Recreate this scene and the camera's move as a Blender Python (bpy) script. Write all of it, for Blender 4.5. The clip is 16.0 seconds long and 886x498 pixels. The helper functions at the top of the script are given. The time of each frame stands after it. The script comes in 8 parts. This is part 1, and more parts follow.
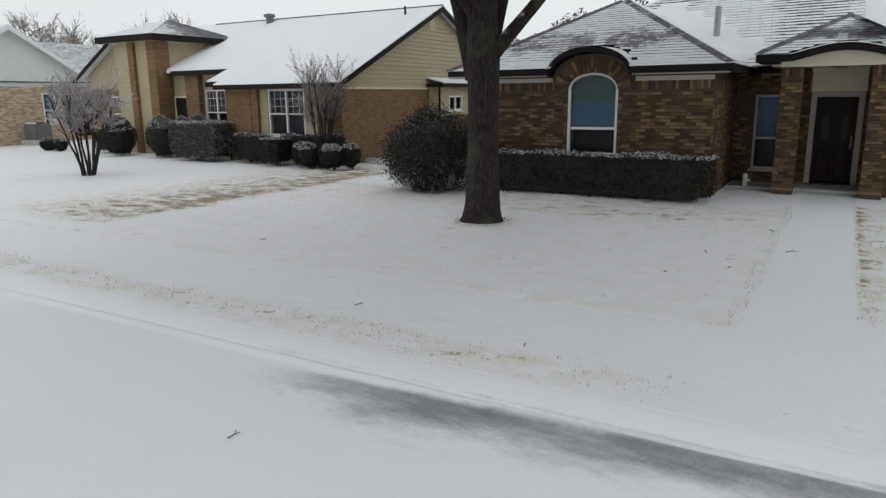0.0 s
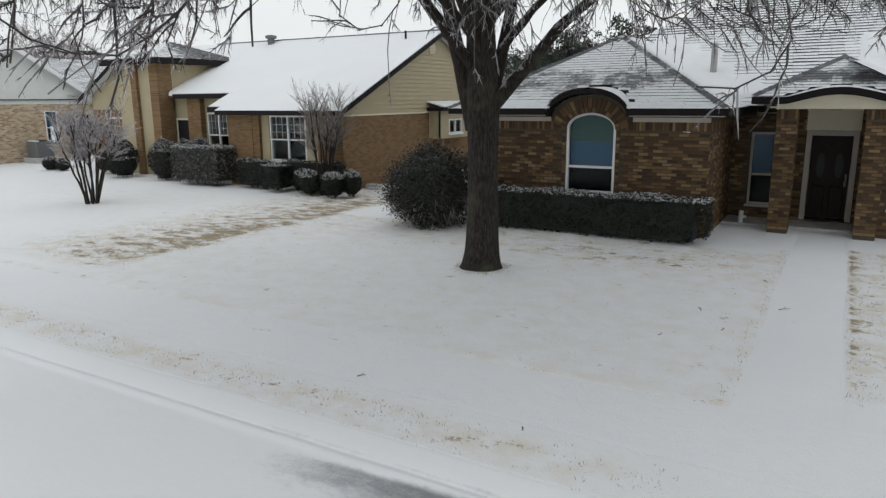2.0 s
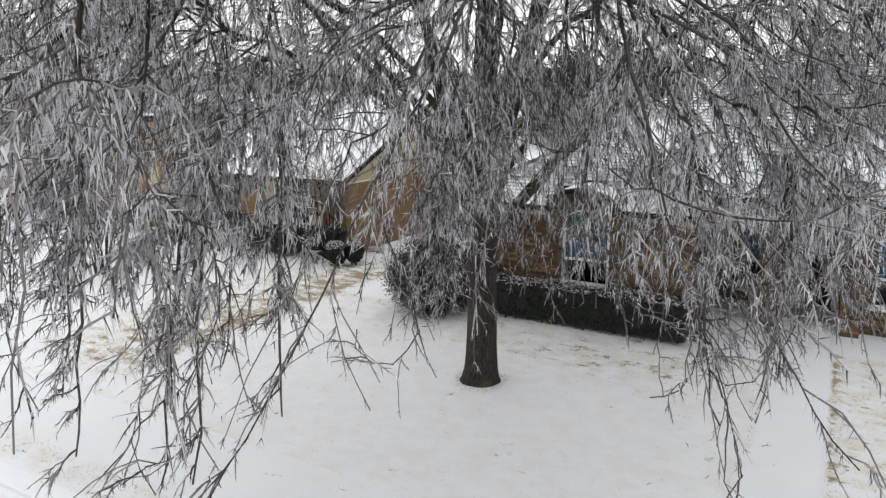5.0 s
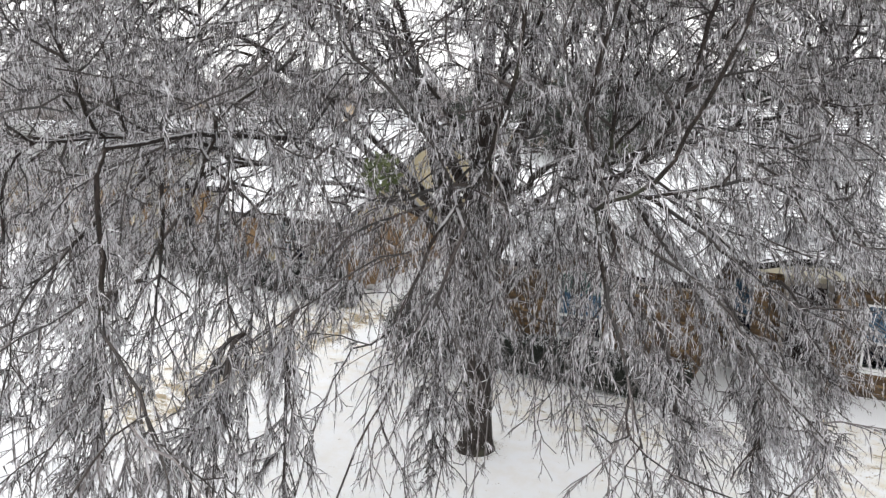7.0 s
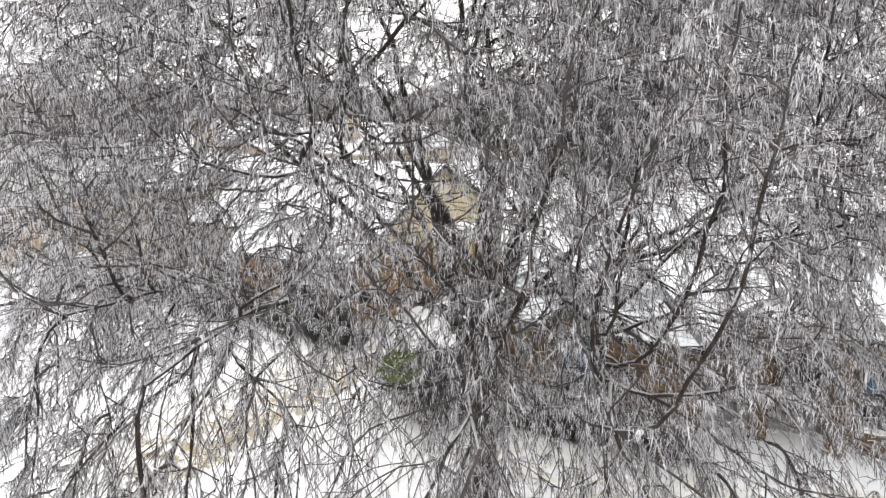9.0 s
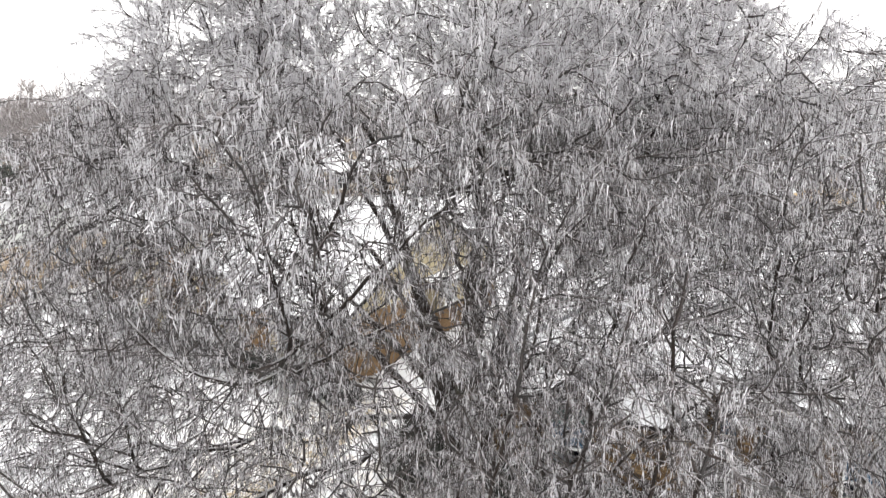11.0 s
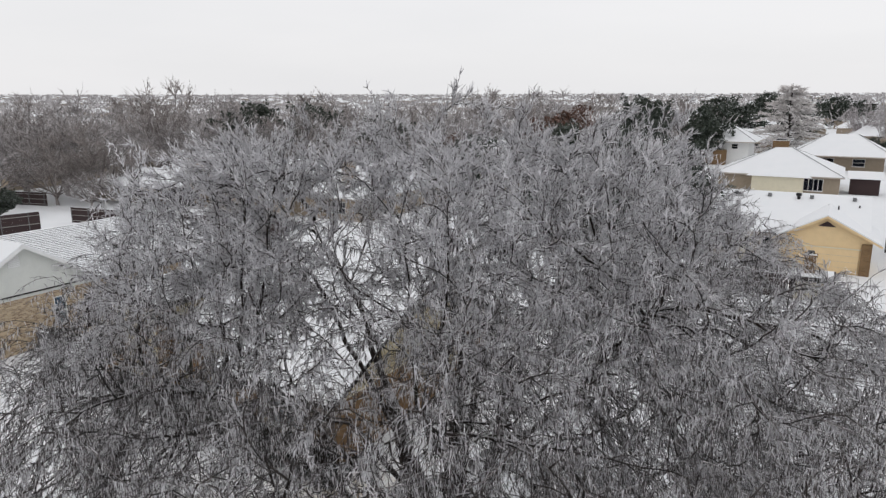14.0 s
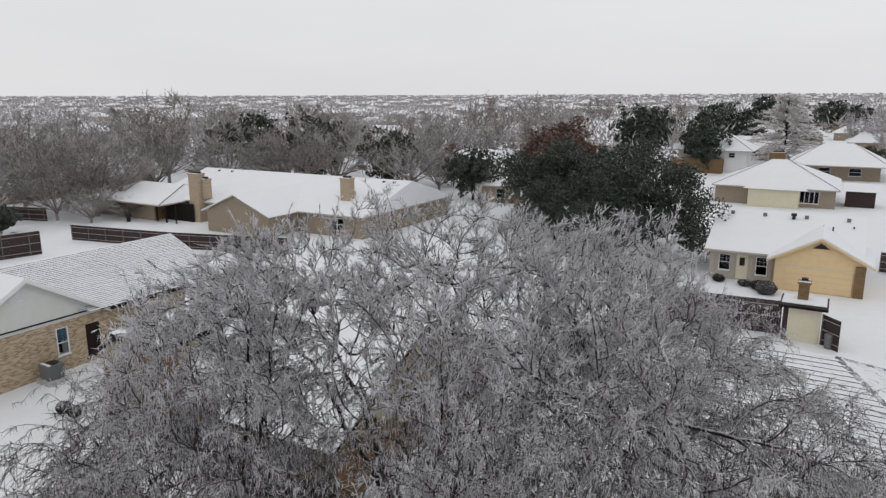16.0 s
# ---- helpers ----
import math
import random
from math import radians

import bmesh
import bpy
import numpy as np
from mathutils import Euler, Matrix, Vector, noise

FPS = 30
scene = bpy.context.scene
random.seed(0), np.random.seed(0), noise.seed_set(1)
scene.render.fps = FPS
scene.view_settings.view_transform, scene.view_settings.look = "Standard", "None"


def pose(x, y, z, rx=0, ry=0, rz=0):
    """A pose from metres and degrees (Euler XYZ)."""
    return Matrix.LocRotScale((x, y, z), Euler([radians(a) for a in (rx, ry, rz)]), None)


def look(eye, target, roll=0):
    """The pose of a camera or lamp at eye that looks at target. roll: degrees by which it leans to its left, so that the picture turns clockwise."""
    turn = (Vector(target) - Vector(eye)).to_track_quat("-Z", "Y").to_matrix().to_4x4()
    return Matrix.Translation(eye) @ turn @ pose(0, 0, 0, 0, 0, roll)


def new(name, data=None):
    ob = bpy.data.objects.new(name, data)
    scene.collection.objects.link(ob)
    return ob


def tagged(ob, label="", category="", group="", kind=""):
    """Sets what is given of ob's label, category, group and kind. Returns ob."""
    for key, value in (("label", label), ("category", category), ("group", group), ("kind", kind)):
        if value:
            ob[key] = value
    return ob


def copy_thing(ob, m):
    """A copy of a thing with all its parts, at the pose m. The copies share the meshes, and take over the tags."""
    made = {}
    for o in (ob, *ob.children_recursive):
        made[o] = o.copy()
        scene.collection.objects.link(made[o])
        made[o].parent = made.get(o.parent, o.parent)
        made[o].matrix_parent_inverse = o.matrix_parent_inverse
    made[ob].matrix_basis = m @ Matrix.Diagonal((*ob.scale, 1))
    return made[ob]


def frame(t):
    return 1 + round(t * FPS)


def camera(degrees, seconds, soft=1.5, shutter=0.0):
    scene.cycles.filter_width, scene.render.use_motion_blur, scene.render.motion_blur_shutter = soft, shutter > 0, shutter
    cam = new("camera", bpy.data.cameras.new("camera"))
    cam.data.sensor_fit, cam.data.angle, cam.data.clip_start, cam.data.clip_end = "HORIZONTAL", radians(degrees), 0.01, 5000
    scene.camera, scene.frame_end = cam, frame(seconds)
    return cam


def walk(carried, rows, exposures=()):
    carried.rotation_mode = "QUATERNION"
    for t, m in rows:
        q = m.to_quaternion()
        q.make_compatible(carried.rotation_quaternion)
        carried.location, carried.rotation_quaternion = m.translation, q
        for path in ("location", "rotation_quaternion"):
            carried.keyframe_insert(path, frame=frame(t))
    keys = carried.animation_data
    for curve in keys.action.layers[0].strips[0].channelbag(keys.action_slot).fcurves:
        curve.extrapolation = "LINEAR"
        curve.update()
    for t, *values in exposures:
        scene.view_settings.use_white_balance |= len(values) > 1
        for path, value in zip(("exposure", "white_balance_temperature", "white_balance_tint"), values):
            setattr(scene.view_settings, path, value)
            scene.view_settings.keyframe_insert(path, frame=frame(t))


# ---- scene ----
# The camera: a drone that rises in front of the tree.
cam = camera(65.6, 16.0, 1.35)
PATH = [
    (0, (0.000, 0.000, 2.291), (-4.914, 8.434, 0.120), -0.61),
    (0.5, (-0.030, -0.035, 2.415), (-4.945, 8.403, 0.257), -0.59),
    (1, (-0.062, -0.059, 2.566), (-4.976, 8.381, 0.414), -0.51),
    (1.5, (-0.051, -0.050, 2.821), (-4.960, 8.395, 0.680), -0.47),
    (2, (0.011, -0.035, 3.138), (-4.897, 8.410, 0.995), -0.46),
    (2.5, (0.010, 0.007, 3.514), (-4.890, 8.454, 1.364), -0.53),
    (3, (-0.002, 0.062, 3.858), (-4.913, 8.509, 1.729), -0.60),
    (3.2, (-0.003, 0.071, 3.991), (-4.915, 8.517, 1.862), -0.52),
    (5.3, (0.071, -0.160, 5.679), (-4.828, 8.291, 3.535), -0.48),
    (5.5, (0.085, -0.170, 5.835), (-4.814, 8.280, 3.692), -0.50),
    (6, (0.128, -0.180, 6.200), (-4.757, 8.279, 4.058), -0.50),
    (6.5, (0.129, -0.199, 6.542), (-4.729, 8.276, 4.402), -0.36),
    (7, (0.100, -0.133, 6.896), (-4.781, 8.328, 4.751), -0.08),
    (7.5, (0.128, -0.098, 7.260), (-4.756, 8.359, 5.111), -0.47),
    (8, (0.105, -0.065, 7.627), (-4.806, 8.385, 5.511), -0.45),
    (8.5, (0.082, -0.108, 8.015), (-4.815, 8.348, 5.887), -0.41),
    (9, (0.012, -0.157, 8.429), (-4.888, 8.293, 6.289), -0.41),
    (9.5, (-0.054, -0.171, 8.898), (-4.955, 8.278, 6.753), -0.47),
    (9.7, (-0.054, -0.165, 9.076), (-4.952, 8.284, 6.929), -0.44),
    (11.8, (0.421, 0.167, 11.251), (-4.504, 8.610, 9.141), -0.39),
    (12, (0.432, 0.178, 11.455), (-4.494, 8.617, 9.331), -0.45),
    (12.5, (0.429, 0.211, 11.993), (-4.482, 8.656, 9.855), -0.32),
    (13, (0.373, 0.274, 12.481), (-4.516, 8.728, 10.329), -0.10),
    (13.5, (0.315, 0.394, 12.977), (-4.576, 8.846, 10.823), -0.09),
    (14, (0.320, 0.517, 13.447), (-4.570, 8.969, 11.290), -0.12),
    (14.5, (0.355, 0.576, 13.863), (-4.535, 9.028, 11.707), -0.20),
    (15, (0.424, 0.599, 14.353), (-4.459, 9.055, 12.196), -0.23),
    (15.5, (0.449, 0.580, 14.821), (-4.431, 9.040, 12.673), -0.26),
    (16, (0.404, 0.504, 15.275), (-4.471, 8.966, 13.123), -0.22),
]
walk(cam, [(t, look(eye, target, roll)) for t, eye, target, roll in PATH],
     [(0.0, 0.20, 6450, 9), (3.2, 0.42, 6450, 9), (5.5, 0.88, 6600, 12), (6.5, 1.10, 6650, 12), (7.5, 1.24, 6650, 12), (8.5, 1.40, 6700, 12), (9.5, 1.62, 6750, 13), (12.0, 1.22, 6800, 13), (12.7, 0.90, 6700, 13), (13.5, 0.42, 6600, 13), (16.0, 0.09, 6550, 13)])

# ---- world and light: a closed, bright grey winter sky ----
world = bpy.data.worlds.new("overcast")
scene.world = world
world.use_nodes = True
wn, wl = world.node_tree.nodes, world.node_tree.links
background = wn["Background"]
sky = wn.new("ShaderNodeTexSky")
sky.sky_type, sky.sun_disc = "NISHITA", False
sky.sun_elevation, sky.sun_rotation = radians(38), radians(200)
sky.dust_density = 3.0
sky_dim = wn.new("ShaderNodeMixRGB")
sky_dim.blend_type, sky_dim.inputs[0].default_value = "MULTIPLY", 1.0
sky_dim.inputs[2].default_value = (0.1, 0.1, 0.1, 1)
wl.new(sky.outputs[0], sky_dim.inputs[1])
cloud_map = wn.new("ShaderNodeTexCoord")
cloud_scale = wn.new("ShaderNodeMapping")
cloud_scale.inputs["Scale"].default_value = (1.0, 1.0, 5.0)
cloud = wn.new("ShaderNodeTexNoise")
cloud.inputs["Scale"].default_value, cloud.inputs["Detail"].default_value = 1.6, 5
cloud_ramp = wn.new("ShaderNodeValToRGB")
cloud_ramp.color_ramp.elements[0].position, cloud_ramp.color_ramp.elements[0].color = 0.3, (0.735, 0.755, 0.765, 1)
cloud_ramp.color_ramp.elements[1].position, cloud_ramp.color_ramp.elements[1].color = 0.7, (0.80, 0.815, 0.82, 1)
wl.new(cloud_map.outputs["Generated"], cloud_scale.inputs[0])
wl.new(cloud_scale.outputs[0], cloud.inputs["Vector"])
wl.new(cloud.outputs[0], cloud_ramp.inputs[0])
cover = wn.new("ShaderNodeMixRGB")
cover.inputs[0].default_value = 0.93
wl.new(sky_dim.outputs[0], cover.inputs[1])
wl.new(cloud_ramp.outputs[0], cover.inputs[2])
# the closed cover is brighter overhead than along the horizon
height_of = wn.new("ShaderNodeSeparateXYZ")
wl.new(cloud_map.outputs["Generated"], height_of.inputs[0])
fade = wn.new("ShaderNodeMapRange")
fade.interpolation_type = "SMOOTHSTEP"
for key, value in (("From Min", 0.0), ("From Max", 0.9), ("To Min", 0.93), ("To Max", 1.03)):
    fade.inputs[key].default_value = value
wl.new(height_of.outputs[2], fade.inputs["Value"])
lit = wn.new("ShaderNodeMixRGB")
lit.blend_type, lit.inputs[0].default_value = "MULTIPLY", 1.0
wl.new(cover.outputs[0], lit.inputs[1])
wl.new(fade.outputs[0], lit.inputs[2])
wl.new(lit.outputs[0], background.inputs[0])
background.inputs[1].default_value = 1.0

sun_data = bpy.data.lights.new("sun", "SUN")
sun_data.energy, sun_data.angle, sun_data.color = 0.12, radians(40), (1.0, 0.97, 0.93)
sun = new("sun", sun_data)
sun.matrix_world = look((30, -40, 60), (0, 0, 0))


# ---- materials ----
class Paint:
    """A node material that is put together step by step."""

    def __init__(self, name, rough=0.7, metal=0.0, spec=0.3):
        self.mat = bpy.data.materials.new(name)
        self.mat.use_nodes = True
        self.n, self.l = self.mat.node_tree.nodes, self.mat.node_tree.links
        self.b = self.n["Principled BSDF"]
        self.b.inputs["Roughness"].default_value = rough
        self.b.inputs["Metallic"].default_value = metal
        self.b.inputs["Specular IOR Level"].default_value = spec
        self.where = self.n.new("ShaderNodeTexCoord").outputs["Object"]

    def put(self, socket, value):
        if isinstance(value, (int, float)):
            socket.default_value = value
        elif isinstance(value, tuple):
            socket.default_value = (*value, 1) if len(value) == 3 else value
        else:
            self.l.new(value, socket)

    def noise(self, scale, detail=3, rough=0.55, stretch=None):
        node = self.n.new("ShaderNodeTexNoise")
        node.inputs["Scale"].default_value, node.inputs["Detail"].default_value = scale, detail
        node.inputs["Roughness"].default_value = rough
        if stretch:
            scaled = self.n.new("ShaderNodeMapping")
            scaled.inputs["Scale"].default_value = stretch
            self.l.new(self.where, scaled.inputs[0])
            self.l.new(scaled.outputs[0], node.inputs["Vector"])
        else:
            self.l.new(self.where, node.inputs["Vector"])
        return node.outputs[0]

    def math(self, op, a, b=0.0, c=0.0, clamp=False):
        node = self.n.new("ShaderNodeMath")
        node.operation, node.use_clamp = op, clamp
        for socket, value in zip(node.inputs, (a, b, c)):
            self.put(socket, value)
        return node.outputs[0]

    def span(self, value, lo, hi, out_lo=0.0, out_hi=1.0):
        node = self.n.new("ShaderNodeMapRange")
        node.interpolation_type = "SMOOTHSTEP"
        for key, v in (("Value", value), ("From Min", lo), ("From Max", hi), ("To Min", out_lo), ("To Max", out_hi)):
            self.put(node.inputs[key], v)
        return node.outputs[0]

    def mix(self, fac, a, b, blend="MIX"):
        node = self.n.new("ShaderNodeMixRGB")
        node.blend_type = blend
        for socket, value in zip(node.inputs, (fac, a, b)):
            self.put(socket, value)
        return node.outputs[0]

    def random(self):
        return self.n.new("ShaderNodeObjectInfo").outputs["Random"]

    def island(self):
        return self.n.new("ShaderNodeNewGeometry").outputs["Random Per Island"]

    def attribute(self, name):
        node = self.n.new("ShaderNodeAttribute")
        node.attribute_name = name
        return node.outputs["Fac"]

    def axis(self, which):
        node = self.n.new("ShaderNodeSeparateXYZ")
        self.l.new(self.where, node.inputs[0])
        return node.outputs["XYZ".index(which)]

    def upward(self):
        geometry = self.n.new("ShaderNodeNewGeometry")
        node = self.n.new("ShaderNodeSeparateXYZ")
        self.l.new(geometry.outputs["Normal"], node.inputs[0])
        return node.outputs[2]

    def bump(self, height, strength=0.3, distance=0.02):
        node = self.n.new("ShaderNodeBump")
        node.inputs["Strength"].default_value, node.inputs["Distance"].default_value = strength, distance
        self.l.new(height, node.inputs["Height"])
        self.l.new(node.outputs[0], self.b.inputs["Normal"])
        return self

    def colour(self, value):
        self.put(self.b.inputs["Base Color"], value)
        return self

    def rough(self, value):
        self.put(self.b.inputs["Roughness"], value)
        return self


SNOW_A, SNOW_B = (0.72, 0.745, 0.765), (0.79, 0.80, 0.815)


def plain(name, colour, vary=0.15, rough=0.7, metal=0.0, scale=6.0, bump=0.15, spec=0.3, stretch=None):
    """A surface of one colour with stains at two scales and a fine relief."""
    p = Paint(name, rough, metal, spec)
    big, small = p.noise(scale, 4, 0.6, stretch), p.noise(scale * 9, 3, 0.6, stretch)
    both = p.math("ADD", p.math("MULTIPLY", big, 0.6), p.math("MULTIPLY", small, 0.4))
    dark = tuple(c * (1 - vary) for c in colour)
    light = tuple(min(1, c * (1 + vary)) for c in colour)
    p.colour(p.mix(p.span(both, 0.3, 0.7), dark, light))
    p.rough(p.span(big, 0.3, 0.7, max(0.02, rough - 0.08), min(1, rough + 0.08)))
    if bump:
        p.bump(small, bump, 0.01)
    return p.mat


def snow_material():
    p = Paint("snow", 0.65, 0, 0.25)
    p.colour(p.mix(p.noise(0.7, 5), SNOW_A, SNOW_B))
    height = p.math("ADD", p.math("MULTIPLY", p.noise(2.2, 5), 1.0), p.math("MULTIPLY", p.noise(38, 3), 0.22))
    p.bump(height, 0.35, 0.05)
    return p.mat


def lawn_material():
    """Snow on a dormant lawn; the attribute thaw says where straw shows through."""
    p = Paint("snowy_lawn", 0.75, 0, 0.2)
    straw = p.mix(p.noise(24, 4), (0.22, 0.165, 0.10), (0.46, 0.385, 0.27))
    straw = p.mix(p.span(p.noise(5, 3), 0.45, 0.7), straw, (0.20, 0.185, 0.12))
    white = p.mix(p.noise(0.6, 5), SNOW_A, SNOW_B)
    white = p.mix(p.math("MULTIPLY", p.span(p.noise(2.4, 5, 0.65), 0.35, 0.7), p.math("MULTIPLY", p.attribute("thaw"), 4.5, 0, True)), white, (0.66, 0.62, 0.54))
    patches = p.math("ADD", p.math("MULTIPLY", p.noise(2.3, 6, 0.7, (0.8, 1.3, 1)), 1.9), p.math("MULTIPLY", p.noise(17, 4, 0.75), 0.85))
    patches = p.math("SUBTRACT", patches, 0.875)
    bare = p.span(p.math("ADD", patches, p.attribute("thaw")), 0.84, 1.06)
    p.colour(p.mix(bare, white, straw))
    height = p.math("ADD", p.math("MULTIPLY", p.noise(4, 5), 0.8), p.math("MULTIPLY", p.noise(46, 3), 0.4))
    p.bump(height, 0.42, 0.05)
    return p.mat


def road_material():
    """Snow on asphalt, blown thin along the kerb, where the wet asphalt shows; its dark tone also paints the shade at
    the kerb's foot.
    """
    p = Paint("snowy_road", 0.6, 0, 0.3)
    asphalt = p.mix(p.noise(60, 3), (0.05, 0.058, 0.066), (0.11, 0.12, 0.13))
    white = p.mix(p.noise(0.5, 5), SNOW_A, SNOW_B)
    streaks = p.math("ADD", p.math("MULTIPLY", p.noise(2.6, 6, 0.72, (0.55, 1.2, 1)), 0.8), p.math("MULTIPLY", p.noise(24, 4, 0.7), 0.22))
    bare = p.span(p.math("ADD", streaks, p.attribute("thaw")), 0.72, 1.36, 0.0, 0.82)
    p.colour(p.mix(bare, white, asphalt))
    p.rough(p.math("SUBTRACT", 0.7, p.math("MULTIPLY", bare, 0.35)))
    p.bump(p.math("ADD", p.noise(3, 5), p.math("MULTIPLY", p.noise(50, 3), 0.2)), 0.25, 0.04)
    return p.mat


def roof_material(name, bare, light=(0.40, 0.40, 0.40), dark=(0.17, 0.17, 0.18)):
    """Snow on grey asphalt shingles; bare says how much of the shingle shows."""
    p = Paint(name, 0.75, 0, 0.2)
    tab = p.mix(p.island(), dark, light)
    tab = p.mix(p.math("MULTIPLY", p.noise(70, 2), 0.4), tab, (0.22, 0.225, 0.23))
    white = p.mix(p.noise(0.9, 4), SNOW_A, SNOW_B)
    cover_noise = p.math("ADD", p.math("MULTIPLY", p.noise(1.5, 4, 0.6), 0.55), p.math("MULTIPLY", p.noise(11, 4, 0.7), 0.45))
    show = p.span(p.math("ADD", cover_noise, p.math("ADD", p.attribute("thaw"), p.math("MULTIPLY", p.math("SUBTRACT", p.island(), 0.5 - bare * 6), 0.14))), 0.70, 0.92)
    p.colour(p.mix(show, white, tab))
    p.bump(p.noise(30, 3), 0.2, 0.01)
    return p.mat


def brick_material(name, colours, object_random=False):
    """Fired clay: tints from brick to brick, with grain and pits."""
    p = Paint(name, 0.85, 0, 0.15)
    pick = p.random() if object_random else p.island()
    ramp = p.n.new("ShaderNodeValToRGB")
    ramp.color_ramp.interpolation = "CONSTANT"
    ramp.color_ramp.elements[0].color = (*colours[0], 1)
    ramp.color_ramp.elements[1].position, ramp.color_ramp.elements[1].color = 1 / len(colours), (*colours[1], 1)
    for i, c in enumerate(colours[2:], 2):
        e = ramp.color_ramp.elements.new(i / len(colours))
        e.color = (*c, 1)
    p.l.new(pick, ramp.inputs[0])
    grain = p.noise(55, 4, 0.7)
    p.colour(p.mix(p.math("MULTIPLY", grain, 0.55), ramp.outputs[0], (0.10, 0.07, 0.05)))
    p.bump(grain, 0.4, 0.006)
    return p.mat


def laid_brick_material(name, a, b, mortar, along="X"):
    """Brickwork too far off to tell its bricks' edges apart."""
    p = Paint(name, 0.85, 0, 0.15)
    swap = p.n.new("ShaderNodeCombineXYZ")
    split = p.n.new("ShaderNodeSeparateXYZ")
    p.l.new(p.where, split.inputs[0])
    p.l.new(split.outputs[0 if along == "X" else 1], swap.inputs[0])
    p.l.new(split.outputs[2], swap.inputs[1])
    brick = p.n.new("ShaderNodeTexBrick")
    for key, v in (("Scale", 1.0), ("Mortar Size", 0.008), ("Brick Width", 0.22), ("Row Height", 0.075), ("Bias", -0.1)):
        brick.inputs[key].default_value = v
    for key, v in (("Color1", a), ("Color2", b), ("Mortar", mortar)):
        brick.inputs[key].default_value = (*v, 1)
    p.l.new(swap.outputs[0], brick.inputs["Vector"])
    p.colour(p.mix(p.math("MULTIPLY", p.noise(3.5, 5, 0.7), 0.45), brick.outputs[0], tuple(c * 0.5 for c in a)))
    p.bump(p.math("SUBTRACT", p.noise(40, 3), brick.outputs["Fac"]), 0.35, 0.01)
    return p.mat


def bark_material(name, dark, light, ice=0.0):
    p = Paint(name, 0.8, 0, 0.25)
    furrow = p.noise(11, 6, 0.75, (3.6, 3.6, 0.6))
    tone = p.mix(p.span(furrow, 0.38, 0.66), dark, light)
    tone = p.mix(p.span(p.noise(1.6, 3), 0.55, 0.75, 0.0, 0.35), tone, (0.10, 0.11, 0.07))
    if ice:
        frost = p.span(p.math("ADD", p.noise(5, 4, 0.7), p.math("MULTIPLY", p.upward(), 0.42)), 0.68, 0.82, 0.0, ice)
        tone = p.mix(frost, tone, (0.68, 0.68, 0.70))
    p.colour(tone)
    p.bump(furrow, 0.9, 0.03)
    return p.mat


def twig_material(name, dark, light, gloss=0.22, bias=0.0, clear=0.0):
    """Twigs in a coat of clear ice: pale grey, here and there the dark wood."""
    p = Paint(name, gloss, 0, 0.55)
    tone = p.mix(p.span(p.math("ADD", p.island(), bias), 0.05, 0.95), dark, light)
    tone = p.mix(p.span(p.noise(1.1, 3), 0.42, 0.66, 0.0, 0.4), tone, tuple(c * 0.55 for c in light))
    p.colour(tone)
    if clear:
        # clear ice lets part of the light through
        through_ice = p.n.new("ShaderNodeBsdfTranslucent")
        p.put(through_ice.inputs["Color"], tone)
        both = p.n.new("ShaderNodeMixShader")
        both.inputs[0].default_value = clear
        p.l.new(p.b.outputs[0], both.inputs[1])
        p.l.new(through_ice.outputs[0], both.inputs[2])
        p.l.new(both.outputs[0], p.n["Material Output"].inputs["Surface"])
    return p.mat


def leaf_material(name, a, b, frost=0.0):
    p = Paint(name, 0.5, 0, 0.35)
    tone = p.mix(p.island(), a, b)
    if frost:
        top = p.span(p.math("ADD", p.noise(14, 3, 0.7), p.math("MULTIPLY", p.upward(), 0.25)), 0.66, 0.78, 0.0, frost)
        tone = p.mix(top, tone, (0.66, 0.68, 0.70))
    p.colour(tone)
    return p.mat


def glass_material():
    p = Paint("window_glass", 0.02, 0, 0.3)
    p.b.inputs["Transmission Weight"].default_value = 1.0
    p.b.inputs["IOR"].default_value = 1.2
    p.colour((0.80, 0.88, 0.92))
    p.bump(p.noise(1.3, 2), 0.03, 0.02)
    return p.mat


SNOW = snow_material()
LAWN = lawn_material()
ROAD = road_material()
PACKED = plain("trodden_snow", (0.765, 0.78, 0.795), 0.03, 0.65, scale=0.8, bump=0.3)
CONCRETE = plain("kerb_concrete", (0.42, 0.42, 0.41), 0.2, 0.85)
ROOF_BARE = roof_material("roof_half_bare", 0.0, (0.17, 0.172, 0.18), (0.05, 0.052, 0.058))
ROOF_SNOW = roof_material("roof_snowed", -0.35)
BROWN = [(0.075, 0.045, 0.022), (0.1288, 0.081, 0.0396), (0.1848, 0.1188, 0.0558), (0.046, 0.030, 0.018), (0.2688, 0.1814, 0.09), (0.0874, 0.0497, 0.0243), (0.062, 0.040, 0.022), (0.1512, 0.095, 0.045)]
BRICK = brick_material("brown_brick", BROWN)
BRICK_ONE = brick_material("brown_brick_single", BROWN, True)
MORTAR = plain("mortar", (0.075, 0.06, 0.045), 0.2, 0.9, scale=12)
TAN_X = laid_brick_material("tan_brick_front", (0.255, 0.158, 0.08), (0.145, 0.088, 0.048), (0.225, 0.17, 0.11), "X")
TAN_Y = laid_brick_material("tan_brick_side", (0.255, 0.158, 0.08), (0.145, 0.088, 0.048), (0.225, 0.17, 0.11), "Y")
PALE_Y = laid_brick_material("pale_mixed_brick", (0.58, 0.46, 0.31), (0.17, 0.10, 0.065), (0.55, 0.48, 0.39), "Y")
SIDING = plain("cream_siding", (0.40, 0.345, 0.225), 0.06, 0.6, scale=2, bump=0.05)
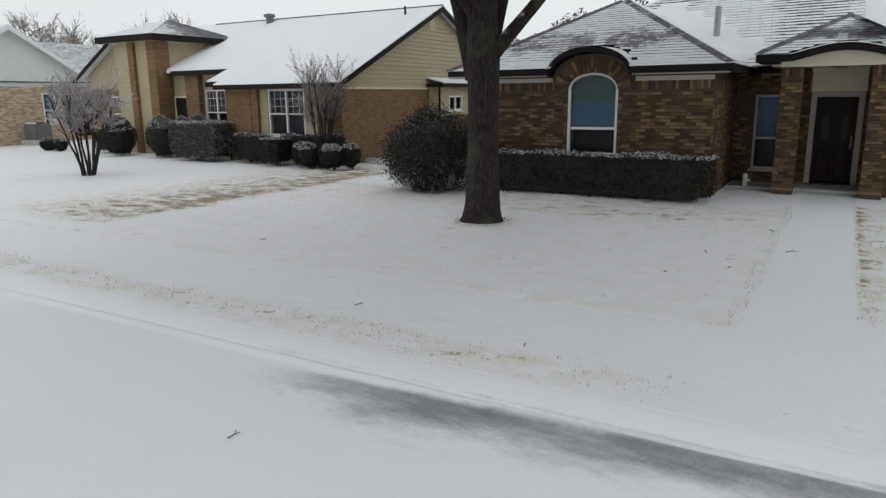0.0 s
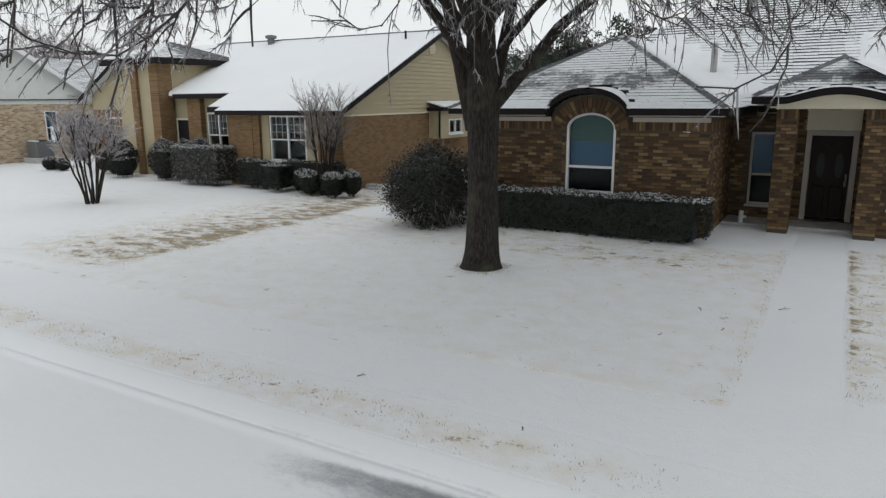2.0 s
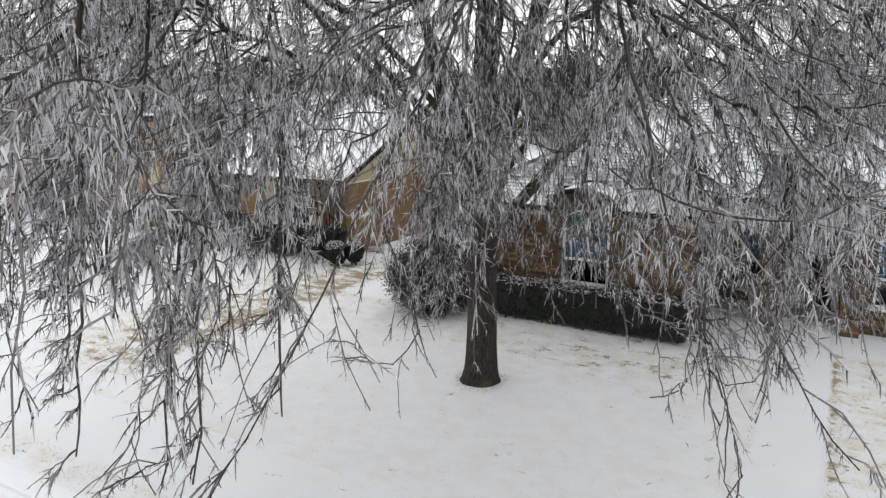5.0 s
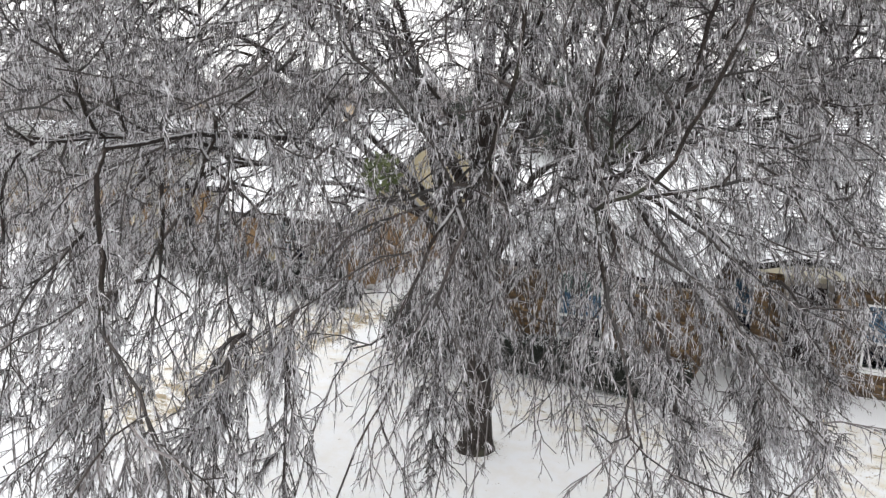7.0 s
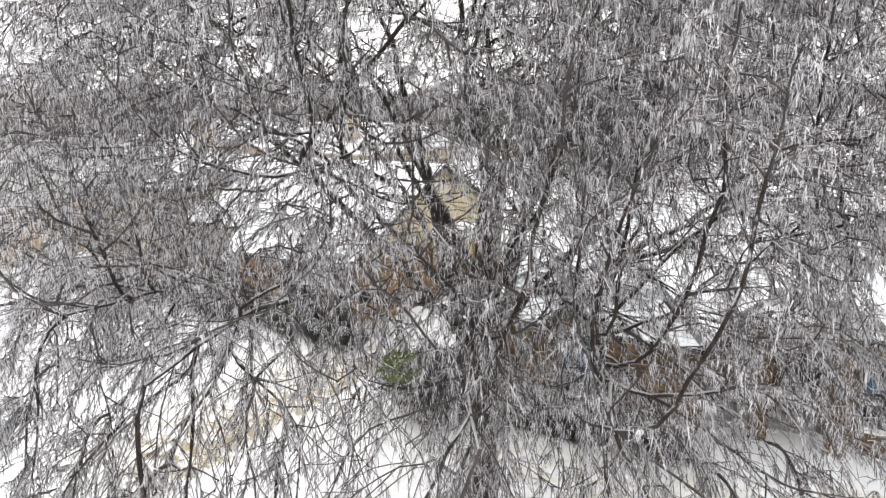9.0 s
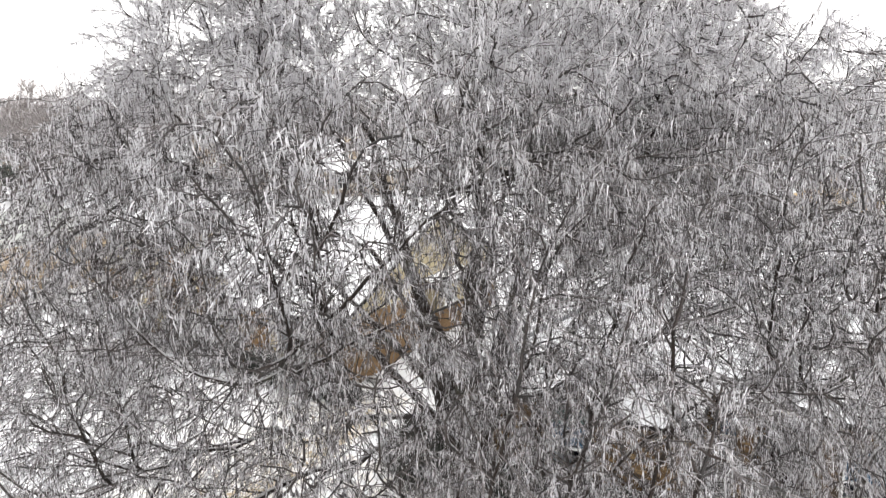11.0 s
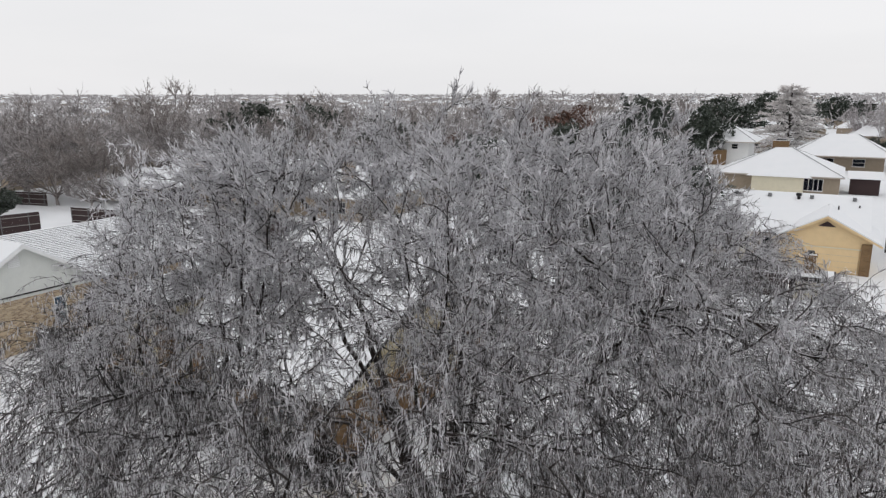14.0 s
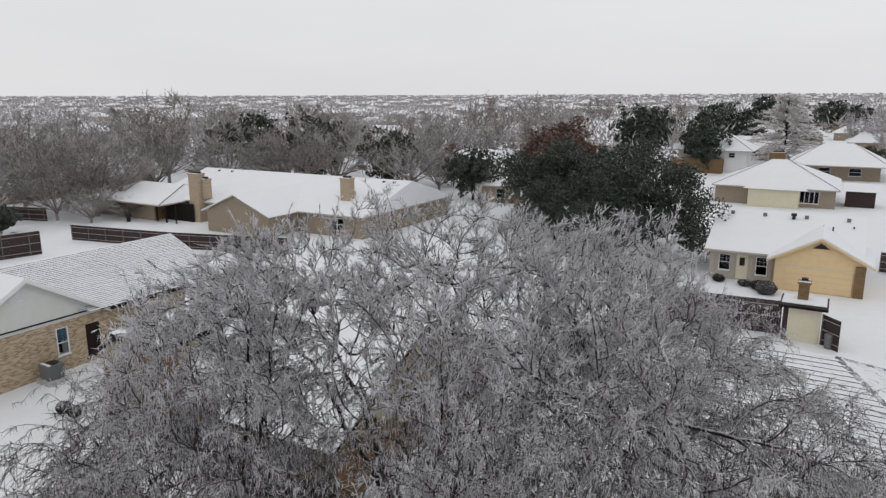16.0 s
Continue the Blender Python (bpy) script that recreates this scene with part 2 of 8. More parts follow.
CREAM = plain("cream_paint", (0.66, 0.61, 0.47), 0.05, 0.6, scale=3, bump=0.05)
WHITE = plain("white_paint", (0.74, 0.75, 0.75), 0.05, 0.5, scale=3, bump=0.04)
PALE_WALL = plain("pale_grey_green_siding", (0.64, 0.66, 0.63), 0.05, 0.65, scale=2, bump=0.05)
FASCIA = plain("dark_brown_fascia", (0.012, 0.0095, 0.009), 0.25, 0.6, spec=0.15, scale=4)
TAUPE = plain("taupe_trim", (0.42, 0.375, 0.33), 0.1, 0.6, scale=4)
DOORWOOD = plain("dark_stained_wood", (0.018, 0.010, 0.009), 0.35, 0.5, spec=0.15, scale=5, stretch=(4, 4, 0.5))
PEACH = plain("peach_plaster", (0.70, 0.53, 0.31), 0.05, 0.75, scale=2, bump=0.08)
FENCE = plain("dark_stained_fence", (0.045, 0.028, 0.028), 0.3, 0.75, scale=5, stretch=(3, 3, 0.4))
GALV = plain("galvanised_metal", (0.40, 0.40, 0.38), 0.15, 0.45, 0.6, scale=8)
GREYMETAL = plain("grey_painted_metal", (0.16, 0.165, 0.17), 0.15, 0.5, 0.2, scale=6)
BLACK = plain("black_metal", (0.02, 0.02, 0.022), 0.2, 0.45, 0.3, scale=8)
DARK_ROOM = plain("painted_room_dark", (0.02, 0.022, 0.035), 0.1, 0.9, bump=0)
BLIND = plain("window_blind", (0.075, 0.14, 0.115), 0.06, 0.6, scale=3, bump=0)
BLUE_BLIND_AND_REFLECTION = plain("blue_blind_and_reflection", (0.06, 0.13, 0.21), 0.06, 0.6, scale=3, bump=0)
CURTAIN = plain("dim_curtain", (0.07, 0.08, 0.08), 0.1, 0.8, scale=3, stretch=(6, 6, 0.4))
GLASS = glass_material()
BARK = bark_material("elm_bark", (0.010, 0.008, 0.007), (0.056, 0.045, 0.039), 0.0)
LIMB = bark_material("iced_limb_bark", (0.010, 0.007, 0.006), (0.046, 0.035, 0.029), 0.6)
TWIG = twig_material("iced_twig", (0.10, 0.092, 0.094), (0.38, 0.365, 0.372), 0.4, 0.0, 0.25)
SHOOT = twig_material("iced_shoot", (0.016, 0.012, 0.011), (0.15, 0.132, 0.130), 0.45)
SPUR = twig_material("ice_spur", (0.66, 0.655, 0.668), (0.90, 0.893, 0.91), 0.45, 0.0, 0.68)
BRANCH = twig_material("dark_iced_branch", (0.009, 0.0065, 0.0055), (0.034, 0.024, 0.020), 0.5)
GREY_TWIG = twig_material("frosted_grey_twig", (0.12, 0.106, 0.102), (0.50, 0.47, 0.47), 0.5)
BROWN_TWIG = twig_material("bare_brown_twig", (0.10, 0.085, 0.078), (0.37, 0.332, 0.318), 0.55)
WHITE_TWIG = twig_material("white_frosted_twig", (0.17, 0.15, 0.15), (0.56, 0.53, 0.54), 0.5)
EVERGREEN = leaf_material("evergreen_leaf", (0.016, 0.024, 0.017), (0.050, 0.064, 0.046), 0.22)
RUST_LEAF = leaf_material("rust_brown_leaf", (0.06, 0.030, 0.022), (0.16, 0.085, 0.06), 0.3)
FROST_LEAF = leaf_material("frosted_needles", (0.46, 0.43, 0.42), (0.76, 0.74, 0.73), 0.5)
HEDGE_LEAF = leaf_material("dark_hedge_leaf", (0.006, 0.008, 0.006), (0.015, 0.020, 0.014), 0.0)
SHRUB_LEAF = leaf_material("shrub_leaf", (0.010, 0.011, 0.008), (0.032, 0.032, 0.025), 0.15)
FROSTED_SHRUB = leaf_material("frosted_shrub_leaf", (0.03, 0.027, 0.024), (0.11, 0.098, 0.09), 0.75)
STRAW = leaf_material("straw_blade", (0.13, 0.095, 0.055), (0.40, 0.32, 0.21), 0.0)
MISTLETOE = leaf_material("mistletoe_leaf", (0.05, 0.07, 0.02), (0.11, 0.13, 0.05), 0.2)
# the pale tone holds the frost and also the haze of distance
HAZY_FAR_WOOD = twig_material("far_frosted_hazy_wood", (0.25, 0.235, 0.235), (0.48, 0.462, 0.462), 0.8)
CHIMNEY_BRICK = laid_brick_material("pale_chimney_brick", (0.50, 0.40, 0.29), (0.36, 0.27, 0.19), (0.46, 0.39, 0.30), "X")
BEIGE_X = laid_brick_material("beige_brick", (0.36, 0.30, 0.23), (0.30, 0.24, 0.18), (0.36, 0.31, 0.25), "X")


# ---- building blocks ----
class Geo:
    """Vertices and faces that become one mesh."""

    def __init__(self):
        self.v, self.f = [], []

    def add(self, verts, faces):
        base = len(self.v)
        self.v += [tuple(p) for p in verts]
        self.f += [tuple(base + i for i in face) for face in faces]
        return self

    def box(self, x0, x1, y0, y1, z0, z1, c=0.0):
        """A box; c chamfers its upright and top edges."""
        x0, x1, y0, y1, z0, z1 = min(x0, x1), max(x0, x1), min(y0, y1), max(y0, y1), min(z0, z1), max(z0, z1)
        if c <= 0:
            p = [(x, y, z) for z in (z0, z1) for x, y in ((x0, y0), (x1, y0), (x1, y1), (x0, y1))]
            return self.add(p, [(3, 2, 1, 0), (4, 5, 6, 7), (0, 1, 5, 4), (1, 2, 6, 5), (2, 3, 7, 6), (3, 0, 4, 7)])
        ring = lambda i, z: [(x0 + i + c, y0 + i, z), (x1 - i - c, y0 + i, z), (x1 - i, y0 + i + c, z), (x1 - i, y1 - i - c, z),
                             (x1 - i - c, y1 - i, z), (x0 + i + c, y1 - i, z), (x0 + i, y1 - i - c, z), (x0 + i, y0 + i + c, z)]
        p = ring(0, z0) + ring(0, z1 - c) + ring(c * 0.7, z1)
        f = [tuple(range(7, -1, -1)), tuple(range(16, 24))]
        for r in (0, 8):
            f += [(r + i, r + (i + 1) % 8, r + 8 + (i + 1) % 8, r + 8 + i) for i in range(8)]
        return self.add(p, f)

    def slab(self, corners, thick):
        """A plate: a polygon's corners (seen from above, anticlockwise) and its thickness downwards."""
        n = len(corners)
        low = [(x, y, z - thick) for x, y, z in corners]
        return self.add(list(corners) + low, [tuple(range(n)), tuple(range(2 * n - 1, n - 1, -1))]
                        + [(i, n + i, n + (i + 1) % n, (i + 1) % n) for i in range(n)])

    def prism(self, outline, axis, a, b):
        """An outline of (u, z) pushed along x or y from a to b."""
        n = len(outline)
        place = (lambda u, z, k: (k, u, z)) if axis == "x" else (lambda u, z, k: (u, k, z))
        p = [place(u, z, a) for u, z in outline] + [place(u, z, b) for u, z in outline]
        return self.add(p, [tuple(range(n)), tuple(range(2 * n - 1, n - 1, -1))]
                        + [(i, (i + 1) % n, n + (i + 1) % n, n + i)[::-1] for i in range(n)])

    def disc_stack(self, x, y, rings, sides=12):
        """A turned shape: rings of (radius, z)."""
        p = [(x + r * math.cos(2 * math.pi * i / sides), y + r * math.sin(2 * math.pi * i / sides), z) for r, z in rings for i in range(sides)]
        f = [(k * sides + i, k * sides + (i + 1) % sides, (k + 1) * sides + (i + 1) % sides, (k + 1) * sides + i)
             for k in range(len(rings) - 1) for i in range(sides)]
        f += [tuple(range(sides - 1, -1, -1)), tuple(range((len(rings) - 1) * sides, len(rings) * sides))]
        return self.add(p, f)

    def mesh(self, name, material):
        me = bpy.data.meshes.new(name)
        me.from_pydata(self.v, [], self.f)
        me.materials.append(material)
        me.update()
        return me


def array_mesh(name, verts, faces, material, smooth=False):
    """A mesh from arrays of vertices and of three- or four-cornered faces."""
    me = bpy.data.meshes.new(name)
    verts, faces = np.asarray(verts, np.float32), np.asarray(faces, np.int32)
    k = faces.shape[1]
    me.vertices.add(len(verts))
    me.vertices.foreach_set("co", verts.ravel())
    me.loops.add(faces.size)
    me.loops.foreach_set("vertex_index", faces.ravel())
    me.polygons.add(len(faces))
    me.polygons.foreach_set("loop_start", np.arange(0, faces.size, k, dtype=np.int32))
    me.polygons.foreach_set("use_smooth", np.full(len(faces), smooth))
    me.update(calc_edges=True)
    me.materials.append(material)
    return me


def thing(name, at, label, category, group="", kind=""):
    ob = new(name)
    ob.location = at
    ob.empty_display_size = 0.2
    return tagged(ob, label, category, group, kind)


def part(name, geo, material, parent, label=""):
    """One mesh under a thing (an Empty) or under a part; its shape is given in the thing's own space."""
    me = geo if isinstance(geo, bpy.types.Mesh) else geo.mesh(name, material)
    ob = new(name, me)
    ob.parent = parent
    if parent.type == "EMPTY":
        ob.matrix_parent_inverse = Matrix.Translation(-Vector(parent.location))
    return tagged(ob, label) if label else ob


def single(name, geo, material, label, category, group="", kind=""):
    """A thing, or a piece of the setting, of one mesh."""
    me = geo if isinstance(geo, bpy.types.Mesh) else geo.mesh(name, material)
    return tagged(new(name, me), label, category, group, kind)


def smoothed(ob):
    ob.data.polygons.foreach_set("use_smooth", np.ones(len(ob.data.polygons), bool))
    return ob


def wall(geo, axis, u0, u1, face, back, z0, z1, holes=()):
    """A wall along x or y from u0 to u1, from its outer face to its back, with holes (u0, u1, z0, z1) right through."""
    us = sorted({u0, u1, *[h[0] for h in holes], *[h[1] for h in holes]})
    zs = sorted({z0, z1, *[h[2] for h in holes], *[h[3] for h in holes]})
    at = (lambda u, w, z: (u, w, z)) if axis == "x" else (lambda u, w, z: (w, u, z))
    for a, b in zip(us, us[1:]):
        for c, d in zip(zs, zs[1:]):
            if not any(h[0] <= a and b <= h[1] and h[2] <= c and d <= h[3] for h in holes):
                for w in (face, back):
                    geo.add([at(a, w, c), at(b, w, c), at(b, w, d), at(a, w, d)], [(0, 1, 2, 3)])
    for a, b, c, d in [(u0, u1, z0, z1), *holes]:
        for p, q in (((a, c), (b, c)), ((b, c), (b, d)), ((b, d), (a, d)), ((a, d), (a, c))):
            geo.add([at(p[0], face, p[1]), at(q[0], face, q[1]), at(q[0], back, q[1]), at(p[0], back, p[1])], [(0, 1, 2, 3)])
    return geo


def window(parent, axis, u0, u1, face, inward, z0, z1, sash=0.5, columns=1, rows=0, doubles=1, blind=None, arch=0.0, paint=None, bar=0.055):
    """A window in a hole: frame, panes, bars, sill, a sheet painted as the room's darkness and a shade behind; inward
    is +1 or -1 along the other axis.
    """
    at = (lambda u, w: (u, w)) if axis == "x" else (lambda u, w: (w, u))
    paint = paint or WHITE

    def bar_box(geo, a, b, w0, w1, c, d):
        (p, q), (r, s) = at(a, w0), at(b, w1)
        geo.box(p, r, q, s, c, d)

    w0, w1 = face - 0.02 * inward, face + 0.07 * inward
    frame_geo = Geo()
    bar_box(frame_geo, u0, u0 + bar, w0, w1, z0, z1)
    bar_box(frame_geo, u1 - bar, u1, w0, w1, z0, z1)
    bar_box(frame_geo, u0 + bar, u1 - bar, w0, w1, z0, z0 + bar)
    if not arch:
        bar_box(frame_geo, u0 + bar, u1 - bar, w0, w1, z1 - bar, z1)
    else:
        half, mid = (u1 - u0) / 2, (u0 + u1) / 2
        n = 14
        for i in range(n):
            a0, a1 = math.pi * i / n, math.pi * (i + 1) / n
            q = []
            for a, r in ((a0, 1.0), (a1, 1.0), (a1, 1 - bar / half), (a0, 1 - bar / half)):
                q.append((mid - half * r * math.cos(a), z1 + arch * math.sin(a) * (1 if r == 1.0 else 1 - bar / arch * 0.9)))
            front = [(*at(u, w0), z) for u, z in q]
            rear = [(*at(u, w1), z) for u, z in q]
            frame_geo.add(front + rear, [(0, 1, 2, 3), (7, 6, 5, 4), (0, 4, 5, 1), (1, 5, 6, 2), (2, 6, 7, 3), (3, 7, 4, 0)])
    window_part = part("window", frame_geo, paint, parent, "white framed window")
    step = (u1 - u0) / doubles
    bars = Geo()
    zm = z0 + (z1 + arch - z0) * sash
    for d in range(doubles):
        a, b = u0 + d * step, u0 + (d + 1) * step
        if d:
            bar_box(bars, a - bar * 0.6, a + bar * 0.6, w0 + 0.005 * inward, w1, z0 + bar, z1 - bar)
        if sash:
            bar_box(bars, a + bar, b - bar, w0 + 0.008 * inward, w1, zm - bar * 0.45, zm + bar * 0.45)
        for lo, hi in ((zm, z1 - bar),) if rows else ():
            for c in range(1, columns):
                u = a + (b - a) * c / columns
                bar_box(bars, u - 0.007, u + 0.007, face + 0.012 * inward, face + 0.03 * inward, lo, hi)
            for r in range(1, rows):
                z = lo + (hi - lo) * r / rows
                bar_box(bars, a + bar, b - bar, face + 0.014 * inward, face + 0.028 * inward, z - 0.007, z + 0.007)
    if bars.v:
        part("glazing_bars", bars, paint, window_part)
    sill = Geo()
    bar_box(sill, u0 - 0.05, u1 + 0.05, face - 0.07 * inward, face + 0.05 * inward, z0 - 0.06, z0 - 0.004)
    part("sill", sill, paint, window_part)
    wg = face + 0.04 * inward
    outline = [(u0 + 0.02, z0 + 0.02), (u1 - 0.02, z0 + 0.02)]
    if arch:
        outline += [((u0 + u1) / 2 + (u1 - u0 - 0.06) / 2 * math.cos(a), z1 + (arch - 0.03) * math.sin(a)) for a in np.linspace(0, math.pi, 15)]
    else:
        outline += [(u1 - 0.02, z1 - 0.02), (u0 + 0.02, z1 - 0.02)]
    pane = Geo().prism(outline, "y" if axis == "x" else "x", wg, wg + 0.006 * inward)
    pane_ob = part("pane", pane, GLASS, window_part, "reflecting dark glass")
    pane_ob.visible_shadow = False
    # near-black sheet stands for the darkness of the unlit room
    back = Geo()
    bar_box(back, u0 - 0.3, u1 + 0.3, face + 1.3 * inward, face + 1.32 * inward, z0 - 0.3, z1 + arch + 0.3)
    part("dim_interior", back, DARK_ROOM, window_part)
    if blind:
        shade_mat, frac = blind
        shade = Geo()
        top = z1 + arch * 0.97
        count = max(4, int((top - z0) * frac / 0.05))
        for i in range(count):
            z = top - (i + 0.5) * (top - z0) * frac / count
            reach = (u1 - u0) / 2 - 0.03
            if arch and z > z1:
                reach *= math.sqrt(max(0.02, 1 - ((z - z1) / arch) ** 2))
            mid = (u0 + u1) / 2
            bar_box(shade, mid - reach, mid + reach, face + 0.10 * inward, face + 0.115 * inward, z - 0.021, z + 0.021)
        part("blind", shade, shade_mat, window_part, "half-lowered slatted blind")
    return window_part


def shingles(name, parent, material, a, b, c, d, tab=0.30, course=0.145, thaw=None, lift=0.012, seed=3, skip=None, butt=0.6):
    """Courses of shingle tabs over the roof face a-b (eave) to d-c (top); each tab is its own flake."""
    rng = np.random.default_rng(seed)
    a, b, c, d = (np.array(p, float) for p in (a, b, c, d))
    run = np.linalg.norm((d + c) / 2 - (a + b) / 2)
    rows = max(2, int(run / course))
    verts, thaws = [], []
    normal = np.cross(b - a, (d + c) / 2 - (a + b) / 2)
    normal /= np.linalg.norm(normal)
    if normal[2] < 0:
        normal = -normal
    for r in range(rows):
        t0, t1 = r / rows, min(1.0, (r + 1.06) / rows)
        l0, r0 = a + (d - a) * t0, b + (c - b) * t0
        l1, r1 = a + (d - a) * t1, b + (c - b) * t1
        width = np.linalg.norm(r0 - l0)
        n = max(1, int(round(width / tab)))
        shift = 0.5 * (r % 2)
        cuts = np.clip((np.arange(n + 2) - shift) / n, 0, 1)
        for s0, s1 in zip(cuts, cuts[1:]):
            if s1 - s0 < 0.1 / max(1, n):
                continue
            mid_p = l0 + (r0 - l0) * (s0 + s1) / 2
            if skip and skip(mid_p[0], mid_p[2]):
                continue
            up = lift * rng.uniform(0.75, 1.35)
            g = 0.0015 / max(width, 0.2)
            quad = [l0 + (r0 - l0) * (s0 + g) + normal * up, l0 + (r0 - l0) * (s1 - g) + normal * up,
                    l1 + (r1 - l1) * (s1 - g) + normal * 0.002, l1 + (r1 - l1) * (s0 + g) + normal * 0.002]
            verts += quad + [quad[0], quad[1], quad[1] - normal * up, quad[0] - normal * up]
    verts = np.array(verts)
    n = len(verts) // 8
    base = np.arange(n)[:, None] * 8
    faces = np.concatenate([base + np.array([[0, 1, 2, 3]]), base + np.array([[7, 6, 5, 4]])])
    me = array_mesh(name, verts, faces, material)
    values = np.zeros(len(verts), np.float32) if thaw is None else thaw(verts).astype(np.float32)
    values.reshape(-1, 8)[:, 4:] += butt if material is ROOF_BARE else butt - 0.3  # the butt edges keep less snow
    me.attributes.new("thaw", "FLOAT", "POINT").data.foreach_set("value", values)
    return part(name, me, material, parent)


def boards(parent, name, axis, face, out, z0, z1, left, right, material, exposure=0.155):
    """Lap siding: one board per course; left(z) and right(z) say where it ends."""
    z = z0
    while z < z1 - 0.02:
        top = min(z + exposure + 0.01, z1)
        u0, u1 = left((z + top) / 2), right((z + top) / 2)
        if u1 - u0 > 0.05:
            lo0, lo1, hi0, hi1 = left(z), right(z), left(top), right(top)
            at = (lambda u, w, zz: (u, w, zz)) if axis == "x" else (lambda u, w, zz: (w, u, zz))
            o, i = face + 0.034 * out, face + 0.004 * out
            p = [at(lo0, o, z), at(lo1, o, z), at(hi1, i + 0.004 * out, top), at(hi0, i + 0.004 * out, top),
                 at(lo0, face, z), at(lo1, face, z), at(hi1, face, top), at(hi0, face, top)]
            g = Geo().add(p, [(0, 1, 2, 3), (4, 7, 6, 5), (0, 4, 5, 1), (1, 5, 6, 2), (2, 6, 7, 3), (3, 7, 4, 0)])
            part(name, g, material, parent)
        z += exposure


def brick_geo(geo, axis, u, w, z, length, height, out, depth=0.012):
    """One brick standing proud of its wall."""
    c = 0.004
    at = (lambda a, b, zz: (a, b, zz)) if axis == "x" else (lambda a, b, zz: (b, a, zz))
    p = [at(u, w, z), at(u + length, w, z), at(u + length, w, z + height), at(u, w, z + height),
         at(u + c, w + depth * out, z + c), at(u + length - c, w + depth * out, z + c), at(u + length - c, w + depth * out, z + height - c), at(u + c, w + depth * out, z + height - c)]
    geo.add(p, [(4, 5, 6, 7), (0, 1, 5, 4), (1, 2, 6, 5), (2, 3, 7, 6), (3, 0, 4, 7)])


def brick_spots(u0, u1, z0, z1, holes=(), length=0.205, height=0.062, joint=0.011, soldier=True):
    """Where the bricks of a wall lie: (u, z, length, height), with a soldier course on top."""
    spots, row, z = [], 0, z0
    top = z1 - (0.215 if soldier else 0)
    while z + height <= top:
        u = u0 - (length + joint) / 2 * (row % 2)
        while u < u1 - 0.03:
            a, b = max(u, u0), min(u + length, u1)
            if b - a > 0.03 and not any(a < h[1] and b > h[0] and z < h[3] and z + height > h[2] for h in holes):
                spots.append((a, z, b - a, height))
            u += length + joint
        z += height + joint
        row += 1
    if soldier:
        u = u0
        while u < u1 - 0.03:
            if not any(u < h[1] and u + height > h[0] and top < h[3] for h in holes):
                spots.append((u, top + 0.004, min(height, u1 - u), 0.2))
            u += height + joint
    return spots


# ---- ground, road, kerb, pavement ----
def bulge(x, y, cx, cy, rx, ry):
    return np.exp(-(((x - cx) / rx) ** 2 + ((y - cy) / ry) ** 2))


def sheet(name, xs, ys, height, material, label, category, thaw=None):
    """A fine sheet over a grid of x and y."""
    gx, gy = np.meshgrid(np.asarray(xs, float), np.asarray(ys, float))
    verts = np.stack([gx.ravel(), gy.ravel(), height(gx.ravel(), gy.ravel())], 1)
    nx, ny = len(xs), len(ys)
    i = np.arange(nx - 1)[None, :] + nx * np.arange(ny - 1)[:, None]
    faces = np.stack([i, i + 1, i + 1 + nx, i + nx], -1).reshape(-1, 4)
    me = array_mesh(name, verts, faces, material, True)
    values = thaw(verts[:, 0], verts[:, 1]).astype(np.float32) if thaw else np.zeros(len(verts), np.float32)
    me.attributes.new("thaw", "FLOAT", "POINT").data.foreach_set("value", values)
    return tagged(new(name, me), label, category, kind="structure")


LATTICE = np.random.default_rng(77).uniform(-1, 1, (256, 256))


def swell(x, y):
    """Smooth random heights on a unit grid."""
    i, j = np.floor(x).astype(int), np.floor(y).astype(int)
    u, v = x - i, y - j
    u, v = u * u * (3 - 2 * u), v * v * (3 - 2 * v)
    g = lambda a, b: LATTICE[(i + a) % 256, (j + b) % 256]
    return (g(0, 0) * (1 - u) + g(1, 0) * u) * (1 - v) + (g(0, 1) * (1 - u) + g(1, 1) * u) * v


def rolling(x, y, scale=1.0, seed=0.0):
    return swell(x * 0.9 * scale + seed * 17, y * 0.9 * scale) + 0.5 * swell(x * 2.7 * scale, y * 2.7 * scale + seed * 9) + 0.3 * swell(x * 7.0 * scale + 3, y * 7.0 * scale)


KERB_Y, WALK_FRONT, WALK_BACK, PATH_L, PATH_R = 4.58, 5.75, 7.10, -0.75, 0.27
LIP = 0.05


def ground_height(x, y):
    z = 0.010 * rolling(x, y)
    ramp = lambda v: np.clip(v / 0.12, 0, 1)
    on_pavement = np.maximum(ramp(y - WALK_FRONT - 0.02) * ramp(WALK_BACK - y), ramp(x - PATH_L) * ramp(PATH_R - x) * ramp(y - WALK_FRONT - 0.02) * (y < 18.5))
    z = z * (1 - on_pavement) - 0.04 * on_pavement
    z = np.where((y < KERB_Y + 0.28) & (y > -7.1), -0.35, z)
    beds = 0.07 * bulge(x, y, -5.65, 11.1, 0.9, 0.9) + 0.1 * bulge(x, y, -5.4, 16, 3.5, 1.4)
    slope = np.clip((y - 17) / 6, 0, 1) * np.clip((-x - 10) / 8, 0, 1) * 0.12
    far = 21 * np.clip((np.hypot(x, y) - 350) / 2500, 0, 1) ** 1.25
    return z + np.where((on_pavement > 0) | ((y < KERB_Y + 0.28) & (y > -7.1)), 0, beds + slope) + far


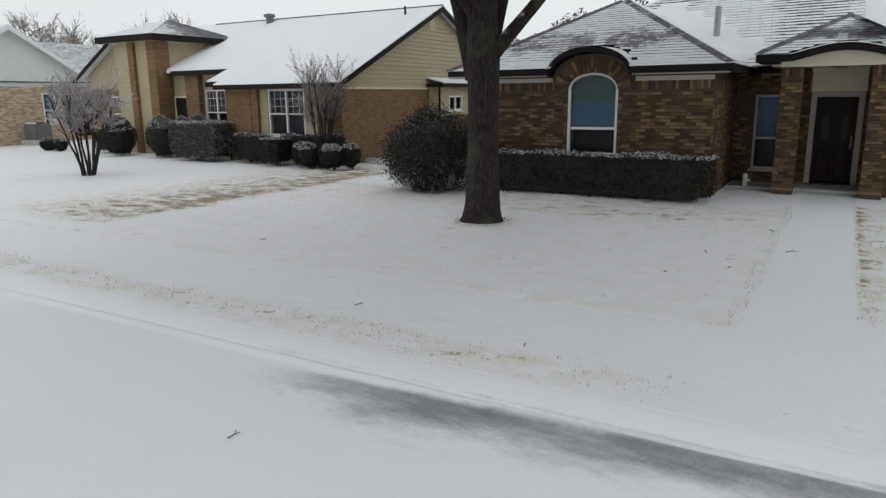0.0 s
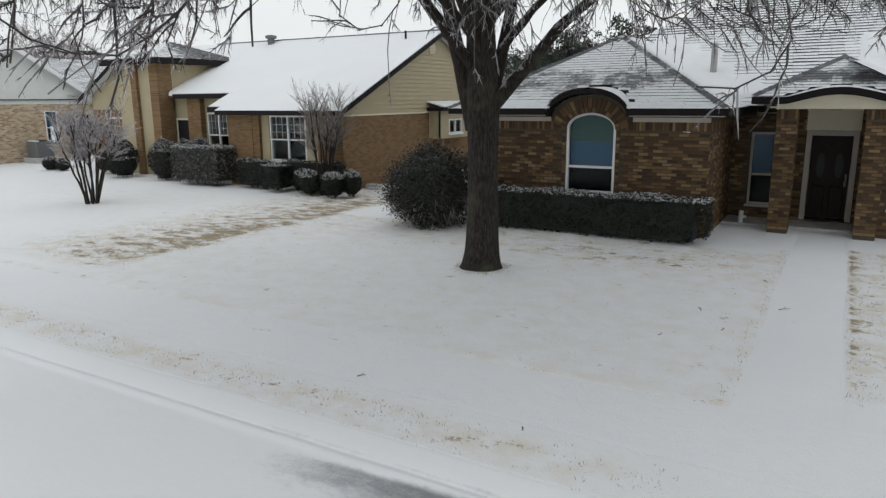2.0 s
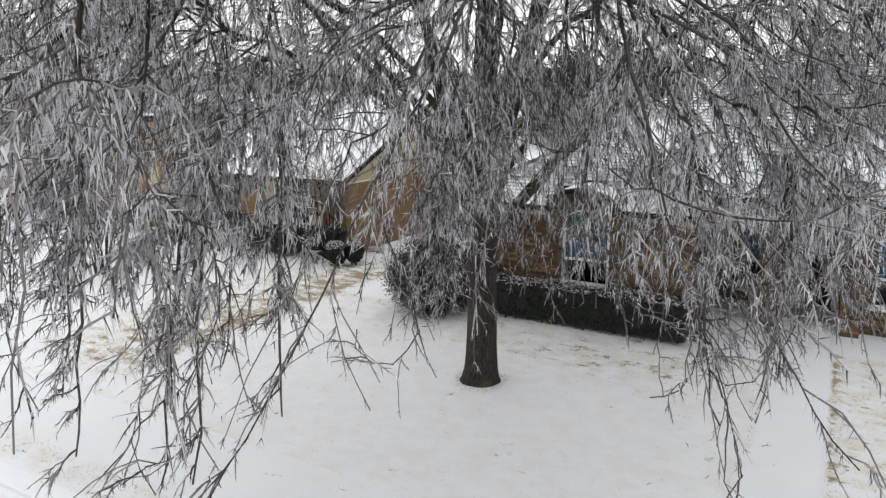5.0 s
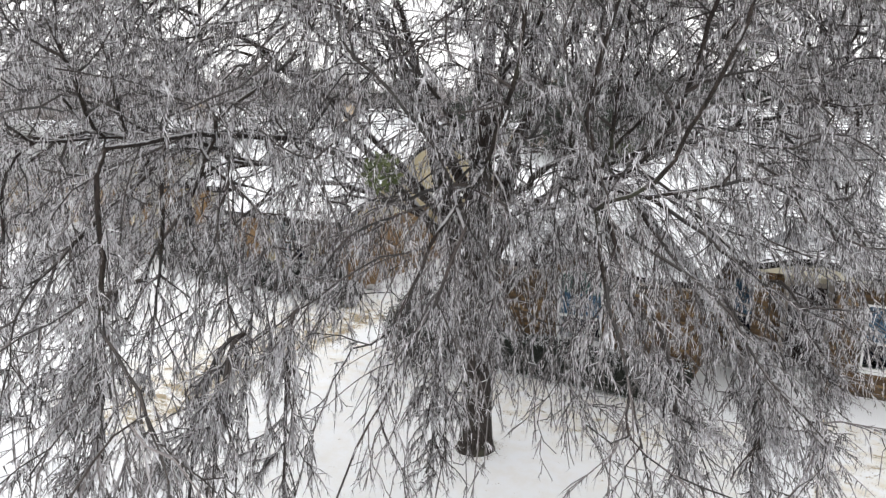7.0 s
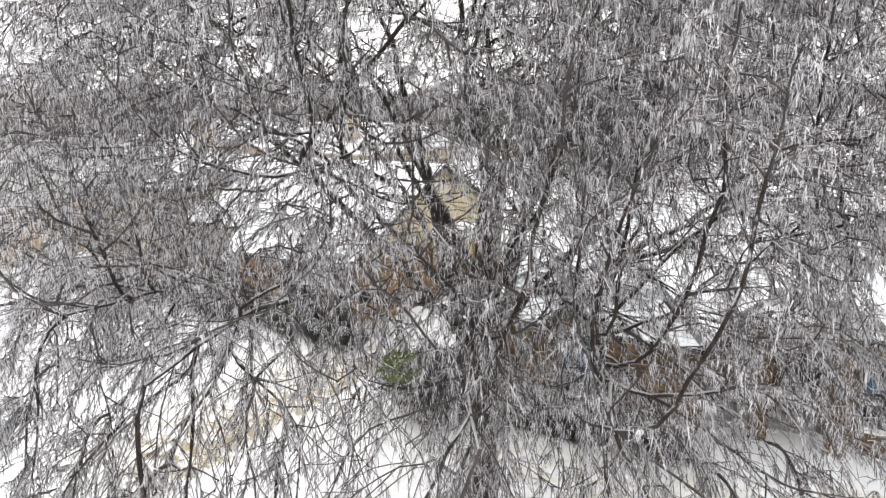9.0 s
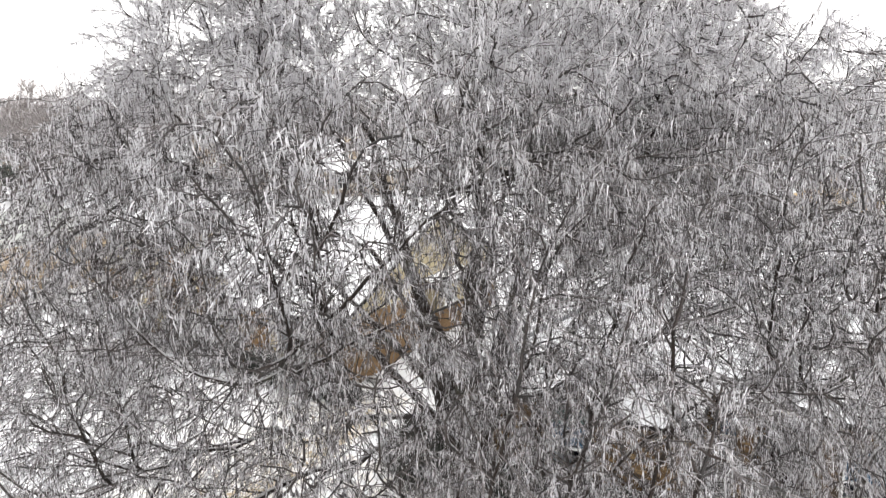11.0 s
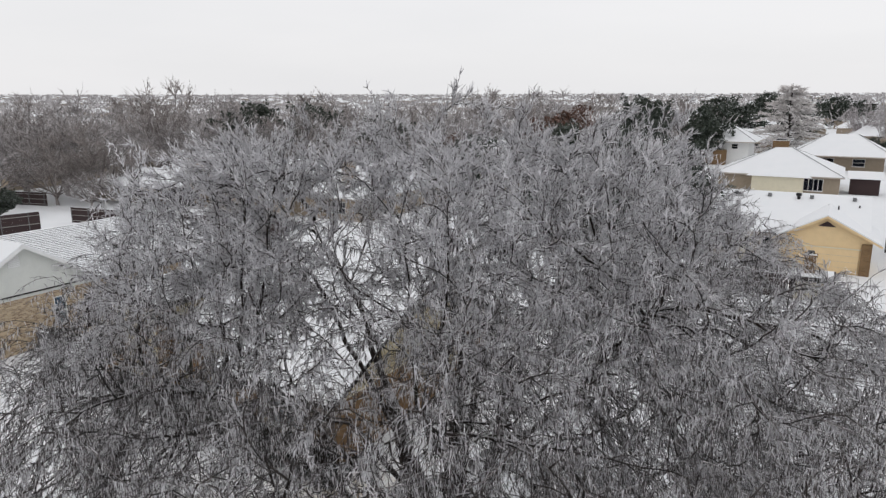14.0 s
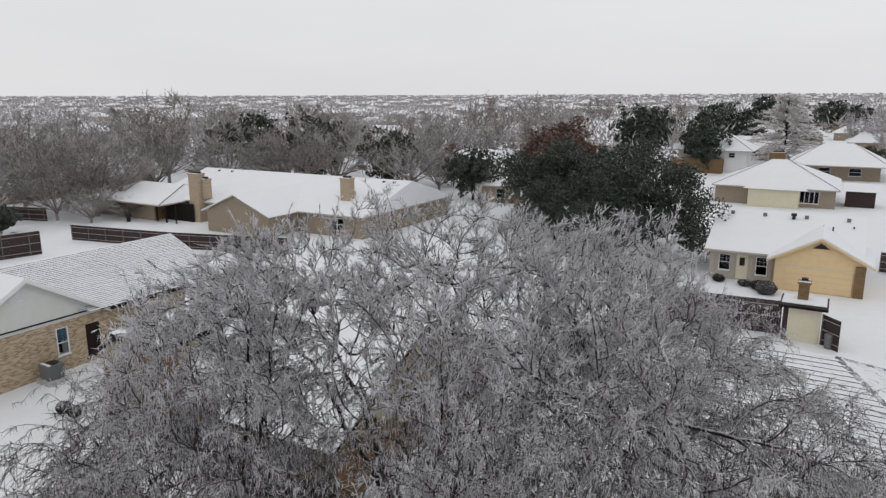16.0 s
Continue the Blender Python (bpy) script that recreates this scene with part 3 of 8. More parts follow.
def ground_thaw(x, y):
    d = x + 12.15 + 0.08 * swell(x * 2, y * 2)
    strip = np.where(d > 0, np.exp(-((d / 0.12) ** 2)), np.exp(-((d / 3.2) ** 2))) * np.clip((y - 7.4) / 1.2, 0, 1) * np.clip((20 - y) / 3, 0, 1) * (0.50 + 0.10 * swell(x * 1.3, y * 1.3))
    verge = np.maximum(np.exp(-((y - 5.33) / 0.16) ** 2) * 0.20, np.exp(-((y - 5.2) / 0.35) ** 2) * 0.17) * np.clip((-0.6 - x) / 1.5, 0, 1)
    hedge = bulge(x, y, -3.4, 13.4, 2.6, 0.9) * 0.33 + bulge(x, y, -6.5, 13.2, 1.5, 0.7) * 0.2
    right = ((x > PATH_R) & (y > 7.9) & (y < 16.2)) * (0.24 + 0.20 * np.exp(-((x - PATH_R - 0.05) / 0.10) ** 2)) * np.clip((y - 7.6) / 1.5, 0, 1)
    lawn = ((x > -12) & (x < PATH_L) & (y > WALK_BACK) & (y < 15)) * (0.08 + 0.12 * np.clip((y - 11.5) / 3, 0, 1))
    edge = np.exp(-((x - PATH_L + 0.1) / 0.14) ** 2) * 0.13 * (y > WALK_BACK) * (y < 15.5) + np.exp(-((y - WALK_BACK - 0.05) / 0.10) ** 2) * 0.2 * (x < PATH_L)
    yard = bulge(x, y, -20, 14, 6, 3) * 0.08
    return np.maximum.reduce([strip, verge, hedge, right, lawn, edge, yard])


def steps(parts):
    out = []
    for a, b, n in parts:
        out += list(np.linspace(a, b, n, endpoint=False))
    return out + [parts[-1][1]]


near = 1e-3
gxs = steps([(-3000, -300, 14), (-300, -60, 24), (-60, -24, 20), (-24, -9, 54), (-9, PATH_L, 60), (PATH_L, PATH_L + 0.12, 2), (PATH_L + 0.12, PATH_R - 0.12, 6),
             (PATH_R - 0.12, PATH_R, 2), (PATH_R, 4, 52), (4, 30, 26), (30, 300, 30), (300, 3000, 14)])
gys = steps([(-400, -40, 6), (-40, -7.1 - near, 12), (-7.1 - near, -7.1 + near, 1), (-7.1 + near, 0, 2), (0, KERB_Y + 0.28 - near, 3), (KERB_Y + 0.28 - near, KERB_Y + 0.28 + near, 1), (KERB_Y + 0.28 + near, WALK_FRONT + 0.02, 18), (WALK_FRONT + 0.02, WALK_FRONT + 0.14, 2),
             (WALK_FRONT + 0.14, WALK_BACK - 0.12, 6), (WALK_BACK - 0.12, WALK_BACK, 2), (WALK_BACK, 17, 75), (17, 30, 26), (30, 80, 26), (80, 300, 24), (300, 3500, 24)])
ground = sheet("ground", gxs, gys, ground_height, LAWN, "snow-covered ground with straw-coloured dormant grass showing through", "ground", ground_thaw)

road_z = lambda x, y: -0.075 + 0.006 * rolling(x, y, 0.6, 2.0) - 0.02 * np.clip((KERB_Y - y) / 3, 0, 1) + 0.03 * np.exp(-(((y - 4.46) / 0.05) ** 2))


def road_thaw_and_shade(x, y):
    wander = 0.03 * np.sin(x * 1.7) + 0.02 * np.sin(x * 4.1 + 1)
    mid = 4.33 + 0.045 * np.clip(x + 3.0, -2.5, 3)
    wet = 0.70 * np.exp(-(((y - mid) / np.where(y < mid, 0.6 + wander * 3, 0.09)) ** 2)) * np.clip((x + 5.4) / 2.4, 0, 1) * np.clip((3.4 - x) / 3.4, 0.25, 1)
    # thin dark line painted as the shade below the kerb face
    gutter_shade = 0.32 * np.exp(-(((y - 4.56) / 0.03) ** 2)) * (0.25 + 0.75 * np.clip((x + 6) / 4, 0, 1))
    tracks = 0.10 * (np.exp(-(((y - 2.4) / 0.2) ** 2)) + np.exp(-(((y - 0.9) / 0.2) ** 2)))
    return np.maximum.reduce([wet, gutter_shade, tracks])


road = sheet("road", steps([(-400, -30, 12), (-30, -8, 60), (-8, 3, 120), (3, 30, 30), (30, 400, 12)]),
             steps([(-7.3, 1.5, 20), (1.5, 3.5, 14), (3.5, KERB_Y, 40)]), road_z, ROAD, "snow-covered street with wet asphalt showing along the kerb", "road", road_thaw_and_shade)

def kerb_height(x, y):
    t = np.interp(y, [KERB_Y - 0.04, KERB_Y - 0.015, KERB_Y + 0.03, KERB_Y + 0.10, KERB_Y + 0.20, KERB_Y + 0.28, KERB_Y + 0.40], [-0.10, -0.062, -0.045, -0.026, -0.009, 0.0, -0.02])
    return t + 0.004 * rolling(x, y, 0.8)


# the dark foot line paints the shade in the kerb's recess
kerb_shade = lambda x, y: 0.42 * np.exp(-(((y - KERB_Y + 0.005) / 0.035) ** 2)) * (0.35 + 0.65 * np.clip((x + 7) / 5, 0, 1))
kerb = sheet("kerb", steps([(-200, -30, 12), (-30, -8, 60), (-8, 3, 120), (3, 60, 30)]), [KERB_Y - 0.04, KERB_Y - 0.015, KERB_Y, KERB_Y + 0.02, KERB_Y + 0.05, KERB_Y + 0.08, KERB_Y + 0.12, KERB_Y + 0.16, KERB_Y + 0.20, KERB_Y + 0.24, KERB_Y + 0.28, KERB_Y + 0.34, KERB_Y + 0.40],
             kerb_height, ROAD, "low kerb rounded over by wind-packed snow with a shade line painted along its foot", "kerb", kerb_shade)

def pavement_height(x, y):
    edge = np.clip((WALK_FRONT + 0.32 - y) / 0.3, 0, 1)
    return (1 - edge) * (-0.006 + 0.004 * rolling(x, y, 1.3)) + edge * (0.010 * rolling(x, y) + 0.002) - 0.014 * np.clip((WALK_FRONT + 0.05 - y) / 0.25, 0, 1)


def path_height(x, y):
    edge = np.clip((x - PATH_R + 0.25) / 0.2, 0, 1) * np.clip((8.2 - y) / 0.4, 0, 1)
    return (1 - edge) * (-0.006 + 0.004 * rolling(x, y, 1.3)) + edge * (0.010 * rolling(x, y) + 0.004)


pavement = sheet("pavement", steps([(-200, -40, 16), (-40, -12, 40), (-12, 4, 110), (4, 60, 20)]), steps([(WALK_FRONT - 0.2, WALK_FRONT + 0.34, 10), (WALK_FRONT + 0.34, WALK_BACK + 0.01, 9)]),
                 pavement_height, LAWN, "pavement slab under an even layer of snow", "pavement")
path_walk = sheet("garden_path", steps([(PATH_L - 0.01, PATH_R + 0.01, 12)]), steps([(WALK_BACK + 0.01, 18.6, 70)]),
                  path_height, LAWN, "straight front path under smooth snow leading to the porch", "path")
stoop = Geo().box(-2.5, 2.6, 18.15, 19.3, -0.2, 0.07, 0.02)
single("porch_floor", stoop, CONCRETE, "snow-dusted concrete porch step before the door", "floor", kind="structure")


def blades(name, spots, material, label, low=0.015, high=0.05, width=0.004, seed=5):
    """Blades of dormant grass that stand out of the snow."""
    rng = np.random.default_rng(seed)
    spots = np.asarray(spots, float)
    n = len(spots)
    turn, tall = rng.uniform(0, 2 * np.pi, n), rng.uniform(low, high, n)
    lean = rng.normal(0, 0.6, (n, 2)) * tall[:, None]
    side = np.stack([np.cos(turn), np.sin(turn), 0 * turn], 1) * width
    root = np.column_stack([spots, ground_height(spots[:, 0], spots[:, 1]) - 0.01])
    tip = root + np.column_stack([lean, tall])
    verts = np.stack([root - side, root + side, tip], 1).reshape(-1, 3)
    return tagged(new(name, array_mesh(name, verts, np.arange(3 * n).reshape(-1, 3), material)), label, "grass", kind="stuff")


rng = np.random.default_rng(11)


def clumped(n, x0, x1, y0, y1, weight, clumps=5, spread=0.05):
    x, y = rng.uniform(x0, x1, n), rng.uniform(y0, y1, n)
    keep = rng.uniform(0, 1, n) < weight(x, y)
    x, y = np.repeat(x[keep], clumps), np.repeat(y[keep], clumps)
    return np.column_stack([x + rng.normal(0, spread, len(x)), y + rng.normal(0, spread * 0.7, len(y))])


grassy = np.concatenate([
    clumped(4200, -12, -0.9, 4.6, 5.6, lambda x, y: np.maximum(np.exp(-((y - 5.35 - 0.05 * np.sin(x)) / 0.10) ** 2) * 0.35, np.exp(-((y - 5.2) / 0.3) ** 2) * 0.18), 3, 0.035),
    clumped(5200, -12, -0.85, 7.2, 15, lambda x, y: 0.05 + bulge(x, y, -3.4, 13.6, 2.6, 0.9) * 0.8, 3, 0.05),
    clumped(7000, -15.8, -11.8, 7.8, 22, lambda x, y: ground_thaw(x, y) * 1.6, 5, 0.10),
    clumped(3200, PATH_R + 0.02, 3.5, 7.8, 16, lambda x, y: 0.22 + 0.75 * np.exp(-((x - PATH_R) / 0.16) ** 2), 6, 0.05),
    clumped(900, PATH_L - 0.15, PATH_L + 0.02, 7.2, 15.5, lambda x, y: 0.3 + 0 * x, 2, 0.02),
    clumped(900, -6.4, -4.9, 10.4, 11.8, lambda x, y: np.exp(-((np.hypot(x + 5.65, y - 11.1) - 0.46) / 0.1) ** 2) * 0.8, 5, 0.04)])
grassy = grassy[~((grassy[:, 0] > PATH_L) & (grassy[:, 0] < PATH_R))]
blades("dormant_grass", grassy, STRAW, "straw-coloured grass blades poking through the snow")


# ---- the brown brick house ----
brick_house = thing("brick_house", (-1, 25, 0), "brown brick bungalow with an arched window and half-snowed grey roof", "house")
BAY_L, BAY_R, BAY_Y, IN_Y = -8.35, -2.52, 15.80, 19.22
ARCH = (-5.76, -4.57, 0.90, 2.42)  # the arched window: from, to, sill, spring
SIDE = (-2.06, -1.48, 0.40, 2.24)
RIGHT = (0.98, 2.10, 0.66, 2.26)

front = Geo()
wall(front, "x", BAY_L, BAY_R, BAY_Y, BAY_Y + 0.2, 0, 2.78, [(ARCH[0], ARCH[1], ARCH[2], 2.78)])
n_arc = 16
mid_u, half_u = (ARCH[0] + ARCH[1]) / 2, (ARCH[1] - ARCH[0]) / 2
for i in range(n_arc):
    a0, a1 = math.pi * i / n_arc, math.pi * (i + 1) / n_arc
    p0 = (mid_u - half_u * math.cos(a0), 2.42 + 0.36 * math.sin(a0))
    p1 = (mid_u - half_u * math.cos(a1), 2.42 + 0.36 * math.sin(a1))
    front.add([(p0[0], BAY_Y, p0[1]), (p1[0], BAY_Y, p1[1]), (p1[0], BAY_Y, 2.785), (p0[0], BAY_Y, 2.785)], [(0, 1, 2, 3)])
    front.add([(p0[0], BAY_Y, p0[1]), (p1[0], BAY_Y, p1[1]), (p1[0], BAY_Y + 0.2, p1[1]), (p0[0], BAY_Y + 0.2, p0[1])], [(0, 1, 2, 3)])
bay_wall = part("wall", front, MORTAR, brick_house, "brown brick wall with recessed joints")
hood = Geo()
hood.prism([(-6.08, 2.70)] + [(mid_u + 0.92 * math.cos(a), 2.70 + 0.50 * math.sin(a)) for a in np.linspace(math.pi, 0, 15)] + [(mid_u + 0.66 * math.cos(a), 2.42 + 0.42 * math.sin(a)) for a in np.linspace(0, math.pi, 15)], "y", BAY_Y - 0.10, BAY_Y + 0.15)
hood_ob = part("arch_hood", hood, MORTAR, brick_house, "arched brick hood over the window")
side_wall = part("wall", wall(Geo(), "y", BAY_Y + 0.2, IN_Y + 0.2, BAY_R, BAY_R - 0.2, 0, 2.78), MORTAR, brick_house, "brown brick return wall")
inner_wall = part("wall", wall(Geo(), "x", BAY_R, 0.9, IN_Y, IN_Y + 0.2, 0, 3.0, [SIDE, (-0.80, 0.27, 0.1, 2.30)]), MORTAR, brick_house, "brown brick porch wall")
right_wall = part("wall", wall(Geo(), "x", 0.80, 8.0, 17.85, 18.05, 0, 2.85, [RIGHT]), MORTAR, brick_house, "brown brick front wall")
porch_side = part("wall", wall(Geo(), "y", 18.05, IN_Y, 0.80, 1.0, 0, 2.85), MORTAR, brick_house, "brown brick porch side")
shell = Geo()
wall(shell, "y", BAY_Y + 0.2, 34, BAY_L, BAY_L + 0.2, 0, 2.78)
wall(shell, "y", 18.05, 34, 8.0, 7.8, 0, 2.85)
wall(shell, "x", BAY_L, 8.0, 34, 33.8, 0, 2.85)
part("wall", shell, TAN_Y, brick_house, "plain brick side and back walls")
window(brick_house, "x", ARCH[0], ARCH[1], BAY_Y + 0.03, 1, ARCH[2], ARCH[3], 0.33, arch=0.36, blind=(BLIND, 0.36), bar=0.06)
# blue sheet painted as the reflection of the sky in this pane
part("window_shade", Geo().box(ARCH[0] + 0.04, ARCH[1] - 0.04, BAY_Y + 0.16, BAY_Y + 0.17, 1.52, 2.12), BLUE_BLIND_AND_REFLECTION, brick_house, "blue sheet behind the slatted blind, painted as the sky's reflection")
window(brick_house, "x", SIDE[0], SIDE[1], IN_Y + 0.03, 1, SIDE[2], SIDE[3], 0.42, blind=(BLUE_BLIND_AND_REFLECTION, 0.6), paint=TAUPE)
window(brick_house, "x", RIGHT[0], RIGHT[1], 17.85 + 0.03, 1, RIGHT[2], RIGHT[3], 0.42, blind=(BLUE_BLIND_AND_REFLECTION, 0.6))

pillar_obs = []
for u in (-1.38, 0.36):
    pillar_obs.append(part("porch_pillar", Geo().box(u, u + 0.42, 17.45, 17.87, 0.0, 2.84), MORTAR, brick_house, "square brown brick porch pillar"))

# front door in its cream surround
door_ob = part("door", Geo().box(-0.69, 0.17, IN_Y + 0.06, IN_Y + 0.11, 0.16, 2.17), DOORWOOD, brick_house, "dark stained wooden front door with carved panels")
for u, w in ((-0.61, 0.30), (-0.21, 0.30)):
    lower = Geo().box(u, u + w, IN_Y + 0.035, IN_Y + 0.06, 0.30, 0.95, 0.02)
    part("door_panel", lower, DOORWOOD, door_ob)
    upper = Geo().prism([(u, 1.05), (u + w, 1.05)] + [(u + w / 2 + w / 2 * math.cos(a), 1.80 + 0.2 * math.sin(a)) for a in np.linspace(0, math.pi, 9)], "y", IN_Y + 0.03, IN_Y + 0.06)
    part("door_panel", upper, DOORWOOD, door_ob)
    part("oval_light", Geo().prism([(u + w / 2 + 0.09 * math.cos(a), 1.45 + 0.3 * math.sin(a)) for a in np.linspace(0, 2 * math.pi, 16, endpoint=False)], "y", IN_Y + 0.018, IN_Y + 0.03), BLACK, door_ob)
handle = Geo().disc_stack(0.10, IN_Y + 0.0, [(0.02, 1.02), (0.035, 1.04), (0.035, 1.08), (0.02, 1.10)], 10)
handle.box(0.075, 0.125, IN_Y + 0.03, IN_Y + 0.06, 0.96, 1.26)
part("door_handle", handle, GREYMETAL, door_ob, "brushed metal handle")
trim = Geo()
for a, b, c, d in ((-0.82, -0.70, 0.1, 2.30), (0.18, 0.30, 0.1, 2.30), (-0.70, 0.18, 2.18, 2.30)):
    trim.box(a, b, IN_Y - 0.03, IN_Y + 0.12, c, d)
part("door_frame", trim, TAUPE, brick_house, "pale taupe door surround")
part("transom_panel", Geo().box(-0.86, 0.32, IN_Y - 0.012, IN_Y - 0.002, 2.305, 2.98), CREAM, brick_house, "cream painted panel over the door")
lamp_thing = Geo().disc_stack(-0.25, 18.5, [(0.13, 2.80), (0.14, 2.83), (0.07, 2.86)], 14)
part("porch_ceiling", Geo().box(-1.6, 0.79, 17.5, IN_Y - 0.01, 2.86, 2.9), CREAM, brick_house)
tagged(new("porch_light", lamp_thing.mesh("porch_light", GALV)), "small round porch ceiling light, unlit", "lamp")

# porch beam, arched fascia
def arc_band(u0, u1, base, rise, thick, y0, y1, flat=0.55):
    mid, half = (u0 + u1) / 2, (u1 - u0) / 2
    us = np.linspace(u0, u1, 25)
    lift = np.where(np.abs(us - mid) < half * flat, rise * np.abs(np.cos((us - mid) / (half * flat) * math.pi / 2)) ** 1.2, 0)
    return [(u, base + l) for u, l in zip(us, lift)], [(u, base + l + thick) for u, l in zip(us[::-1], lift[::-1])]


low_line, high_line = arc_band(-1.42, 0.98, 2.84, 0.17, 0.16, 0, 0, 0.75)
beam = Geo()
beam.prism([(-1.42, 2.84), (0.98, 2.84)] + high_line, "y", 17.44, 17.56)
part("porch_beam", beam, CREAM, brick_house, "cream painted arched porch beam")
low_line, high_line = arc_band(-1.92, 1.55, 2.95, 0.20, 0.16, 0, 0, 0.6)
part("fascia", Geo().prism(low_line + high_line, "y", 17.22, 17.28), FASCIA, brick_house, "dark brown arched porch fascia")
porch_brow = Geo()
top_line = high_line[::-1]
for (u0, z0), (u1, z1) in zip(top_line, top_line[1:]):
    b0, b1 = 17.22 + max(0.05, (z0 - 3.10) / 0.511), 17.22 + max(0.05, (z1 - 3.10) / 0.511)
    porch_brow.add([(u0, 17.20, z0), (u1, 17.20, z1), (u1, b1 + 0.12, z1 + 0.05), (u0, b0 + 0.12, z0 + 0.05)], [(0, 1, 2, 3)])
smoothed(part("eyebrow_roof", porch_brow, SNOW, brick_house, "snow along the porch eave"))
for u in (-1.92, 1.52):
    part("fascia", Geo().box(u, u + 0.04, 17.28, 19.6, 2.95, 3.11), FASCIA, brick_house)

# eaves
EAVE = 2.84
for a, b in ((-8.75, mid_u - 0.98), (mid_u + 0.98, -2.12)):
    part("fascia", Geo().box(a, b, 15.36, 15.42, EAVE - 0.09, EAVE + 0.03), FASCIA, brick_house, "dark brown eave fascia")
    part("frieze_board", Geo().box(max(a, BAY_L), min(b, BAY_R), BAY_Y - 0.035, BAY_Y - 0.004, 2.58, 2.68), TAUPE, brick_house)
for a, b in ((-8.75, mid_u - 0.98), (mid_u + 0.98, -2.12)):
    part("soffit", Geo().box(a, b, 15.42, BAY_Y + 0.05, EAVE - 0.13, EAVE - 0.11), TAUPE, brick_house)
outer = [(mid_u + 0.98 * math.cos(a), 2.72 + 0.60 * math.sin(a)) for a in np.linspace(math.pi, 0, 17)]
inner = [(mid_u + 0.93 * math.cos(a), 2.70 + 0.52 * math.sin(a)) for a in np.linspace(0, math.pi, 17)]
part("fascia", Geo().prism(outer + inner, "y", 15.40, 15.66), FASCIA, brick_house, "dark brown arched fascia")
brow = Geo()
pts = [(mid_u + 1.0 * math.cos(a), 2.74 + 0.61 * math.sin(a)) for a in np.linspace(math.pi, 0, 25)]
for (u0, z0), (u1, z1) in zip(pts, pts[1:]):
    b0, b1 = 15.36 + max(0.05, (z0 - EAVE) / 0.508), 15.36 + max(0.05, (z1 - EAVE) / 0.508)
    brow.add([(u0, 15.37, z0), (u1, 15.37, z1), (u1, b1 + 0.1, z1 + 0.03), (u0, b0 + 0.1, z0 + 0.03)], [(0, 1, 2, 3)])
smoothed(part("eyebrow_roof", brow, SNOW, brick_house, "snow-covered curve of roof over the arched window"))
part("fascia", Geo().box(-2.18, -2.12, 15.42, 18.9, EAVE - 0.14, EAVE + 0.03), FASCIA, brick_house)
part("fascia", Geo().box(-2.12, -1.95, 18.84, 18.9, EAVE - 0.14, EAVE + 0.03), FASCIA, brick_house)
part("fascia", Geo().box(1.6, 8.5, 17.36, 17.42, EAVE - 0.10, EAVE + 0.06), FASCIA, brick_house)
part("soffit", Geo().box(-2.5, -1.5, 18.86, 19.25, EAVE - 0.13, EAVE - 0.11), TAUPE, brick_house)

# roofs: core slabs under the shingles
APEX = (-5.42, 19.0, 4.72)
roof = Geo()
e = EAVE + 0.03
roof.add([(-8.75, 15.36, e), (-2.12, 15.36, e), APEX, (-8.75, 24, e), (-5.42, 26, 4.72), (-2.12, 24, e)],
         [(0, 2, 4, 3), (1, 5, 4, 2)])


def brow_top(u, mid, half, base, rise):
    return base + rise * math.sqrt(max(0.0, 1 - ((u - mid) / half) ** 2)) if abs(u - mid) < half else -1.0


def cut_slope(geo, a, b, y0, z0, apex, pitch, top):
    """A hip's front slope as strips, each beginning above the arch that breaks its eave."""
    us = np.linspace(a, b, 97)
    crest = lambda u: z0 + (apex[2] - z0) * ((u - a) / (apex[0] - a) if u < apex[0] else (b - u) / (b - apex[0]))
    for u0, u1 in zip(us, us[1:]):
        lo = [max(z0, top(u)) for u in (u0, u1)]
        hi = [crest(u) for u in (u0, u1)]
        if hi[0] > lo[0] + 1e-3 or hi[1] > lo[1] + 1e-3:
            hi = [max(h, l) for h, l in zip(hi, lo)]
            y = lambda z: y0 + (z - z0) / pitch
            geo.add([(u0, y(lo[0]), lo[0]), (u1, y(lo[1]), lo[1]), (u1, y(hi[1]), hi[1]), (u0, y(hi[0]), hi[0])], [(0, 1, 2, 3)])


bay_top = lambda u: brow_top(u, mid_u, 1.0, 2.74, 0.61)
porch_top = lambda u: 3.11 + 0.20 * abs(math.cos((u + 0.185) / (1.735 * 0.6) * math.pi / 2)) ** 1.2 if abs(u + 0.185) < 1.735 * 0.6 else -1.0
cut_slope(roof, -8.75, -2.12, 15.36, e, APEX, (APEX[2] - e) / 3.64, bay_top)
R1, R2 = (-3.1, 26.0, 6.68), (1.0, 26.0, 6.68)
roof.add([(-9.0, 18.86, 2.87), (8.5, 17.36, 2.9), R2, R1, (8.5, 34.5, 2.9), (-9.0, 34.5, 2.87)], [(0, 1, 2, 3), (1, 4, 2), (4, 5, 3, 2), (5, 0, 3)])
PA = (-0.2, 19.0, 4.02)
roof.add([(-1.92, 17.22, 3.11), (1.56, 17.22, 3.11), PA, (-1.92, 20.2, 3.11), (1.56, 20.2, 3.11), (-0.2, 21.5, 4.02)], [(0, 2, 5, 3), (1, 4, 5, 2)])
cut_slope(roof, -1.92, 1.56, 17.22, 3.11, PA, (PA[2] - 3.11) / 1.78, porch_top)
part("roof", roof, FASCIA, brick_house, "roof deck")
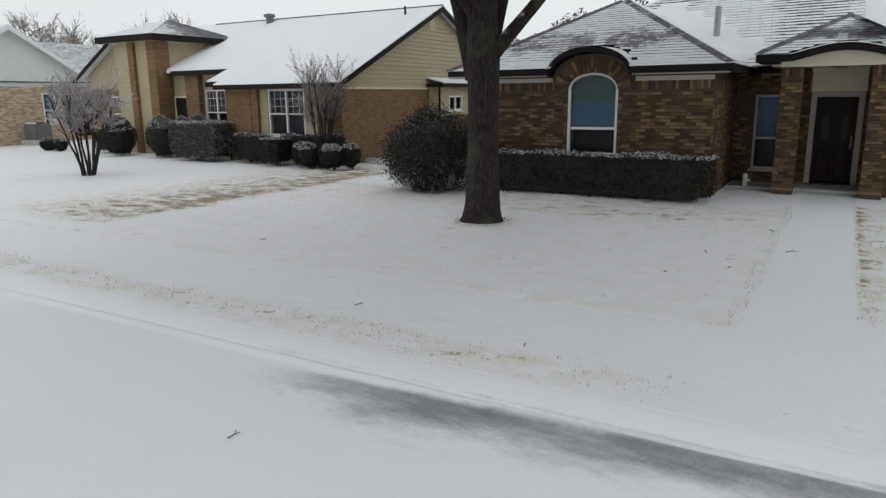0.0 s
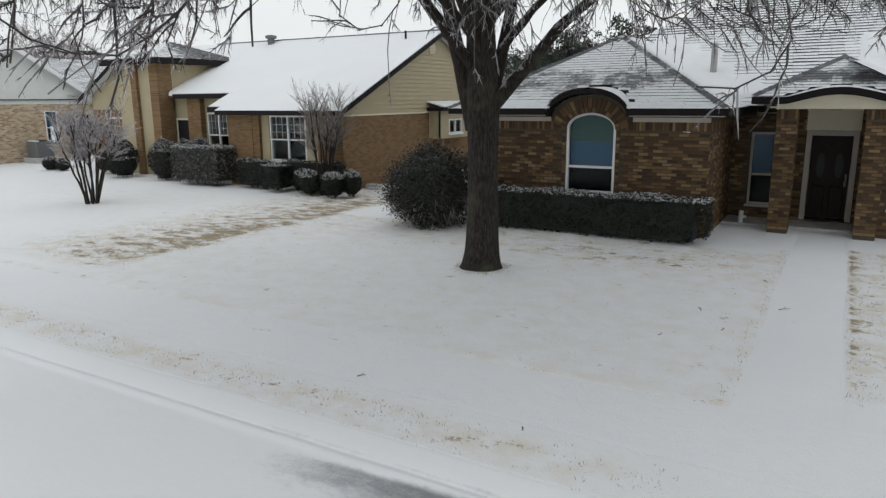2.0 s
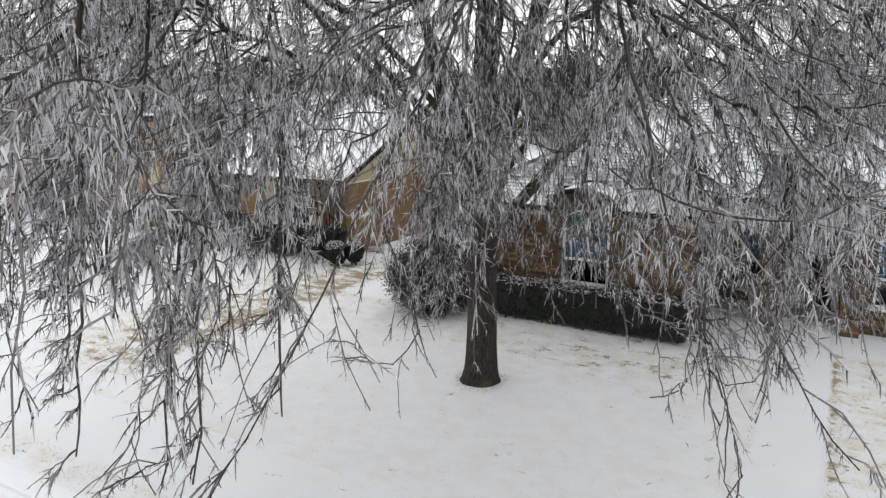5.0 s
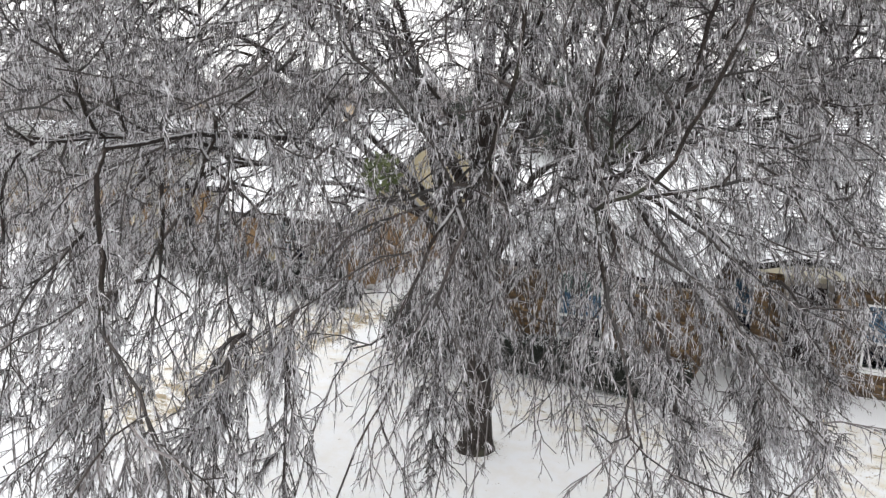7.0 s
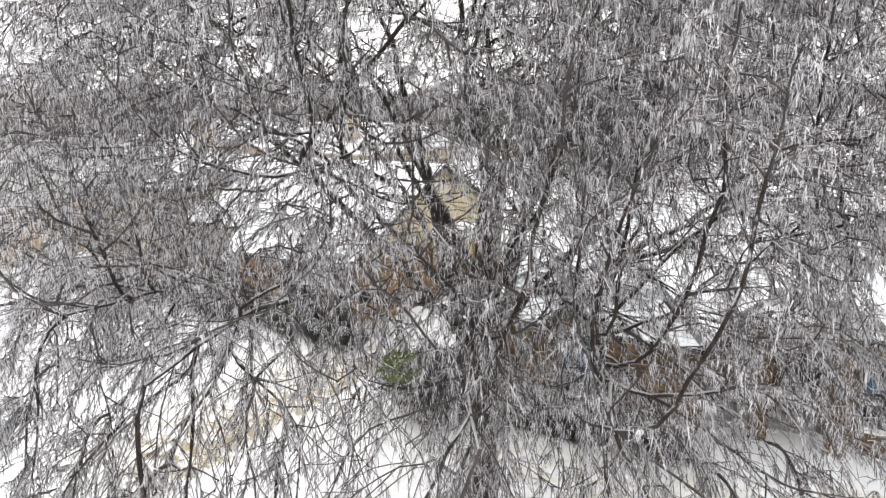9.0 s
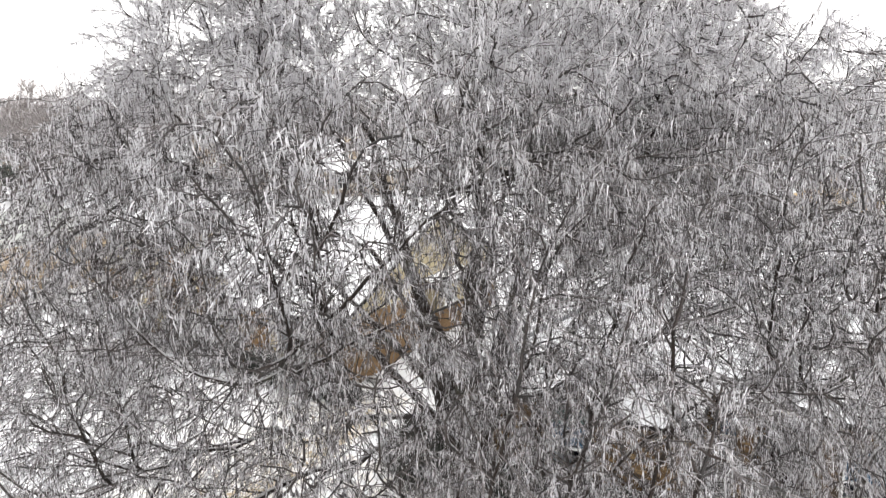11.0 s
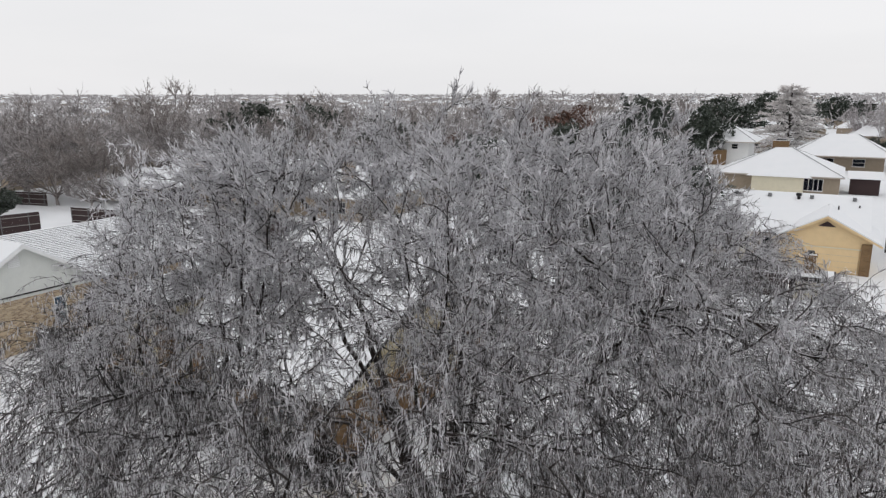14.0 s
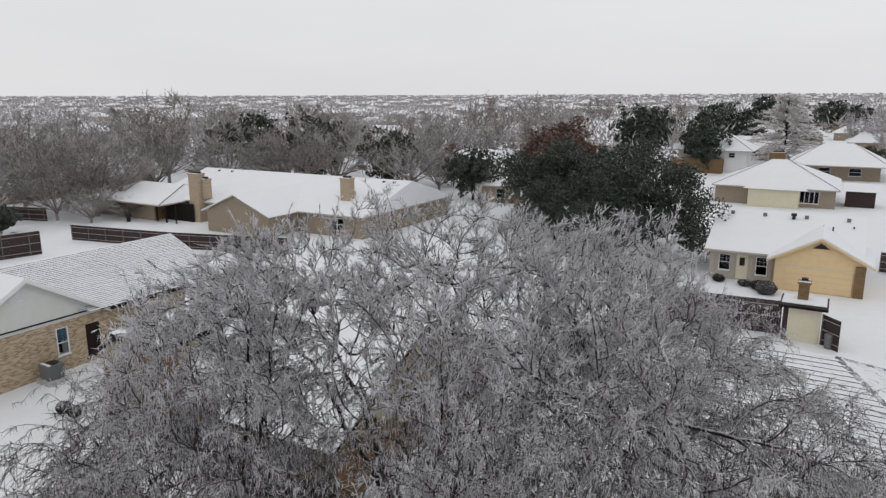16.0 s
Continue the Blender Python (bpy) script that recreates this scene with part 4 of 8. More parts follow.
bay_thaw = lambda v: 0.29 * np.exp(-(((v[:, 2] - 3.5) / 0.40) ** 2)) + 0.05 - 0.8 * np.exp(-(((v[:, 2] - 2.85) / 0.17) ** 2)) - 0.6 * bulge(v[:, 0], v[:, 2], -3.9, 3.0, 0.8, 0.22) - 0.5 * bulge(v[:, 0], v[:, 2], -6.9, 3.0, 0.5, 0.16) - 0.32 * np.clip((v[:, 2] - 4.0) / 0.4, 0, 1)
UP = 0.015
shift = lambda p, dz=UP: (p[0], p[1], p[2] + dz)
shingles("shingles", brick_house, ROOF_BARE, (-8.75, 15.34, e + UP), (-2.12, 15.34, e + UP), shift(APEX), shift(APEX), thaw=bay_thaw, skip=lambda u, z: z < bay_top(u) + 0.02)
shingles("shingles", brick_house, ROOF_BARE, (-2.10, 15.36, e + UP), (-2.10, 24, e + UP), (-5.42, 26, 4.72 + UP), shift(APEX), thaw=lambda v: -1.2 + 0 * v[:, 0])
shingles("shingles", brick_house, ROOF_BARE, (-8.77, 24, e + UP), (-8.77, 15.36, e + UP), shift(APEX), (-5.42, 26, 4.72 + UP), thaw=lambda v: 0.05 + 0 * v[:, 0])
main_thaw = lambda v: 0.06 * np.clip((v[:, 0] + 4.5) / 2, 0, 1) + 0.24 * bulge(v[:, 0], v[:, 2], -1.5, 3.85, 0.5, 0.35) - 0.1 - 1.6 * bulge(v[:, 0], v[:, 2], -3.3, 3.7, 1.25, 1.0) - 1.4 * bulge(v[:, 0], v[:, 2], 1.7, 4.0, 1.5, 0.8)
shingles("shingles", brick_house, ROOF_BARE, (-9.0, 18.86, 2.87 + UP), (8.5, 17.36, 2.9 + UP), shift(R2), shift(R1), thaw=main_thaw, lift=0.03, course=0.2)
shingles("shingles", brick_house, ROOF_BARE, (8.52, 17.36, 2.9 + UP), (8.52, 34.5, 2.9 + UP), shift(R2), shift(R2), thaw=lambda v: 0.12 + 0 * v[:, 0], lift=0.03, course=0.2)
shingles("shingles", brick_house, ROOF_SNOW, (-9.02, 34.5, 2.87 + UP), (-9.02, 18.86, 2.87 + UP), shift(R1), shift(R1), course=0.25, tab=0.6)
porch_thaw = lambda v: 0.32 * np.exp(-(((v[:, 2] - 3.55) / 0.22) ** 2)) - 0.4 * np.exp(-(((v[:, 2] - 3.15) / 0.10) ** 2)) + 0.06
shingles("shingles", brick_house, ROOF_BARE, (-1.94, 17.20, 3.11 + UP), (1.58, 17.20, 3.11 + UP), shift(PA), shift(PA), thaw=porch_thaw, tab=0.22, course=0.13, skip=lambda u, z: z < porch_top(u) + 0.02)
shingles("shingles", brick_house, ROOF_BARE, (-1.94, 20.2, 3.11 + UP), (-1.94, 17.22, 3.11 + UP), shift(PA), (-0.2, 21.5, 4.02 + UP), thaw=lambda v: -1.0 + 0 * v[:, 0])
shingles("shingles", brick_house, ROOF_BARE, (1.58, 17.22, 3.11 + UP), (1.58, 20.2, 3.11 + UP), (-0.2, 21.5, 4.02 + UP), shift(PA), thaw=lambda v: 0.0 + 0 * v[:, 0])


def ridge_caps(parent, p, q, thaw, width=0.13, seed=1):
    """Overlapping cap shingles along a hip or ridge."""
    p, q = Vector(p), Vector(q)
    way = (q - p)
    count = int(way.length / 0.16)
    way.normalize()
    across = way.cross(Vector((0, 0, 1))).normalized()
    up = across.cross(way)
    verts, faces = [], []
    for i in range(count):
        a = p + way * 0.16 * i + up * 0.05
        b = p + way * (0.16 * i + 0.21) + up * 0.028
        k = len(verts)
        verts += [a - across * width - up * 0.055, a, a + across * width - up * 0.055, b - across * width - up * 0.05, b, b + across * width - up * 0.05]
        faces += [(k, k + 1, k + 4, k + 3), (k + 1, k + 2, k + 5, k + 4)]
    me = array_mesh("ridge_cap", np.array([tuple(v) for v in verts]), np.array(faces), ROOF_BARE)
    me.attributes.new("thaw", "FLOAT", "POINT").data.foreach_set("value", np.full(len(verts), thaw, np.float32))
    part("ridge_cap", me, ROOF_BARE, parent, "overlapping ridge cap shingles")


for p, q, t in (((-2.12, 15.36, e + 0.02), APEX, 0.42), ((-8.75, 15.36, e + 0.02), APEX, 0.5), (APEX, (-5.42, 25, 4.72), 0.1), (PA, (-1.92, 17.22, 3.13), 0.5), (PA, (1.56, 17.22, 3.13), 0.5),
                (R1, (-9.0, 18.86, 2.9), 0.1), (R2, (8.5, 17.36, 2.93), 0.36), (R2, (8.5, 34.5, 2.93), 0.3), (R1, R2, 0.1)):
    ridge_caps(brick_house, p, q, t)
for u, v, base, tall, r in ((-3.23, 20.0, 3.35, 1.15, 0.085), (-0.6, 24.4, 5.6, 0.5, 0.05)):
    pipe = Geo().disc_stack(u, v, [(r * 2.6, base), (r * 1.6, base + 0.16), (r * 1.02, base + 0.3), (r, base + 0.32), (r, base + tall)], 14)
    part("vent_pipe", pipe, GALV, brick_house, "grey metal roof vent pipe")


def drift(xs, ys, side_plane, reach, inside, seed):
    """Snow blown smooth into a valley between the main roof and a smaller one."""
    rng = np.random.default_rng(seed)
    x, y = np.meshgrid(np.linspace(*xs, 46), np.linspace(*ys, 46))
    main = 2.88 + 0.497 * (y - 18.86 + (x + 9.0) * 0.0857)
    other = side_plane(x, y)
    waver = 0.22 * np.sin(x * 2.3 + seed) * np.sin(y * 1.7) + 0.12 * np.sin(x * 5.1 - y * 4.3)
    off = (main - other) / 0.75 + waver
    cover = np.clip((reach + 0.35 - off) / 0.7, 0, 1)
    cover = cover * cover * (3 - 2 * cover) * np.clip(inside(x, y) / 0.25, 0, 1)
    gap = np.abs(main - other)
    z = np.maximum(main, other) + 0.10 * np.exp(-gap / 0.12) * cover + 0.13 * cover - 0.06
    verts = np.column_stack([x.ravel(), y.ravel(), z.ravel()])
    i = (np.arange(45)[:, None] * 46 + np.arange(45)[None]).ravel()
    faces = np.column_stack([i, i + 1, i + 47, i + 46])
    keep = cover.ravel()[faces].max(1) > 0.02
    smoothed(part("snow_drift", array_mesh("snow_drift", verts, faces[keep], SNOW, True), SNOW, brick_house, "smooth drift of snow in the roof valley"))


drift((-5.3, -1.2), (15.6, 22.6), lambda x, y: 2.87 + 0.5606 * (-2.12 - x), 0.85, lambda x, y: np.minimum(np.minimum(y - 15.55 - (-2.12 - x) * 1.103, -2.2 - x), y - 15.9) + np.where(y > 18.6, 3.0 * np.clip((y - 18.6) / 0.4, 0, 1) * (x > -5.2), 0), 3)
drift((-0.1, 4.4), (17.6, 23.2), lambda x, y: 4.02 - 0.517 * (x + 0.2), 1.25, lambda x, y: np.minimum(x + 0.02, y - 17.65), 8)
stub = Geo().disc_stack(-2.05, 18.25, [(0.055, 0.0), (0.055, 0.34), (0.045, 0.36)], 12).box(-2.05, -1.93, 18.22, 18.28, 0.18, 0.24)
tagged(new("cleanout_pipe", stub.mesh("cleanout_pipe", WHITE)), "white plastic cleanout pipe standing in the snow by the wall", "pipe")
tagged(new("electric_box", Geo().box(-8.5, -8.36, 17, 17.3, 0.9, 1.5, 0.02).mesh("electric_box", GALV)), "grey metal meter box on the side wall", "meter box")

# ---- the cream and tan house next door ----
tan_house = thing("tan_house", (-21, 24, 0), "tan brick and cream siding house with a smooth snowy roof", "house")
LF, LX = 18.62, -14.62   # its front and its gable end
LW = (-18.0, -16.32, 0.98, 2.58)
f1 = Geo()
wall(f1, "x", -18.75, LX - 0.2, LF, LF + 0.2, 0, 2.75, [LW])
part("wall", f1, SIDING, tan_house, "cream front wall")
boards(tan_house, "siding_board", "x", LF, -1, 0.25, 2.6, lambda z: -18.7, lambda z: LW[0] - 0.04, SIDING)
boards(tan_house, "siding_board", "x", LF, -1, 0.25, 2.6, lambda z: LW[1] + 0.04, lambda z: -15.72, SIDING)
part("corner_pier", Geo().box(-15.72, LX - 0.002, LF - 0.12, LF - 0.003, 0, 2.62), TAN_X, tan_house, "tan brick corner pier")
part("pier", Geo().box(-19.98, -18.75, LF - 0.16, LF + 0.1, 0, 2.68), TAN_X, tan_house, "tan brick pier")
part("pier", Geo().box(-18.74, -18.42, LF - 0.14, LF - 0.004, 0, 2.66), TAN_X, tan_house)
window(tan_house, "x", *LW[:2], LF + 0.0, 1, *LW[2:], 0.47, 3, 3, 2, blind=(CURTAIN, 0.35))
LW2 = (-22.66, -21.38, 0.95, 2.63)
f2 = Geo()
wall(f2, "x", -24.6, -19.98, 19.9, 20.1, 0, 3.6, [LW2])
part("wall", f2, SIDING, tan_house, "cream recessed wall")
boards(tan_house, "siding_board", "x", 19.9, -1, 0.2, 3.5, lambda z: -24.4, lambda z: LW2[0] - 0.05, SIDING)
boards(tan_house, "siding_board", "x", 19.9, -1, 2.7, 3.5, lambda z: LW2[0] - 0.05, lambda z: -20.0, SIDING)
part("pier", Geo().box(-23.5, -22.75, 19.62, 19.92, 0, 3.4), TAN_X, tan_house, "tan brick pier")
window(tan_house, "x", *LW2[:2], 19.9, 1, *LW2[2:], 0.47, 3, 3, 2)
part("dark_window", Geo().box(-24.40, -23.62, 19.84, 19.9, 1.5, 2.33), BLACK, tan_house, "small dark window")
part("window_trim", Geo().box(-24.47, -24.40, 19.82, 19.9, 1.43, 2.40), CREAM, tan_house)
part("window_trim", Geo().box(-23.62, -23.55, 19.82, 19.9, 1.43, 2.40), CREAM, tan_house)
part("window_trim", Geo().box(-24.40, -23.62, 19.82, 19.9, 2.33, 2.40), CREAM, tan_house)
part("wall", wall(Geo(), "y", LF + 0.1, 19.9, -19.98, -19.8, 0, 2.9), TAN_Y, tan_house)
# tower
tower = Geo()
wall(tower, "x", -27.2, -24.6, 19.2, 19.4, 0, 4.66)
wall(tower, "y", 19.4, 24, -24.6, -24.8, 0, 4.66)
wall(tower, "y", 19.4, 24, -27.2, -27.0, 0, 4.66)
part("tower_wall", tower, SIDING, tan_house, "cream siding tower wall")
boards(tan_house, "siding_board", "x", 19.2, -1, 0.1, 4.6, lambda z: -25.80, lambda z: -24.9, SIDING)
boards(tan_house, "siding_board", "y", -24.6, 1, 0.1, 4.6, lambda z: 19.7, lambda z: 23.9, SIDING)
part("pier", Geo().box(-26.15, -25.80, 19.04, 19.22, 0, 4.6), TAN_X, tan_house, "tan brick pier")
part("pier", Geo().box(-24.95, -24.46, 19.04, 19.75, 0, 4.6), TAN_Y, tan_house, "tan brick pier")
tower_eave = Geo().box(-27.75, -24.1, 18.72, 18.78, 4.58, 4.82).box(-24.16, -24.1, 18.78, 23.4, 4.58, 4.82).box(-27.75, -27.69, 18.78, 23.4, 4.58, 4.82)
part("fascia", tower_eave, FASCIA, tan_house, "dark brown tower fascia")
part("soffit", Geo().box(-27.69, -24.16, 18.78, 23.4, 4.6, 4.64), CREAM, tan_house)
TA = (-25.9, 21.0, 5.62)
cap = Geo().add([(-27.75, 18.72, 4.83), (-24.1, 18.72, 4.83), TA, (-24.1, 23.6, 4.83), (-27.75, 23.6, 4.83)], [(0, 1, 2), (1, 3, 2), (3, 4, 2), (4, 0, 2)])
part("tower_roof", cap, SNOW, tan_house, "snowed hip roof of the tower")
shingles("shingles", tan_house, ROOF_BARE, (-24.08, 18.72, 4.84), (-24.08, 23.6, 4.84), shift(TA), shift(TA), thaw=lambda v: 0.42 - 0.3 * np.clip((21.0 - v[:, 1]) / 2, -0.3, 1))
shingles("shingles", tan_house, ROOF_SNOW, (-27.75, 18.70, 4.84), (-24.1, 18.70, 4.84), shift(TA), shift(TA))
# the eave steps back beside the tower
part("fascia", Geo().box(-24.0, -20.45, 19.35, 19.41, 3.20, 3.385), FASCIA, tan_house, "dark brown fascia")
part("fascia", Geo().box(-20.75, -20.12, 18.23, 18.29, 2.70, 2.89), FASCIA, tan_house, "dark brown fascia")
part("soffit", Geo().box(-24.0, -20.45, 19.5, 20.0, 3.28, 3.31), CREAM, tan_house)
# wing left of the tower
wing = Geo().add([(-29.6, 19.5, 0), (-27.2, 19.5, 0), (-27.2, 19.5, 4.7), (-29.6, 19.5, 3.35), (-29.6, 28, 0), (-27.2, 28, 0), (-27.2, 28, 4.7), (-29.6, 28, 3.35)],
                 [(0, 1, 2, 3), (0, 3, 7, 4), (4, 7, 6, 5), (3, 2, 6, 7)])
part("wing_wall", wing, TAN_X, tan_house, "tan brick wing wall")
boards(tan_house, "siding_board", "x", 19.5, -1, 2.75, 4.6, lambda z: -29.55 + max(0, z - 3.35) * 1.75, lambda z: -26.4, SIDING)
window(tan_house, "x", -28.5, -27.45, 19.48, 1, 1.0, 2.42, 0.47, 3, 2)
part("wing_roof", Geo().slab([(-30.1, 19.1, 3.16), (-27.2, 19.1, 4.84), (-27.2, 28, 4.84), (-30.1, 28, 3.16)], 0.06), SNOW, tan_house, "snow on the wing roof")
part("rake_board", Geo().add([(-30.15, 19.06, 2.98), (-27.2, 19.06, 4.68), (-27.2, 19.06, 4.82), (-30.15, 19.06, 3.14), (-30.15, 19.12, 2.98), (-27.2, 19.12, 4.68), (-27.2, 19.12, 4.82), (-30.15, 19.12, 3.14)],
                             [(0, 1, 2, 3), (7, 6, 5, 4), (0, 4, 5, 1), (2, 6, 7, 3)]), FASCIA, tan_house, "dark brown rake board")
# gable end towards the brick house
RIDGE_Y, RIDGE_Z, EAVE_Z = 24.75, 5.72, 2.76
gable = Geo().add([(LX, LF, 0), (LX, 31, 0), (LX, 31, 2.62), (LX, LF, 2.62), (LX - 0.2, LF, 0), (LX - 0.2, 31, 0), (LX - 0.2, 31, 2.62), (LX - 0.2, LF, 2.62)],
                  [(0, 1, 2, 3), (7, 6, 5, 4), (0, 3, 7, 4), (1, 5, 6, 2)])
part("gable_brick", gable, TAN_Y, tan_house, "tan brick gable wall")
upper = Geo().add([(LX, LF, 2.62), (LX, 31, 2.62), (LX, RIDGE_Y, RIDGE_Z - 0.1), (LX - 0.2, LF, 2.62), (LX - 0.2, 31, 2.62), (LX - 0.2, RIDGE_Y, RIDGE_Z - 0.1)], [(0, 1, 2), (5, 4, 3)])
part("gable_siding", upper, SIDING, tan_house, "cream siding gable")
slope = (RIDGE_Z - EAVE_Z) / (RIDGE_Y - 18.15)
boards(tan_house, "siding_board", "y", LX, 1, 2.62, 5.6, lambda z: max(LF, RIDGE_Y - (RIDGE_Z - 0.1 - z) / slope), lambda z: min(31, RIDGE_Y + (RIDGE_Z - 0.1 - z) / slope), SIDING)
part("belt_trim", Geo().box(LX, LX + 0.03, LF, 31, 2.56, 2.63), CREAM, tan_house)
louvre = Geo()
for i in range(8):
    z = 4.86 + i * 0.055
    hw = 0.24 * math.sqrt(max(0.05, 1 - ((z - 5.05) / 0.27) ** 2))
    louvre.box(LX + 0.02, LX + 0.05, 24.35 - hw, 24.35 + hw, z, z + 0.035)
part("gable_vent", louvre, CREAM, tan_house, "round louvred gable vent")
for y0, y1, z0, z1, gap in ((17.98, RIDGE_Y, EAVE_Z - 0.1, RIDGE_Z - 0.02, 0), (31.5, RIDGE_Y, EAVE_Z - 0.1, RIDGE_Z - 0.02, 0)):
    part("rake_board", Geo().add([(LX + 0.32, y0, z0 - 0.12), (LX + 0.32, y1, z1 - 0.14), (LX + 0.32, y1, z1 + 0.06), (LX + 0.32, y0, z0 + 0.08), (LX + 0.27, y0, z0 - 0.12), (LX + 0.27, y1, z1 - 0.14), (LX + 0.27, y1, z1 + 0.06), (LX + 0.27, y0, z0 + 0.08)],
                                 [(0, 1, 2, 3), (7, 6, 5, 4), (0, 4, 5, 1), (2, 6, 7, 3)]), FASCIA, tan_house, "dark brown rake board")
on_roof = lambda y: EAVE_Z + 0.02 + (y - 18.0) * (RIDGE_Z + 0.06 - EAVE_Z) / (RIDGE_Y - 18.0)
part("roof_slope", Geo().slab([(-20.1, 18.0, EAVE_Z + 0.02), (LX + 0.32, 18.0, EAVE_Z + 0.02), (LX + 0.32, RIDGE_Y, RIDGE_Z + 0.08), (-20.1, RIDGE_Y, RIDGE_Z + 0.08)], 0.10), SNOW, tan_house, "smooth snow-covered roof slope")
part("roof_slope", Geo().slab([(-24.3, 19.42, on_roof(19.42)), (-20.1, 19.42, on_roof(19.42)), (-20.1, RIDGE_Y, RIDGE_Z + 0.08), (-29.5, RIDGE_Y, RIDGE_Z + 0.08)], 0.10), SNOW, tan_house, "smooth snow-covered roof slope")
part("roof_slope", Geo().slab([(-20.75, 18.3, on_roof(18.3)), (-20.1, 18.3, on_roof(18.3)), (-20.1, 19.42, on_roof(19.42)), (-20.75, 19.42, on_roof(19.42))], 0.10), SNOW, tan_house, "smooth snow-covered roof slope")
part("roof_slope", Geo().slab([(LX + 0.32, 31.5, EAVE_Z), (-29.5, 31.5, EAVE_Z), (-29.5, RIDGE_Y, RIDGE_Z + 0.08), (LX + 0.32, RIDGE_Y, RIDGE_Z + 0.08)], 0.10), SNOW, tan_house, "smooth snow-covered roof slope")
part("fascia", Geo().box(-20.1, LX + 0.3, 17.98, 18.03, EAVE_Z - 0.16, EAVE_Z), FASCIA, tan_house, "dark brown eave fascia")
part("soffit", Geo().box(-20.1, LX, 18.03, LF, EAVE_Z - 0.14, EAVE_Z - 0.12), CREAM, tan_house)
ridge_line = Geo().box(-27, LX + 0.32, RIDGE_Y - 0.06, RIDGE_Y + 0.06, RIDGE_Z + 0.06, RIDGE_Z + 0.105)
part("ridge_cap", ridge_line, GREYMETAL, tan_house, "grey ridge cap")
part("roof_vent", Geo().disc_stack(-23.2, 24.4, [(0.16, 5.55), (0.16, 5.85), (0.26, 5.87), (0.26, 5.98), (0.1, 6.02)], 12), GREYMETAL, tan_house, "grey turbine roof vent")
part("vent_pipe", Geo().disc_stack(-15.6, 24.0, [(0.045, 5.35), (0.045, 5.78)], 10), BLACK, tan_house, "thin black vent pipe")
# bay box on the gable wall
part("window_box", wall(Geo(), "y", 24.1, 26.8, LX + 0.55, LX + 0.45, 1.55, 2.72, [(24.75, 25.85, 1.72, 2.3)]).box(LX, LX + 0.54, 24.1, 24.18, 1.55, 2.72).box(LX, LX + 0.54, 26.72, 26.8, 1.55, 2.72).box(LX, LX + 0.44, 24.18, 26.72, 1.52, 1.58), SIDING, tan_house, "cream box window bay")
window(tan_house, "y", 24.75, 25.85, LX + 0.55, -1, 1.72, 2.3, 0, 1, 0, 2)
part("bay_roof", Geo().slab([(LX - 0.05, 23.9, 3.05), (LX + 0.8, 23.9, 2.84), (LX + 0.8, 27, 2.84), (LX - 0.05, 27, 3.05)], 0.05), SNOW, tan_house, "snow on the bay's little roof")
part("fascia", Geo().box(LX + 0.02, LX + 0.8, 23.88, 23.95, 2.64, 2.79).box(LX + 0.74, LX + 0.8, 23.95, 27, 2.64, 2.78), FASCIA, tan_house)
body = Geo()
wall(body, "x", -29.6, LX, 31, 30.8, 0, 2.62)
wall(body, "x", -24.6, -19.0, 24.0, 24.2, 0, 2.62)
part("wall", body, TAN_X, tan_house, "tan brick back walls")
tagged(new("splash_block", Geo().box(-14.5, -13.9, 19.5, 19.8, 0.1, 0.2, 0.03).mesh("splash_block", CONCRETE)), "concrete splash block under snow", "splash block")

# ---- the pale gabled house further along ----
pale_house = thing("pale_gable_house", (-42, 24, 0), "house with a pale siding gable over mixed pale brick", "house")
PX, PY, PZ = -36.8, 20.0, 6.0
PW = (21.45, 22.15, 1.05, 2.65)
low_wall = wall(Geo(), "y", 14.0, 33, PX, PX - 0.2, 0.0, 3.0, [PW, (23.2, 24.1, 0.35, 2.4)])
part("brick_wall", low_wall, PALE_Y, pale_house, "mixed pale and dark brick wall")
window(pale_house, "y", PW[0], PW[1], PX, -1, PW[2], PW[3], 0.45, blind=(BLUE_BLIND_AND_REFLECTION, 0.5))
part("side_door", Geo().box(PX - 0.1, PX - 0.05, 23.2, 24.1, 0.35, 2.4), DOORWOOD, pale_house, "dark brown side door")
g = Geo().add([(PX, 15.6, 3.0), (PX, 24.3, 3.0), (PX, 24.3, 3.25), (PX, PY, PZ - 0.1), (PX, 15.6, 3.2), (PX - 0.2, 15.6, 3.0), (PX - 0.2, 24.3, 3.0), (PX - 0.2, 24.3, 3.25), (PX - 0.2, PY, PZ - 0.1), (PX - 0.2, 15.6, 3.2)], [(0, 1, 2, 3, 4), (9, 8, 7, 6, 5)])
part("gable", g, PALE_WALL, pale_house, "pale grey-green siding gable")
vent = Geo()
for i in range(7):
    vent.box(PX + 0.004, PX + 0.03, 19.3, 19.9, 4.75 + i * 0.09, 4.81 + i * 0.09)
part("gable_vent", vent, WHITE, pale_house, "white louvred gable vent")
